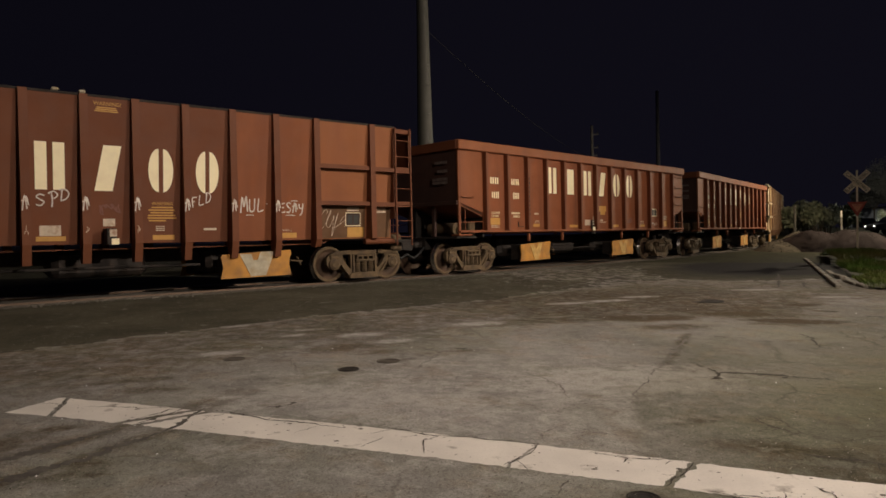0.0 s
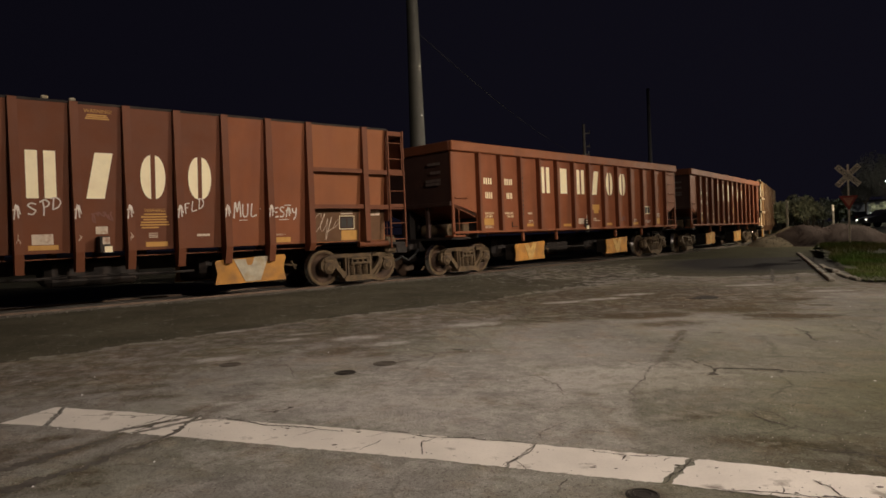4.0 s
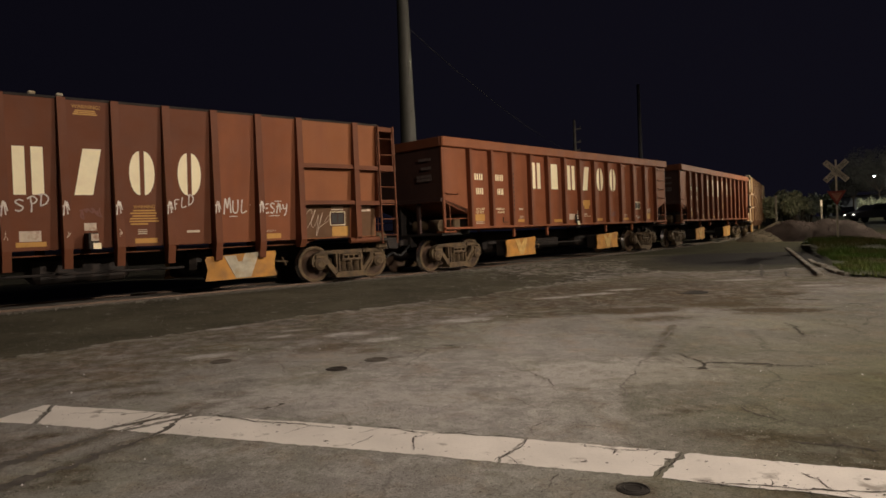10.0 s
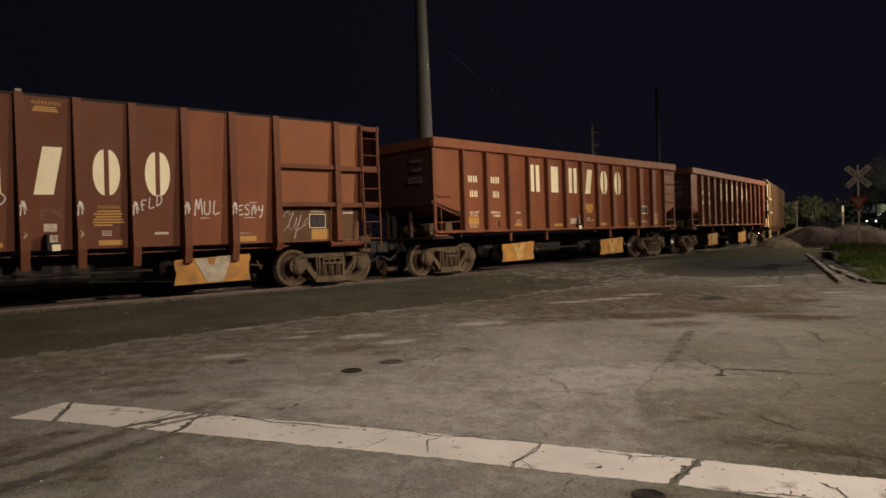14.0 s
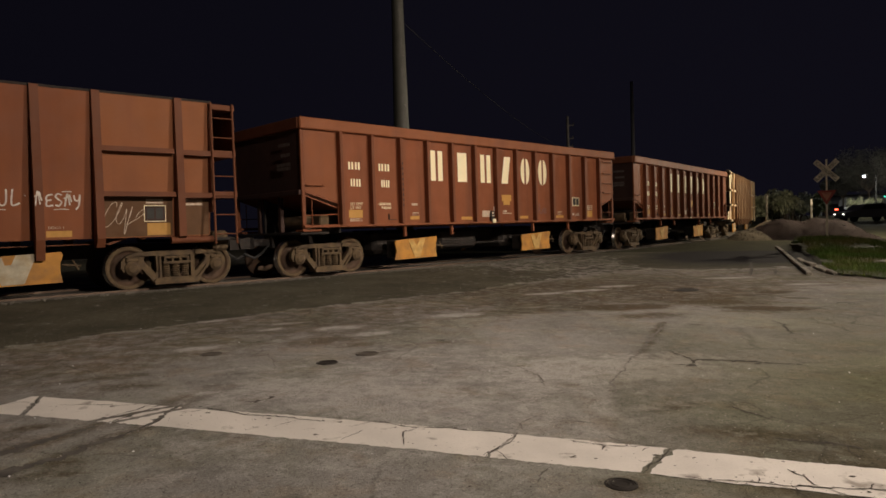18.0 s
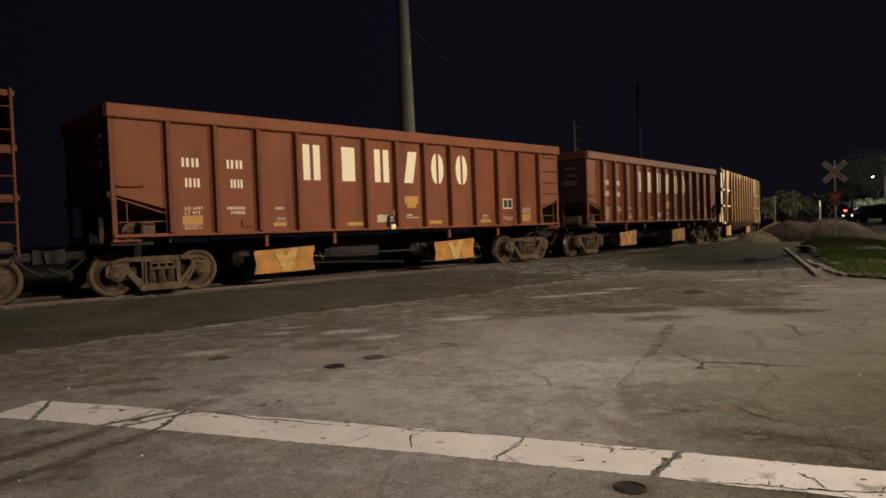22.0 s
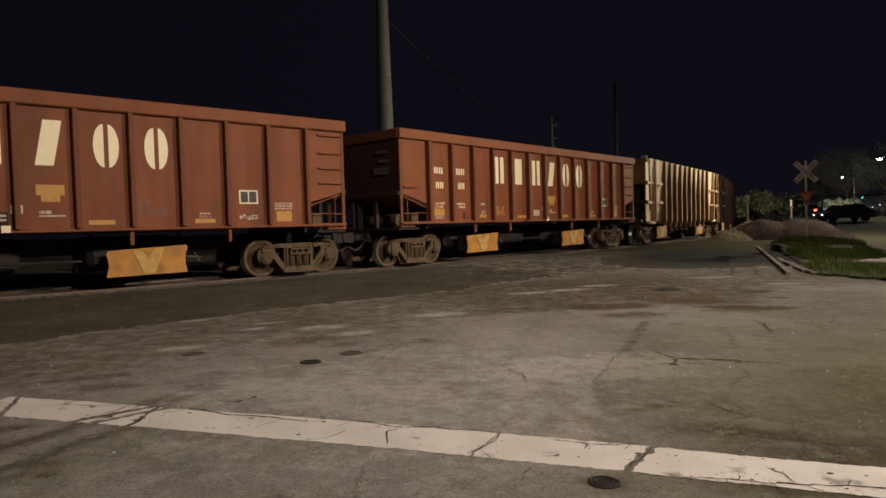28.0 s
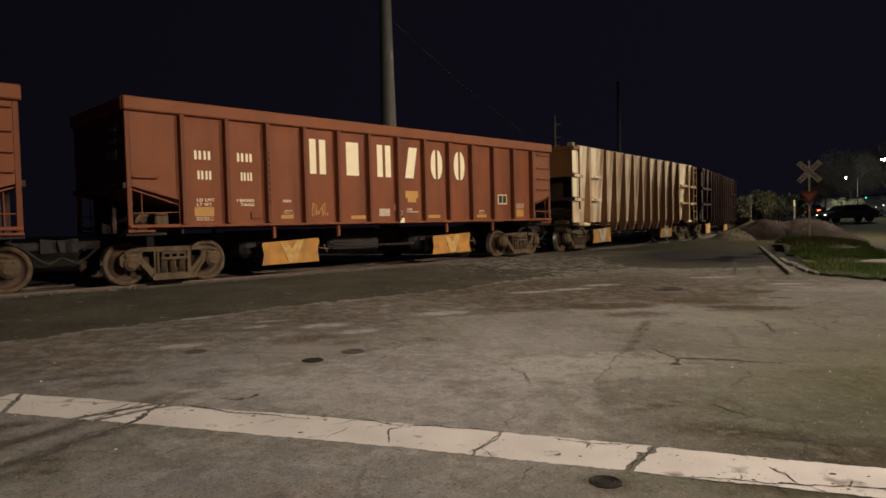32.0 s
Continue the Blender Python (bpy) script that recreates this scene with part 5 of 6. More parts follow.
LINE_SIDE = Vector((-LINE_DIR.y, LINE_DIR.x))


def line_edge(f, k):
    """A ragged long edge of the stop line; k = 1 far edge, -1 near edge."""
    d = LINE_FROM + LINE_DIR * f
    wob = 0.02 * noise.noise((f * 0.9, 3.1 * k, 0)) + 0.012 * noise.noise((f * 4, 5.2 * k, 0)) + 0.013 * noise.noise((f * 22, 1.7 * k, 0)) + 0.010 * noise.noise((f * 55, 2.7 * k, 0))
    bow = 0.085 * math.sin(math.pi * min(1, f / 6.4))
    return d + LINE_SIDE * (k * LINE_W / 2 + wob + bow)


def stop_line():
    base = thing("stop_line", Matrix.Identity(4), "worn white stop line split by cracks in the asphalt", "road marking", kind="structure")
    total = (LINE_TO - LINE_FROM).length
    # cracks cross the line at these distances along its far and near edge
    cuts = [(-0.05, -0.09), (0.04, 0.36), (1.36, 1.02), (1.5, 1.2), (4.24, 4.12), (5.28, 5.1), (total, total)]
    for i, ((a0, a1), (b0, b1)) in enumerate(zip(cuts, cuts[1:])):
        gap = (0.0, 0.022, 0.035, 0.035, 0.010, 0.028)[i]
        end = (0.022, 0.035, 0.035, 0.010, 0.028, 0.0)[i]
        bm = bmesh.new()
        n = max(2, int((b0 - a0) / 0.022))
        rows = []
        for j in range(n + 1):
            f = j / n
            far, near = a0 + gap + (b0 - a0 - gap - end) * f, a1 + gap + (b1 - a1 - gap - end) * f
            p, q = line_edge(far, 1), line_edge(near, -1)
            row = []
            for m in range(13):
                v = p + (q - p) * (m / 12)
                jag = (0.035 * noise.noise((m * 0.9, (i + 1 if f > 0.5 else i) * 3.1, 2.0)) + 0.012 * noise.noise((m * 2.9, i + (0 if f < 0.5 else 9), 2.0))) if j in (0, n) else 0
                v = v + LINE_DIR * jag
                row.append(bm.verts.new((v.x, v.y, street_bumps(v.x, v.y) + 0.0035)))
            rows.append(row)
        for r0, r1 in zip(rows, rows[1:]):
            for m in range(12):
                bm.faces.new((r0[m], r1[m], r1[m + 1], r0[m + 1]))
        bmesh.ops.recalc_face_normals(bm, faces=bm.faces)
        part("painted_stretch", bm, ROAD_PAINT, base)
    return base


LINE_THING = stop_line()


# ---- cracks and marks in the asphalt ----
def wander(pts, step=0.03, amount=0.02, seed=0):
    """Points along a broken line, with a crack's unsteady course."""
    out = []
    for a, b in zip(pts, pts[1:]):
        a, b = Vector(a), Vector(b)
        n = max(2, int((b - a).length / step))
        side = Vector((a.y - b.y, b.x - a.x)).normalized()
        for i in range(n):
            p = a + (b - a) * i / n
            out.append(p + side * amount * (1.6 * noise.noise((p.x * 3, p.y * 3, seed)) + noise.noise((p.x * 8, p.y * 8, seed)) + 0.6 * noise.noise((p.x * 23, p.y * 23, seed))))
    out.append(Vector(pts[-1]))
    return out


def crack(pts, w, lift=0.003, mat=CRACK, name="crack", label="dark crack in the asphalt", amount=0.045, seed=0):
    rng = random.Random(seed)
    path = wander(pts, amount=amount, seed=seed)
    bm = ribbon(bmesh.new(), path, w * 0.8, street_bumps, lift, rough=0.95, rng=rng)
    if mat in (CRACK, HAIRLINE):
        # crumbled pits beside the crack and short side branches
        for _ in range(len(path) // 4):
            p = rng.choice(path)
            r = w * rng.uniform(0.25, 0.8) + 0.003
            x, y = p.x + rng.gauss(0, w + 0.006), p.y + rng.gauss(0, w + 0.006)
            bm.faces.new([bm.verts.new((x + r * rng.uniform(0.5, 1.2) * math.cos(k * 1.25), y + r * rng.uniform(0.5, 1.2) * math.sin(k * 1.25), street_bumps(x, y) + lift + 0.0003)) for k in range(5)])
        if w > 0.011 and len(path) > 10:
            for _ in range(2):
                p, a = rng.choice(path[2:-2]), rng.uniform(0, 6.28)
                tip = p + Vector((math.cos(a), math.sin(a))) * rng.uniform(0.1, 0.3)
                ribbon(bm, wander([p, tip], amount=0.02, seed=seed + 5), w * 0.35, street_bumps, lift + 0.0006, rough=0.9, rng=rng)
    bmesh.ops.recalc_face_normals(bm, faces=bm.faces)
    return solid(name, bm, mat, label, "crack", kind="structure")


crack([(2.57, 7.52), (2.63, 7.22), (2.68, 6.97)], 0.022, seed=2, amount=0.03)
crack([(2.54, 6.73), (2.68, 6.97), (2.76, 7.02), (3.28, 6.9), (3.64, 6.75)], 0.05, seed=3, amount=0.03)
crack([(3.67, 6.82), (3.99, 6.77), (4.29, 6.7)], 0.014, mat=HAIRLINE, seed=4, amount=0.03)
crack([(2.66, 6.74), (2.98, 6.76), (3.18, 6.85)], 0.012, mat=HAIRLINE, seed=5, amount=0.03)
crack([(4.78, 9.44), (4.76, 9.12), (4.56, 8.68), (4.51, 8.41), (4.55, 8.25)], 0.034, seed=6, amount=0.03)
crack([(4.54, 8.22), (4.82, 8.08), (5.11, 7.96)], 0.014, mat=HAIRLINE, seed=7, amount=0.03)
crack([(6.72, 11.26), (6.86, 11.15), (7.02, 10.99)], 0.09, seed=8, amount=0.03)
crack([(6.33, 11.88), (6.53, 11.7)], 0.04, seed=9, amount=0.03)
crack([(5.74, 10.29), (6.07, 10.55), (6.45, 10.87)], 0.022, seed=10, amount=0.03)
crack([(3.47, 9.2), (3.65, 9.12)], 0.04, seed=11, amount=0.03)
crack([(0.58, 6.85), (0.8, 6.75), (0.9, 6.52), (0.96, 6.27), (0.95, 5.97)], 0.013, mat=HAIRLINE, seed=12, amount=0.03)
crack([(2.33, 5.48), (2.35, 5.28), (2.43, 5.13), (2.49, 4.97)], 0.02, seed=13, amount=0.03)
crack([(2.62, 5.1), (2.91, 5.31), (3.16, 5.52)], 0.01, mat=HAIRLINE, seed=14, amount=0.03)
crack([(2.28, 4.54), (2.46, 4.45), (2.63, 4.4), (2.76, 4.32)], 0.028, seed=15, amount=0.03)
crack([(0.56, 4.84), (0.57, 4.94), (0.65, 5.03), (0.74, 5.1)], 0.012, mat=HAIRLINE, seed=16, amount=0.03)
crack([(0.83, 4.95), (1.04, 4.98), (1.18, 4.9)], 0.01, mat=HAIRLINE, seed=17, amount=0.03)
crack([(0.54, 3.83), (0.6, 3.98), (0.67, 4.1)], 0.012, mat=HAIRLINE, seed=18, amount=0.03)
crack([(-0.08, 8.24), (0.13, 8.27)], 0.06, seed=19, amount=0.03)
crack([(9.61, 20.26), (7.66, 16.13)], 0.1, seed=20, amount=0.03)
crack([(9.07, 17.74), (8.21, 16.05)], 0.07, seed=21, amount=0.03)
crack([(1.64, 3.86), (1.88, 3.8), (2.13, 3.73)], 0.022, seed=22, amount=0.03)
crack([(1.95, 6.85), (1.7, 6.35), (1.58, 6.03), (1.48, 5.69)], 0.02, 0.0032, TAR, "tar_joint", "dark tar joint across the asphalt", 0.03, seed=23)
crack([(1.04, 4.5), (1.1, 4.44), (1.28, 4.43), (1.44, 4.39)], 0.016, seed=24, amount=0.03)
crack([(0.73, 4.36), (0.93, 4.25), (1.18, 4.1)], 0.006, mat=HAIRLINE, seed=25, amount=0.03)
crack([(0.41, 5.83), (0.6, 5.7), (0.7, 5.41)], 0.007, mat=HAIRLINE, seed=26, amount=0.03)
crack([(-0.81, 7.61), (-0.92, 7.03), (-1.31, 6.97), (-1.66, 7.08)], 0.007, mat=HAIRLINE, seed=27, amount=0.03)
crack([(-1.68, 5.62), (-1.56, 5.65), (-1.46, 5.74)], 0.045, seed=28, amount=0.03)
crack([(-1.29, 4.5), (-1.17, 4.6)], 0.012, mat=HAIRLINE, seed=29, amount=0.03)
crack([(-1.68, 6.82), (-1.93, 7.58), (-1.75, 7.67)], 0.01, mat=HAIRLINE, seed=30, amount=0.03)
crack([(-3.22, 7.0), (-3.05, 6.65), (-2.85, 6.56)], 0.012, mat=HAIRLINE, seed=31, amount=0.03)
crack([(-0.64, 4.84), (-0.68, 4.62)], 0.014, mat=HAIRLINE, seed=32, amount=0.03)
crack([(-0.14, 6.98), (0.1, 6.83), (0.38, 6.91)], 0.01, mat=HAIRLINE, seed=33, amount=0.03)
crack([(2.61, 8.56), (2.7, 8.23), (2.92, 8.32)], 0.012, mat=HAIRLINE, seed=34, amount=0.03)
crack([(3.49, 5.93), (3.47, 5.68), (3.59, 5.61)], 0.01, mat=HAIRLINE, seed=35, amount=0.03)
crack([(1.81, 7.43), (1.93, 7.18), (2.25, 7.4)], 0.009, mat=HAIRLINE, seed=36, amount=0.03)
crack([(3.17, 9.29), (2.75, 8.5), (2.38, 7.63), (1.95, 6.85)], 0.045, 0.0032, TAR, "tar_joint", "dark tar joint across the asphalt", 0.04, seed=22)
# cracks within the stop line
for i, pts in enumerate(([(-2.01, 5.52), (-1.58, 5.27), (-1.31, 5.19), (-0.89, 5.06)], [(-0.71, 4.62), (-0.58, 4.85)], [(-0.56, 5.05), (-0.18, 4.88), (0.18, 4.82), (0.54, 4.72)],
                         [(-0.18, 4.88), (-0.29, 4.79), (-0.26, 4.52)], [(0.87, 4.56), (1.11, 4.44), (1.47, 4.42)], [(1.11, 4.44), (1.05, 4.36)], [(2.09, 3.99), (2.15, 3.86), (2.14, 3.74)],
                         [(1.43, 3.89), (1.92, 3.77), (2.55, 3.65), (3.2, 3.4)], [(-3.2, 5.6), (-2.7, 5.55), (-2.3, 5.62)])):
    crack(pts, 0.011 if i not in (0, 2, 7) else 0.018, 0.0065, seed=30 + i, amount=0.02)

# dirt along the line's near edge and in its open joints
for i, (f0, f1) in enumerate(((5.2, 6.6), (6.8, 8.4))):
    crack([line_edge(f0 + (f1 - f0) * j / 8, -1) - LINE_SIDE * 0.006 for j in range(9)], 0.008, 0.0045, seed=50 + i, amount=0.008)
for i, (a, b) in enumerate(((0.04, 0.36), (4.24, 4.12), (5.28, 5.1))):
    p, q = line_edge(a, 1), line_edge(b, -1)
    crack([p, p.lerp(q, 0.4) + LINE_DIR * 0.02, p.lerp(q, 0.7) - LINE_DIR * 0.01, q], 0.014, 0.005, seed=60 + i, amount=0.01)

# rubbed tyre marks over the line
for i, pts in enumerate(([(-3.9, 3.75), (-3.4, 4.1), (-3.02, 4.39), (-2.8, 4.73), (-2.62, 5.02)], [(-3.1, 3.6), (-2.75, 4.05), (-2.53, 4.39), (-2.4, 4.66), (-2.26, 4.92)])):
    for w, lift in ((0.11, 0.0026), (0.05, 0.0034)):
        crack(pts, w, lift, TYRE_MARK, "tyre_mark", "dark rubbed tyre mark across the road", 0.02, seed=75 + i)
for i, pts in enumerate(([(-2.15, 5.56), (-2.2, 5.38), (-2.21, 5.06), (-2.25, 4.93)], [(-2.34, 5.59), (-2.46, 5.24), (-2.59, 5.05)], [(-2.42, 5.6), (-2.6, 5.25), (-2.7, 5.1)])):
    crack(pts, (0.055, 0.032, 0.02)[i], 0.0052, TYRE_MARK, "tyre_mark", "dark rubbed tyre mark across the road", 0.02, seed=70 + i)

# chips out of the painted line
rng = random.Random(5)
for _ in range(46):
    f, k = rng.uniform(0.3, 8.5), rng.uniform(-0.85, 0.85)
    p = (line_edge(f, 1) + line_edge(f, -1)) / 2 + LINE_SIDE * k * LINE_W / 2
    r = rng.choice((0.006, 0.008, 0.011, 0.02))
    bm = bmesh.new()
    bm.faces.new([bm.verts.new((p.x + r * rng.uniform(0.6, 1.5) * math.cos(a * 0.9), p.y + r * rng.uniform(0.5, 1.0) * math.sin(a * 0.9), street_bumps(p.x, p.y) + 0.0062)) for a in range(7)])
    part("paint_chip", bm, CRACK if r < 0.02 else STAIN, LINE_THING)

# ---- covers let into the street ----
def cover(x, y, r, label, mat=IRON):
    base = thing("valve_cover", pose(x, y, street_bumps(x, y)), label, "manhole cover", "covers in the street")
    part("rim", lathe(bmesh.new(), [(-0.03, r * 1.12), (0.005, r * 1.10), (0.006, r * 0.97), (-0.03, r * 0.96)], (0, 0, 0), "Z", 32), mat, base)
    bm = lathe(bmesh.new(), [(-0.03, r * 0.94), (0.003, r * 0.94), (0.006, r * 0.85), (0.003, r * 0.8), (0.003, r * 0.62), (0.006, r * 0.58), (0.003, r * 0.52), (0.003, r * 0.1)], (0, 0, 0), "Z", 32)
    part("lid", bm, mat, base)


cover(1.03, 3.82, 0.088, "round cast-iron valve cover beside the stop line")
cover(-1.2, 7.07, 0.105, "small round iron cover in the asphalt")
cover(-0.82, 7.49, 0.12, "worn round iron cover flush in asphalt", IRON_DIRTY)
cover(-2.6, 7.58, 0.11, "dirt-covered round iron cover in asphalt", IRON_DIRTY)
cover(4.85, 13.25, 0.31, "large round iron manhole cover in the street", IRON)


# ---- glints of broken glass and loose grit ----
def scatter_mesh(name, places, size, mat, label, category, seed):
    """Small tetrahedra lying on the ground, all in one mesh."""
    rng = random.Random(seed)
    verts, faces = [], []
    for x, y, z in places:
        s = size * rng.uniform(0.5, 1.4)
        k = len(verts)
        a = rng.uniform(0, 6.28)
        for j in range(3):
            verts.append((x + s * math.cos(a + j * 2.1), y + s * math.sin(a + j * 2.1), z - 0.2 * s))
        verts.append((x + 0.3 * s * rng.uniform(-1, 1), y + 0.3 * s * rng.uniform(-1, 1), z + s * rng.uniform(0.5, 0.9)))
        faces += [(k, k + 1, k + 3), (k + 1, k + 2, k + 3), (k + 2, k, k + 3)]
    me = bpy.data.meshes.new(name)
    me.from_pydata(verts, [], faces)
    me.materials.append(mat)
    return tagged(new(name, me), label, category, kind="stuff")


rng = random.Random(7)
GLASS = material("broken_glass", (0.85, 0.85, 0.85), 0.15, scale=9, vary=0.05, bump=0.0)
spots = []
for _ in range(70):
    x, y = rng.uniform(-5, 9), rng.uniform(3, 12)
    spots.append((x, y, street_bumps(x, y) + 0.006))
scatter_mesh("glass_grit", spots, 0.008, GLASS, "specks of broken glass on the asphalt", "glass", 8)
spots = []
for _ in range(7000):
    x, y = rng.uniform(-6, 9), 2.4 + 12 * rng.random() ** 1.7
    spots.append((x, y, street_bumps(x, y) + 0.003))
scatter_mesh("loose_grit", spots, 0.0045, CRACK, "dark loose grit on the asphalt", "grit", 9)
spots = []
for _ in range(5000):
    x, y = rng.uniform(-6, 9), 2.4 + 12 * rng.random() ** 1.7
    spots.append((x, y, street_bumps(x, y) + 0.001))
scatter_mesh("bare_aggregate", spots, 0.005, PEBBLE, "pale pebbles worn bare in the asphalt", "grit", 19)
spots = []
for _ in range(5200):
    s, q = rng.uniform(-14, 42), rng.choice((rng.gauss(1.3, 0.16), rng.gauss(1.15, 0.3), rng.uniform(-2, 1.4)))
    p = by_track(s, q)
    spots.append((p.x, p.y, street_bumps(p.x, p.y) + 0.02))
scatter_mesh("ballast_stones", spots, 0.024, GRAVEL, "loose grey ballast stones along the rails", "ballast", 10)


# ---- kerb, grass corner and footpath slab ----
KERB = [(14.6, 28.4), (13.1, 24.95), (8.98, 15.95)]


def kerb_stones():
    base = thing("kerb", Matrix.Identity(4), "cracked pale concrete kerb along the grass corner", "kerb", kind="structure")
    a, b = Vector(KERB[0]), Vector(KERB[2])
    d = (b - a).normalized()
    side = Vector((-d.y, d.x))
    n, total = 7, (b - a).length
    turn = math.atan2(d.y, d.x)
    for i in range(n):
        l = total / n
        c = a + d * (i + 0.5) * l
        bm = boxes((-l / 2 + 0.012, l / 2 - 0.012, -0.075, 0.075, -0.2, 0.07), bevel=0.025)
        ob = part("kerb_stone", bm, CONCRETE, base)
        ob.matrix_basis = pose(c.x, c.y, ground_z(c.x, c.y), 0, 0, math.degrees(turn) + rng.uniform(-0.6, 0.6))
    # a second, broken line of stones behind a washed-out gap, and one by the street
    for x, y, t, l, top in ((11.5, 20.9, 66, 0.8, 0.03), (10.75, 19.1, 67, 0.85, 0.07), (10.1, 17.4, 69, 0.8, 0.05), (9.72, 16.25, 72, 0.36, 0.07), (11.6, 15.1, -18, 0.7, 0.04)):
        ob = part("kerb_stone", boxes((-l, l, -0.09, 0.09, -0.2, top), bevel=0.03), CONCRETE, base)
        ob.matrix_basis = pose(x, y, ground_z(x, y), 0, rng.uniform(-2, 2), t)
    # the side street's kerb
    for i in range(6):
        y = 22.4 + i * 1.5
        x = 15.75 + 0.46 * (y - 21.7)
        ob = part("kerb_stone", boxes((-0.8, 0.8, -0.08, 0.08, -0.2, 0.09), bevel=0.03), CONCRETE, base)
        ob.matrix_basis = pose(x, y, ground_z(x, y), 0, rng.uniform(-1, 1), 65.3)


kerb_stones()


def from_kerb(x, y):
    """How far a place lies to the right of the kerb."""
    a, b = Vector(KERB[2]), Vector(KERB[0])
    left = (b - a).normalized()
    o = Vector((x, y)) - a
    return o.x * left.y - o.y * left.x


def from_street(x, y):
    """How far a place lies beyond the street's edge."""
    return (x - 9.4) * 0.93 + (y - 15.9) * 0.36


def path_line(x):
    """The footpath's middle line across the grass corner."""
    return 18.7 + 0.74 * (x - 12.8)


def in_grass(x, y):
    """Inside the grass corner: right of the kerb, beyond the street's edge."""
    return from_kerb(x, y) > 0.48 and from_street(x, y) > 0.05 and y < 31.5 - 0.1 * (x - 15) and (x < 15.6 + 0.46 * (y - 21.7) or y < path_line(x)) and x < 24


def soil_z(x, y):
    return ground_z(x, y) + 0.07 + 0.05 * noise.noise((x * 0.7, y * 0.7, 5)) + 0.36 * math.exp(-((x - 15.6) ** 2 + (y - 26.6) ** 2) / 6)


bm = bmesh.new()
cells = {}
for i in range(64):
    for j in range(64):
        x, y = 8.6 + i * 0.35, 12.0 + j * 0.35
        if all(in_grass(x + dx, y + dy) for dx, dy in ((0, 0), (0.35, 0), (0, 0.35), (0.35, 0.35))):
            quad = []
            for di, dj in ((0, 0), (1, 0), (1, 1), (0, 1)):
                key = (i + di, j + dj)
                if key not in cells:
                    px, py = 8.6 + key[0] * 0.35, 12.0 + key[1] * 0.35
                    cells[key] = bm.verts.new((px, py, soil_z(px, py)))
                quad.append(cells[key])
            bm.faces.new(quad)
solid("grass_bed", bm, SOIL, "bare soil under the grass of the street corner", "soil", kind="structure", smooth=True)

rng = random.Random(12)
verts, faces = [], []
while len(faces) < 110000:
    x, y = rng.uniform(8.8, 28), rng.uniform(12, 32)
    if not in_grass(x, y) or noise.noise((x * 0.8, y * 0.8, 3)) < -0.62 + 0.2 * rng.random():
        continue
    bare = 0.75 + 0.3 * noise.noise((x * 0.5, y * 0.5, 31)) if y > 18.5 else 0.55
    if from_kerb(x, y) < bare or (from_street(x, y) < 0.9 + 0.5 * noise.noise((x * 0.6, y * 0.6, 37)) and rng.random() < 0.55):
        continue
    if x > 12.7 + 0.4 * noise.noise((x * 2, y * 2, 3)) and abs(y - path_line(x)) < 0.52:
        continue
    z = soil_z(x, y) - 0.02
    h = rng.uniform(0.05, 0.15) * (1 + 0.7 * noise.noise((x * 0.4, y * 0.4, 8))) * (1.5 if y > 22 else 1.0)
    a = rng.uniform(0, 6.28)
    w = 0.006 if y < 20 else 0.009
    dx, dy = w * math.cos(a), w * math.sin(a)
    lx, ly = rng.uniform(-0.6, 0.6) * h, rng.uniform(-0.6, 0.6) * h
    k = len(verts)
    verts += [(x - dx, y - dy, z), (x + dx, y + dy, z), (x + lx, y + ly, z + h)]
    faces.append((k, k + 1, k + 2))
me = bpy.data.meshes.new("grass")
me.from_pydata(verts, [], faces)
me.materials.append(GRASS)
tagged(new("grass", me), "short uneven green grass on the corner", "grass", kind="stuff")


def footpath():
    base = thing("footpath", Matrix.Identity(4), "pale worn concrete footpath slabs across the grass corner", "paving", kind="structure")
    turn = math.atan(0.74)
    for i in range(5):
        x = 13.35 + i * 1.18
        y = path_line(x)
        slab = boxes((-0.72, 0.72, -0.4, 0.4, -0.1, 0.02), bevel=0.02)
        ob = part("paving_slab", slab, CONCRETE, base)
        ob.matrix_basis = pose(x, y, soil_z(x, y) + 0.005 * (i % 2), 0, 0, math.degrees(turn) + rng.uniform(-1, 1))


footpath()


# ---- heap of dirt by the track ----
def heap_z(x, y):
    m = mound_z(x, y)
    return ground_z(x, y) - 0.05 + m + min(1, m * 3) * (0.13 * noise.noise((x * 1.1, y * 1.1, 2)) + 0.06 * noise.noise((x * 3.1, y * 3.1, 6)))


bm = sheet(bmesh.new(), [13.4 + 0.22 * i for i in range(85)], [32.6 + 0.22 * i for i in range(40)], heap_z)
for f in [f for f in bm.faces if all(mound_z(v.co.x, v.co.y) <= 0 for v in f.verts)]:
    bm.faces.remove(f)
for v in [v for v in bm.verts if not v.link_faces]:
    bm.verts.remove(v)
solid("dirt_heap", bm, DIRT, "low heap of brown dirt and gravel beside the track", "dirt heap", kind="stuff", smooth=True)
spots = []
for _ in range(40000):
    x, y = rng.uniform(14, 31), rng.uniform(33, 41)
    if mound_z(x, y) > 0.02:
        spots.append((x, y, heap_z(x, y) + 0.01))
scatter_mesh("heap_stones", spots, 0.019, RUBBLE, "stones and clods on the dirt heap", "stones", 11)


def berm_z(x, y):
    z = 0.0
    for cx, cy, rx, ry, hh in ((21.6, 42.4, 3.4, 1.8, 0.95), (18.8, 38.7, 3.6, 1.5, 0.62)):
        u, v = 0.62 * (x - cx) + 0.785 * (y - cy), -0.785 * (x - cx) + 0.62 * (y - cy)
        z = max(z, hh * max(0.0, 1 - (u / rx) ** 2 - (v / ry) ** 2) ** 0.8)
    return z


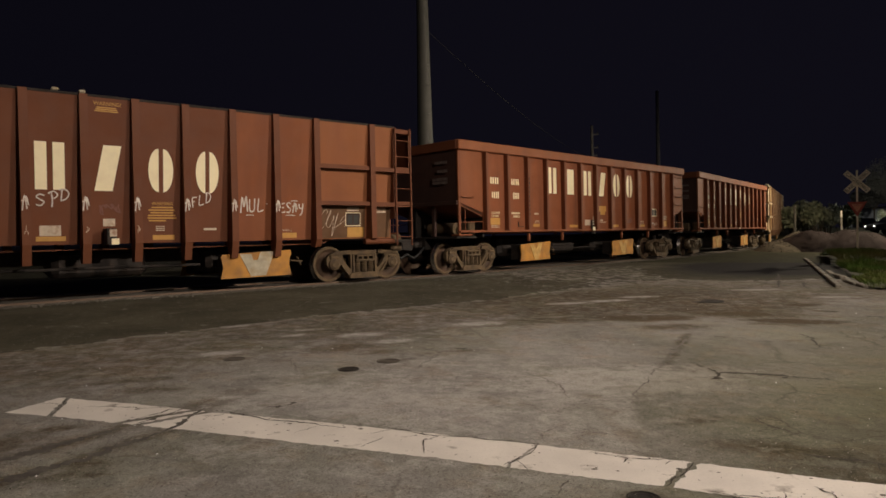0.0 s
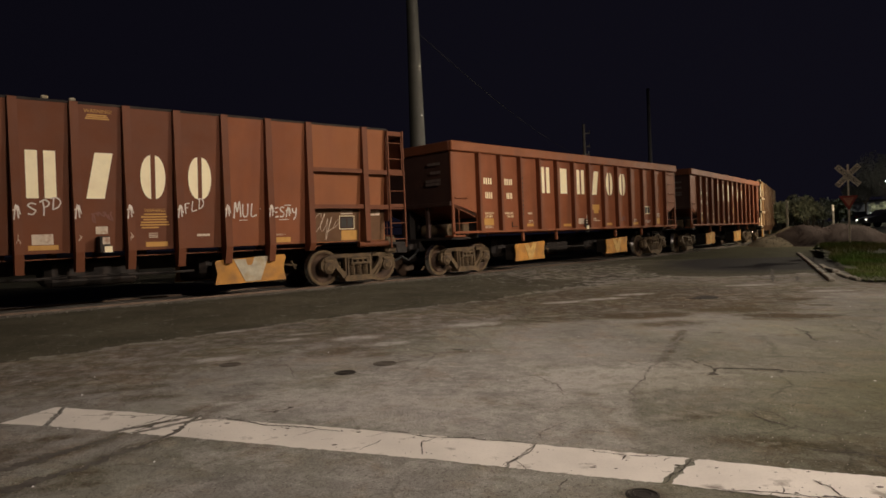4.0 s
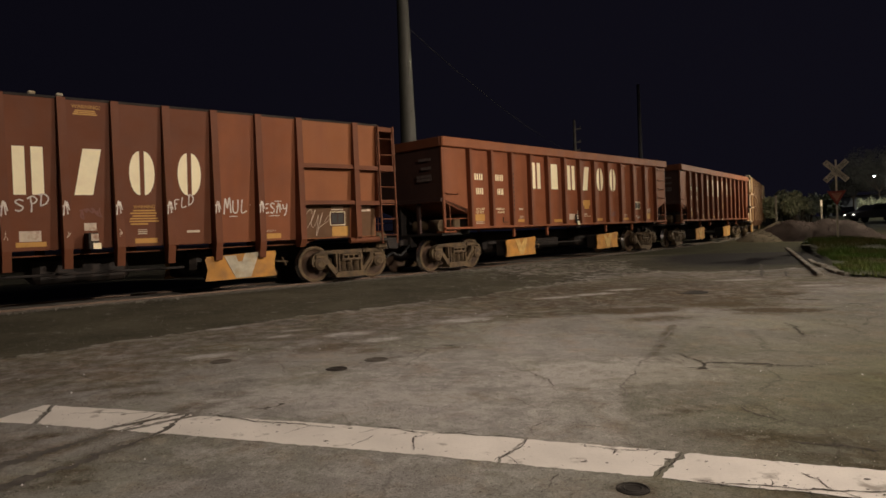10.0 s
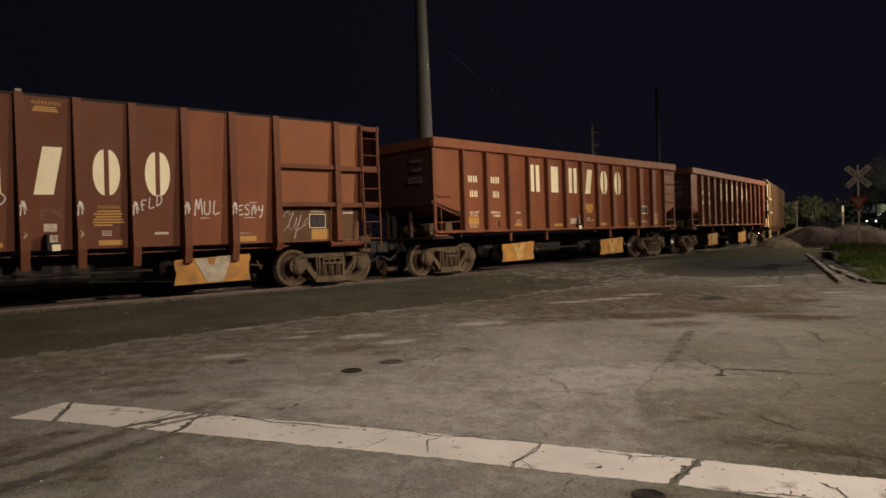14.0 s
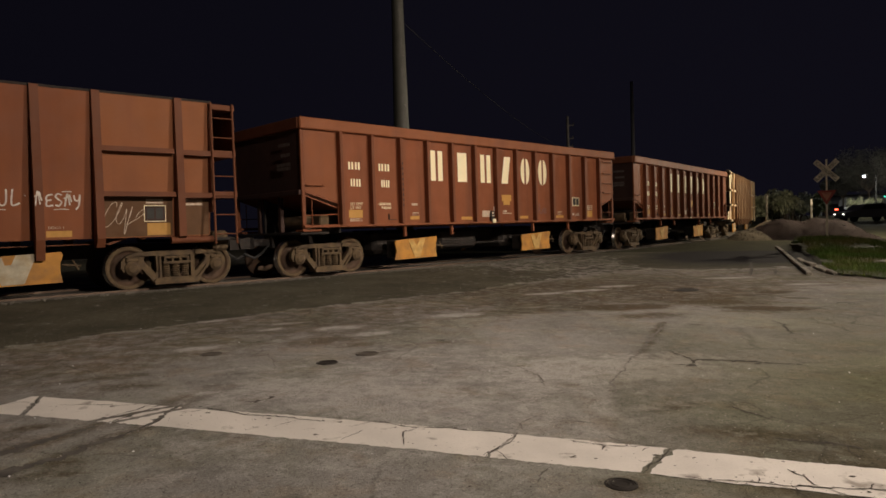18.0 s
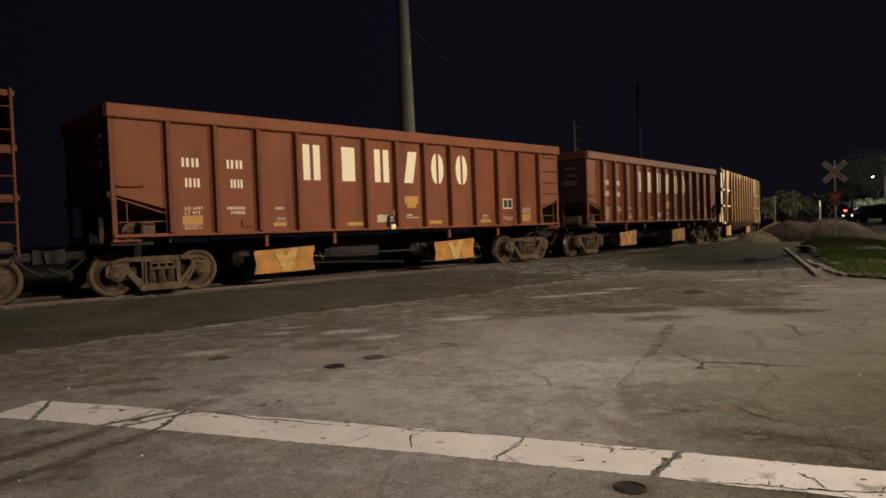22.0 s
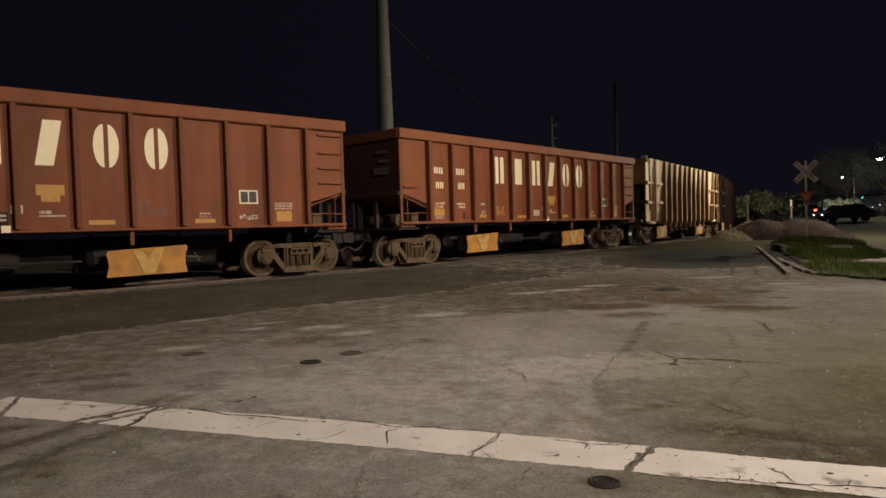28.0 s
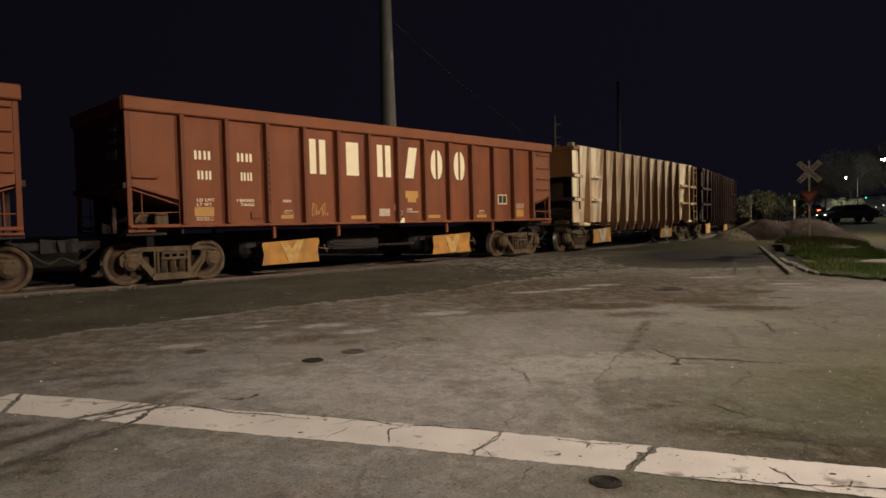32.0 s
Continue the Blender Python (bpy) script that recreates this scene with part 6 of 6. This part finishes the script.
bm = sheet(bmesh.new(), [14.5 + 0.2 * i for i in range(55)], [34.5 + 0.2 * i for i in range(58)], lambda x, y: ground_z(x, y) - 0.05 + berm_z(x, y) * (1 + 0.25 * noise.noise((x * 1.3, y * 1.3, 4))))
for f in [f for f in bm.faces if all(berm_z(v.co.x, v.co.y) <= 0 for v in f.verts)]:
    bm.faces.remove(f)
for v in [v for v in bm.verts if not v.link_faces]:
    bm.verts.remove(v)
spots = []
for _ in range(5000):
    x, y = rng.uniform(15, 25), rng.uniform(35, 46)
    if berm_z(x, y) > 0.02:
        spots.append((x, y, ground_z(x, y) - 0.05 + berm_z(x, y) * (1 + 0.25 * noise.noise((x * 1.3, y * 1.3, 4))) + 0.01))
scatter_mesh("bank_stones", spots, 0.035, RUBBLE, "loose stones on the dirt bank", "stones", 13)
solid("dirt_bank", bm, PALE_DIRT, "low pale bank of trodden dirt along the track", "dirt bank", kind="stuff", smooth=True)


# ---- crossing sign ----
def crossing_sign():
    x, y = 32 * math.sin(radians(30.58)), 32 * math.cos(radians(30.58))
    z0 = soil_z(x, y)
    base = thing("crossing_sign", pose(x, y, z0, 0, 0, -30.5), "white crossbuck over a red yield sign on a steel post", "road sign")
    part("post", boxes((-0.035, 0.035, -0.02, 0.03, -0.2, 3.3), bevel=0.006), SIGN_WHITE, base, "pale painted steel post")
    zc = EYE + 32 * math.tan(radians(3.41)) - z0
    for k, text in ((1, "RAIL      ROAD"), (-1, "CROSSING")):
        y0 = -0.03 if k == 1 else -0.045
        blade = part("blade", boxes((-0.57, 0.57, y0 - 0.005, y0 + 0.005, -0.11, 0.11), bevel=0.004), SIGN_WHITE, base)
        blade.matrix_basis = Matrix.Translation((0, 0, zc)) @ Matrix.Rotation(radians(-45 * k), 4, "Y")
        if k == 1:
            for word, a in (("RAIL", -0.53), ("ROAD", 0.15)):
                ob = part("lettering", letters(word, 0.13, SIGN_BLACK, 0.38), SIGN_BLACK, blade)
                ob.location = (a, y0 - 0.008, -0.065)
        else:
            ob = part("lettering", letters("CROSSING", 0.13, SIGN_BLACK, 1.03), SIGN_BLACK, blade)
            ob.location = (-0.515, y0 - 0.008, -0.065)
    zy = EYE + 32 * math.tan(radians(1.62)) - z0

    def triangle(r, y0, y1):
        return prism(bmesh.new(), [(r * math.sin(a), zy - 0.02 - r * math.cos(a)) for a in (0, radians(120), radians(240))], y0, y1)

    plate = part("yield_plate", triangle(0.40, -0.04, -0.03), SIGN_RED, base)
    part("yield_centre", triangle(0.23, -0.046, -0.039), SIGN_FADED, plate, "faded inner triangle")
    ob = part("lettering", letters("YIELD", 0.06, SIGN_RED, 0.22), SIGN_RED, plate)
    ob.location = (-0.11, -0.05, zy + 0.02)


crossing_sign()


# ---- poles behind the train ----
def steel_pole():
    x, y = 27 * math.sin(radians(-2.62)), 27 * math.cos(radians(-2.62))
    base = thing("power_pole", pose(x, y, ground_z(x, y)), "tall tapered steel power pole behind the train", "pole")
    part("shaft", lathe(bmesh.new(), [(0, 0.345), (5, 0.312), (10, 0.236), (18, 0.16), (24, 0.12)], (0, 0, 0), "Z", 24), POLE_STEEL, base, smooth=True)
    for z in (6.1, 7.25, 7.9, 8.05, 11.5):
        part("bolt", tubes(((0.18, -0.28, z), (0.22, -0.34, z)), r=0.02), TREAD, base, "shiny steel step bolt")


def wood_pole(name, az, d, top, arms, label, mat=WOOD_POLE, r=0.14):
    x, y = d * math.sin(radians(az)), d * math.cos(radians(az))
    z = ground_z(x, y)
    base = thing(name, pose(x, y, z, 0, 0, -az), label, "pole")
    part("shaft", tube(bmesh.new(), (0, 0, 0), (0, 0, top - z), r * 1.3, r * 0.8, 12), mat, base, smooth=True)
    for zz, w in arms:
        part("crossarm", boxes((-0.1, w, -0.06, 0.06, zz - z, zz - z + 0.1), bevel=0.01), mat, base)
        part("insulator", lathe(bmesh.new(), [(0, 0.03), (0.06, 0.07), (0.1, 0.04), (0.16, 0.06), (0.2, 0.02)], (w - 0.06, 0, zz - z + 0.1), "Z", 10), TREAD, base)
    return base


steel_pole()
wood_pole("utility_pole", 11.45, 60, 10.6, ((9.75, 0.55), (8.6, 0.5), (7.9, 0.45)), "slim wooden utility pole with short insulator arms")
wood_pole("tall_pole", 16.7, 62, 13.6, (), "tall dark wooden pole far behind the train", POLE_FAR, r=0.17)


def cable(a, b, sag):
    bm = bmesh.new()
    pts = [Vector(a).lerp(Vector(b), i / 14) - Vector((0, 0, sag * 4 * (i / 14) * (1 - i / 14))) for i in range(15)]
    for p, q in zip(pts, pts[1:]):
        tube(bm, p, q, 0.012, n=5)
    solid("overhead_cable", bm, RUBBER, "sagging dark overhead cable between the poles", "cable")


cable((27 * math.sin(radians(-2.62)), 26.97, 9.6), (60 * math.sin(radians(11.45)), 60 * math.cos(radians(11.45)), 7.6), 0.6)


# ---- street lamps ----
def street_lamp(at, reach, label, group="street lamps", k=1.0):
    """A mast with an arm; reach is the plan offset from lamp head to mast."""
    x, y = at.x + reach[0], at.y + reach[1]
    z = ground_z(x, y)
    base = thing("street_lamp", pose(x, y, z), label, "street lamp", group)
    part("mast", tube(bmesh.new(), (0, 0, 0), (0, 0, at.z - z + 0.25), 0.11, 0.06, 12), MAST_DARK, base, smooth=True)
    part("arm", tubes(((0, 0, at.z - z + 0.2), (-reach[0], -reach[1], at.z - z + 0.12)), r=0.04), MAST_DARK, base)
    head = part("lamp_head", lathe(bmesh.new(), [(0.0, 0.3), (0.06, 0.28), (0.14, 0.12), (0.16, 0.03)], (-reach[0], -reach[1], at.z - z - 0.04), "Z", 20), POLE_STEEL, base)
    part("lens", lathe(bmesh.new(), [(-0.16, 0.08 * k), (-0.12, 0.2 * k), (0.0, 0.27 * k), (0.03, 0.26 * k)], (-reach[0], -reach[1], at.z - z - 0.06), "Z", 20), LIGHT_WHITE, head, "bright glowing lens")


street_lamp(STREET_LAMP, (1.6, 0.6), "tall steel street lamp lighting the crossing")
# mast and head made up to carry the added fill
street_lamp(NEAR_FILL, (1.6, -0.6), "unseen steel lamp added as fill over the street")


def flood_mast(at):
    """A tall mast with a crossbar and a tilted flood head."""
    x, y = at.x + 0.4, at.y
    z = ground_z(x, y)
    base = thing("flood_mast", pose(x, y, z), "tall steel mast carrying a bright flood light", "flood light")
    part("mast", tube(bmesh.new(), (0, 0, 0), (0, 0, at.z - z + 0.4), 0.2, 0.1, 14), MAST_DARK, base, smooth=True)
    part("crossbar", boxes((-0.08, 0.08, -0.9, 0.9, at.z - z + 0.3, at.z - z + 0.42), bevel=0.01), MAST_DARK, base)
    head = part("flood_head", boxes((-0.30, 0.05, -0.36, 0.36, at.z - z - 0.34, at.z - z + 0.3), bevel=0.04), POLE_STEEL, base)
    part("lens", boxes((-0.325, -0.305, -0.31, 0.31, at.z - z - 0.29, at.z - z + 0.25), bevel=0.005), LIGHT_WHITE, head, "bright glowing lens")


flood_mast(FLOOD)
street_lamp(FAR_LAMP_A, (4.0, 3.0), "far street lamp glowing white", k=0.6)
street_lamp(FAR_LAMP_B, (2.4, 1.6), "street lamp glowing white before dark trees", k=0.7)


# ---- trees and shrubs in the distance ----
def leaf_mesh(name, blobs, n, size, mat, seed, droop=0.0):
    """Many small leaves filling uneven clumps."""
    rng = random.Random(seed)
    verts, faces = [], []
    weights = [r ** 2 for _, r in blobs]
    for _ in range(n):
        c, r = rng.choices(blobs, weights)[0]
        d = Vector((rng.gauss(0, 1), rng.gauss(0, 1), rng.gauss(0, 1))).normalized()
        p = Vector(c) + d * r * (0.55 + 0.5 * rng.random()) * (1 + 0.3 * noise.noise(d * 2 + Vector(c)))
        p.z -= droop * rng.random()
        s = size * rng.uniform(0.6, 1.3)
        u = Vector((rng.gauss(0, 1), rng.gauss(0, 1), rng.gauss(0, 1))).normalized()
        v = u.orthogonal().normalized()
        k = len(verts)
        verts += [tuple(p - u * s), tuple(p + v * s * 0.5), tuple(p + u * s), tuple(p - v * s * 0.5)]
        faces.append((k, k + 1, k + 2, k + 3))
    me = bpy.data.meshes.new(name)
    me.from_pydata(verts, [], faces)
    me.materials.append(mat)
    return me


def tree(az, d, top, width, seed, label, mat=LEAF, n=15000, size=0.14, trunk=0.4, low=0.3):
    rng = random.Random(seed)
    x, y = d * math.sin(radians(az)), d * math.cos(radians(az))
    z = ground_z(x, y)
    hh = top - z
    base = thing("tree", pose(x, y, z, 0, 0, -az), label, "tree", "far trees")
    bm = bmesh.new()
    tube(bm, (0, 0, 0), (0.1, 0, hh * 0.4), trunk * 0.5, trunk * 0.35, 10)
    blobs = []
    for i in range(9):
        a = rng.uniform(0, 6.28)
        r = width / 2 * rng.uniform(0.3, 0.75)
        tip = (r * math.cos(a), r * math.sin(a), hh * rng.uniform(low + 0.2, 0.85))
        tube(bm, (0.1, 0, hh * 0.36), tip, trunk * 0.22, trunk * 0.06, 6)
        blobs.append((tip, width * rng.uniform(0.13, 0.23)))
    blobs.append(((0, 0, hh * 0.82), width * 0.2))
    part("trunk", bm, BARK, base)
    part("crown", leaf_mesh("crown", blobs, n, size, mat, seed), mat, base)


def shrub(az, d, top, width, seed, mat, label):
    rng = random.Random(seed)
    x, y = d * math.sin(radians(az)), d * math.cos(radians(az))
    z = ground_z(x, y)
    hh = top - z
    base = thing("shrub", pose(x, y, z, 0, 0, -az), label, "shrub", "shrubs by the track")
    bm = bmesh.new()
    blobs = []
    for i in range(8):
        tip = (rng.uniform(-0.4, 0.4) * width, rng.uniform(-0.3, 0.3) * width, hh * rng.uniform(0.35, 0.85))
        tube(bm, (tip[0] * 0.3, tip[1] * 0.3, 0), tip, 0.05, 0.02, 6)
        blobs.append((tip, hh * rng.uniform(0.16, 0.28)))
    part("stems", bm, BARK, base)
    part("foliage", leaf_mesh("foliage", blobs, 900, 0.16, mat, seed), mat, base)


for i, (az, d, top, w) in enumerate(((33.2, 150, 13.6, 13), (35.6, 145, 14.0, 13), (31.6, 160, 11.5, 8), (38.6, 140, 14.5, 15), (41.5, 120, 12, 12))):
    tree(az, d, top, w, 60 + i, "broad dark street tree against the night sky")
for i, (az, d, top, w, pale) in enumerate(((26.5, 62, 2.9, 1.8, 1), (27.2, 63, 3.3, 1.7, 1), (28.0, 61, 3.2, 1.8, 1), (28.7, 64, 3.4, 1.5, 1), (29.6, 66, 3.5, 2.2, 0), (27.6, 70, 3.6, 2.6, 0), (25.7, 70, 3.0, 2.4, 0), (32.5, 141, 4.4, 3.6, 1), (33.4, 142, 4.1, 3.0, 1))):
    shrub(az, d, top, w, 80 + i, LEAF_PALE if pale else SHRUB, "pale leafy shrub lit by street light" if pale else "dark green leafy shrub")


# ---- far posts, wall, hedge, vehicles and lights ----
def far_post(az, d, top, label, plate=False):
    x, y = d * math.sin(radians(az)), d * math.cos(radians(az))
    z = ground_z(x, y)
    base = thing("marker_post", pose(x, y, z, 0, 0, -az), label, "post")
    part("post", boxes((-0.06, 0.06, -0.06, 0.06, 0, top - z), bevel=0.01), CONCRETE, base)
    if plate:
        part("plate", boxes((-0.055, 0.055, -0.08, -0.065, top - z - 0.45, top - z - 0.03), bevel=0.005), SIGN_WHITE, base)


far_post(26.55, 48, 2.6, "pale concrete marker post by the track")
far_post(29.58, 52, 2.3, "pale post carrying a small sign plate", True)


def far_building():
    d, a = 175, radians(33.0)
    base = thing("far_building", pose(d * math.sin(a), d * math.cos(a), 0.2, 0, 0, -33), "long low pale building with lit windows", "building")
    part("wall", boxes((-9, 14, 0, 8, 0, 5.2)), WALL_FAR, base)
    part("roof", boxes((-9.4, 14.4, -0.4, 8.4, 5.2, 5.6)), CONCRETE, base)
    for i, x in enumerate((-4.4, -3.4, 0.6, 3.4, 7.9)):
        w = part("window", boxes((x - 0.35, x + 0.35, -0.06, 0.02, 2.3, 2.8)), LIGHT_FAR if i not in (2, 4) else CAR_PAINT, base, "lit window" if i not in (2, 4) else "dark window")


far_building()


def far_hedge():
    d, a = 110, radians(34.4)
    me = leaf_mesh("hedge", [((x * 0.9, 0.3 * math.sin(x), 0.9 + 0.25 * math.sin(x * 1.7)), 0.75) for x in range(-8, 12)], 2600, 0.16, LEAF, 90)
    ob = tagged(new("hedge", me), "low dark hedge along the far street", "hedge")
    ob.matrix_world = pose(d * math.sin(a), d * math.cos(a), 0.2, 0, 0, -34.4)


far_hedge()


def vehicle(az, d, heading, label, lights, paint=CAR_PAINT):
    """A parked or waiting car: body with cabin, wheels, lamps."""
    x, y = d * math.sin(radians(az)), d * math.cos(radians(az))
    base = thing("car", pose(x, y, ground_z(x, y), 0, 0, heading), label, "car", "far cars")
    prof = [(-2.1, 0.35), (2.1, 0.35), (2.15, 0.75), (1.2, 0.95), (0.6, 1.42), (-1.1, 1.45), (-1.8, 1.0), (-2.15, 0.95)]
    bm = prism(bmesh.new(), prof, -0.85, 0.85)
    bmesh.ops.bevel(bm, geom=list(bm.edges), offset=0.05, segments=2, affect="EDGES")
    part("body", bm, paint, base)
    for side in (-1, 1):
        part("side_window", prism(bmesh.new(), [(-1.1, 1.0), (0.85, 1.0), (0.5, 1.36), (-1.0, 1.38)], side * 0.855 - 0.005, side * 0.855 + 0.005), DECAL_DARK, base)
        for u in (-1.35, 1.35):
            part("wheel", lathe(bmesh.new(), [(side * 0.62, 0.1), (side * 0.64, 0.31), (side * 0.82, 0.31), (side * 0.84, 0.2), (side * 0.82, 0.05)], (u, 0, 0.32), "Y", 18), RUBBER, base)
        part("tail_light", boxes((-2.2, -2.14, side * 0.62 - 0.16, side * 0.62 + 0.16, 0.72, 0.86)), LIGHT_RED if lights == "red" else SIGN_RED, base)
        part("headlight", boxes((2.1, 2.17, side * 0.62 - 0.1, side * 0.62 + 0.1, 0.62, 0.70)), LIGHT_DOT if lights == "white" else SIGN_WHITE, base)
    return base


GREY_PAINT = material("grey_car_paint", (0.16, 0.16, 0.17), 0.4, scale=3, vary=0.1)
vehicle(31.0, 104, 75, "grey car waiting with its lamps off", "none")
vehicle(33.0, 64.5, 178, "grey car with glowing headlights", "white", GREY_PAINT)
red_car = vehicle(30.9, 92, 62, "dark car that pulls up with red brake lights lit", "red")


def bulb(az, el, d, r, mat, label):
    x, y, z = d * math.sin(radians(az)), d * math.cos(radians(az)), EYE + d * math.tan(radians(el))
    g = ground_z(x, y)
    base = thing("bollard_light", pose(x, y, g), label, "light", "far lights")
    part("stem", tube(bmesh.new(), (0, 0, 0), (0, 0, z - g), 0.06, 0.05, 8), POLE_STEEL, base)
    bm = bmesh.new()
    bmesh.ops.create_uvsphere(bm, u_segments=10, v_segments=6, radius=r * 0.6, matrix=Matrix.Translation((0, -0.1, z - g)))
    part("bulb", bm, mat, base, "glowing bulb")


for az, el, d, r in ((29.91, 0.35, 95, 0.2), (32.13, 0.60, 130, 0.18), (32.42, 0.55, 130, 0.16), (33.17, 0.46, 125, 0.22), (33.67, 0.66, 125, 0.08), (34.3, 0.5, 125, 0.08), (34.75, 0.6, 125, 0.1), (35.2, 0.72, 125, 0.12)):
    bulb(az, el, d, r, LIGHT_DOT, "small far light glowing warm white")
bulb(34.15, 1.3, 140, 0.2, LIGHT_GREEN, "far traffic light glowing green")


# ---- what moves: the train draws off to the left ----
RUN = [(0, 0.0), (11.6, 0.0), (12.0, -0.03), (12.5, -0.13), (13.0, -0.34), (13.5, -0.62), (14.0, -0.95), (14.5, -1.29), (15.0, -1.66), (15.5, -2.08), (16.0, -2.56),
       (16.5, -3.08), (17.0, -3.50), (17.5, -3.90), (18.0, -4.302), (18.5, -4.75), (19.0, -5.251), (19.5, -5.761), (20.0, -6.28), (20.5, -6.82), (21.0, -7.39), (21.5, -7.994),
       (22.0, -8.619), (22.5, -9.262), (23.0, -9.905), (23.5, -10.56), (24.0, -11.22), (24.5, -11.87), (25.0, -12.525), (25.5, -13.185), (26.0, -13.86), (26.5, -14.55), (27.0, -15.26), (27.5, -16.02),
       (28.0, -16.816), (28.5, -17.65), (29.0, -18.49), (29.5, -19.35), (30.0, -20.225), (30.5, -21.123), (31.0, -22.05), (31.5, -23.0), (32.0, -23.96)]


def run_at(t):
    for (a, u), (b, v) in zip(RUN, RUN[1:]):
        if t <= b:
            return u + (v - u) * (t - a) / (b - a)
    return RUN[-1][1]


def car_pose(s):
    """A car stands with both its bogies on the track."""
    a, b = track(s - TRUCK_AT)[0], track(s + TRUCK_AT)[0]
    d, m = b - a, (a + b) / 2
    return Matrix.Translation((m.x, m.y, 0)) @ Matrix.Rotation(math.atan2(d.y, d.x), 4, "Z")


# the car that pulls up beyond the crossing: seconds, bearing in degrees, distance
PULL_UP = [(0, 62, 26), (10, 48, 40), (13, 39.5, 56), (14.5, 35.6, 69), (15.5, 32.6, 81), (16.4, 31.0, 91), (17, 30.8, 92.5), (32, 30.8, 92.5)]


def motions():
    spots = [(t, Vector((d * math.sin(radians(a)), d * math.cos(radians(a))))) for t, a, d in PULL_UP]
    rows = []
    for i, (t, p) in enumerate(spots):
        a, b = spots[max(0, min(i, 5) - 1)][1], spots[min(6, i + 1)][1]
        rows.append((t, pose(p.x, p.y, ground_z(p.x, p.y), 0, 0, 59 if i > 5 else math.degrees(math.atan2(b.y - a.y, b.x - a.x)))))
    walk(red_car, rows)
    turns = [0, 11.6] + [11.9 + 0.3 * i for i in range(67)] + [32.0]
    for car, s0, slack in CARS:
        rows = []
        for t, s in RUN:
            lag = slack * min(1, max(0, (t - 11.8) / 1.2))
            if car is car_red_high:
                lag = (-0.10 * min(1, max(0, (t - 11.8) / 1.2)) + 0.16 * min(1, max(0, (t - 14.5) / 4)))
            rows.append((t, car_pose(s0 + s + lag)))
        walk(car, rows)
        for bogie in [o for o in car.children if o.name.startswith("truck")]:
            for axle in [o for o in bogie.children if o.name.startswith("wheelset")]:
                x = axle.location.x
                walk(axle, [(t, Matrix.Translation((x, 0, 0.457)) @ Matrix.Rotation(run_at(t) / 0.457, 4, "Y")) for t in turns])


motions()
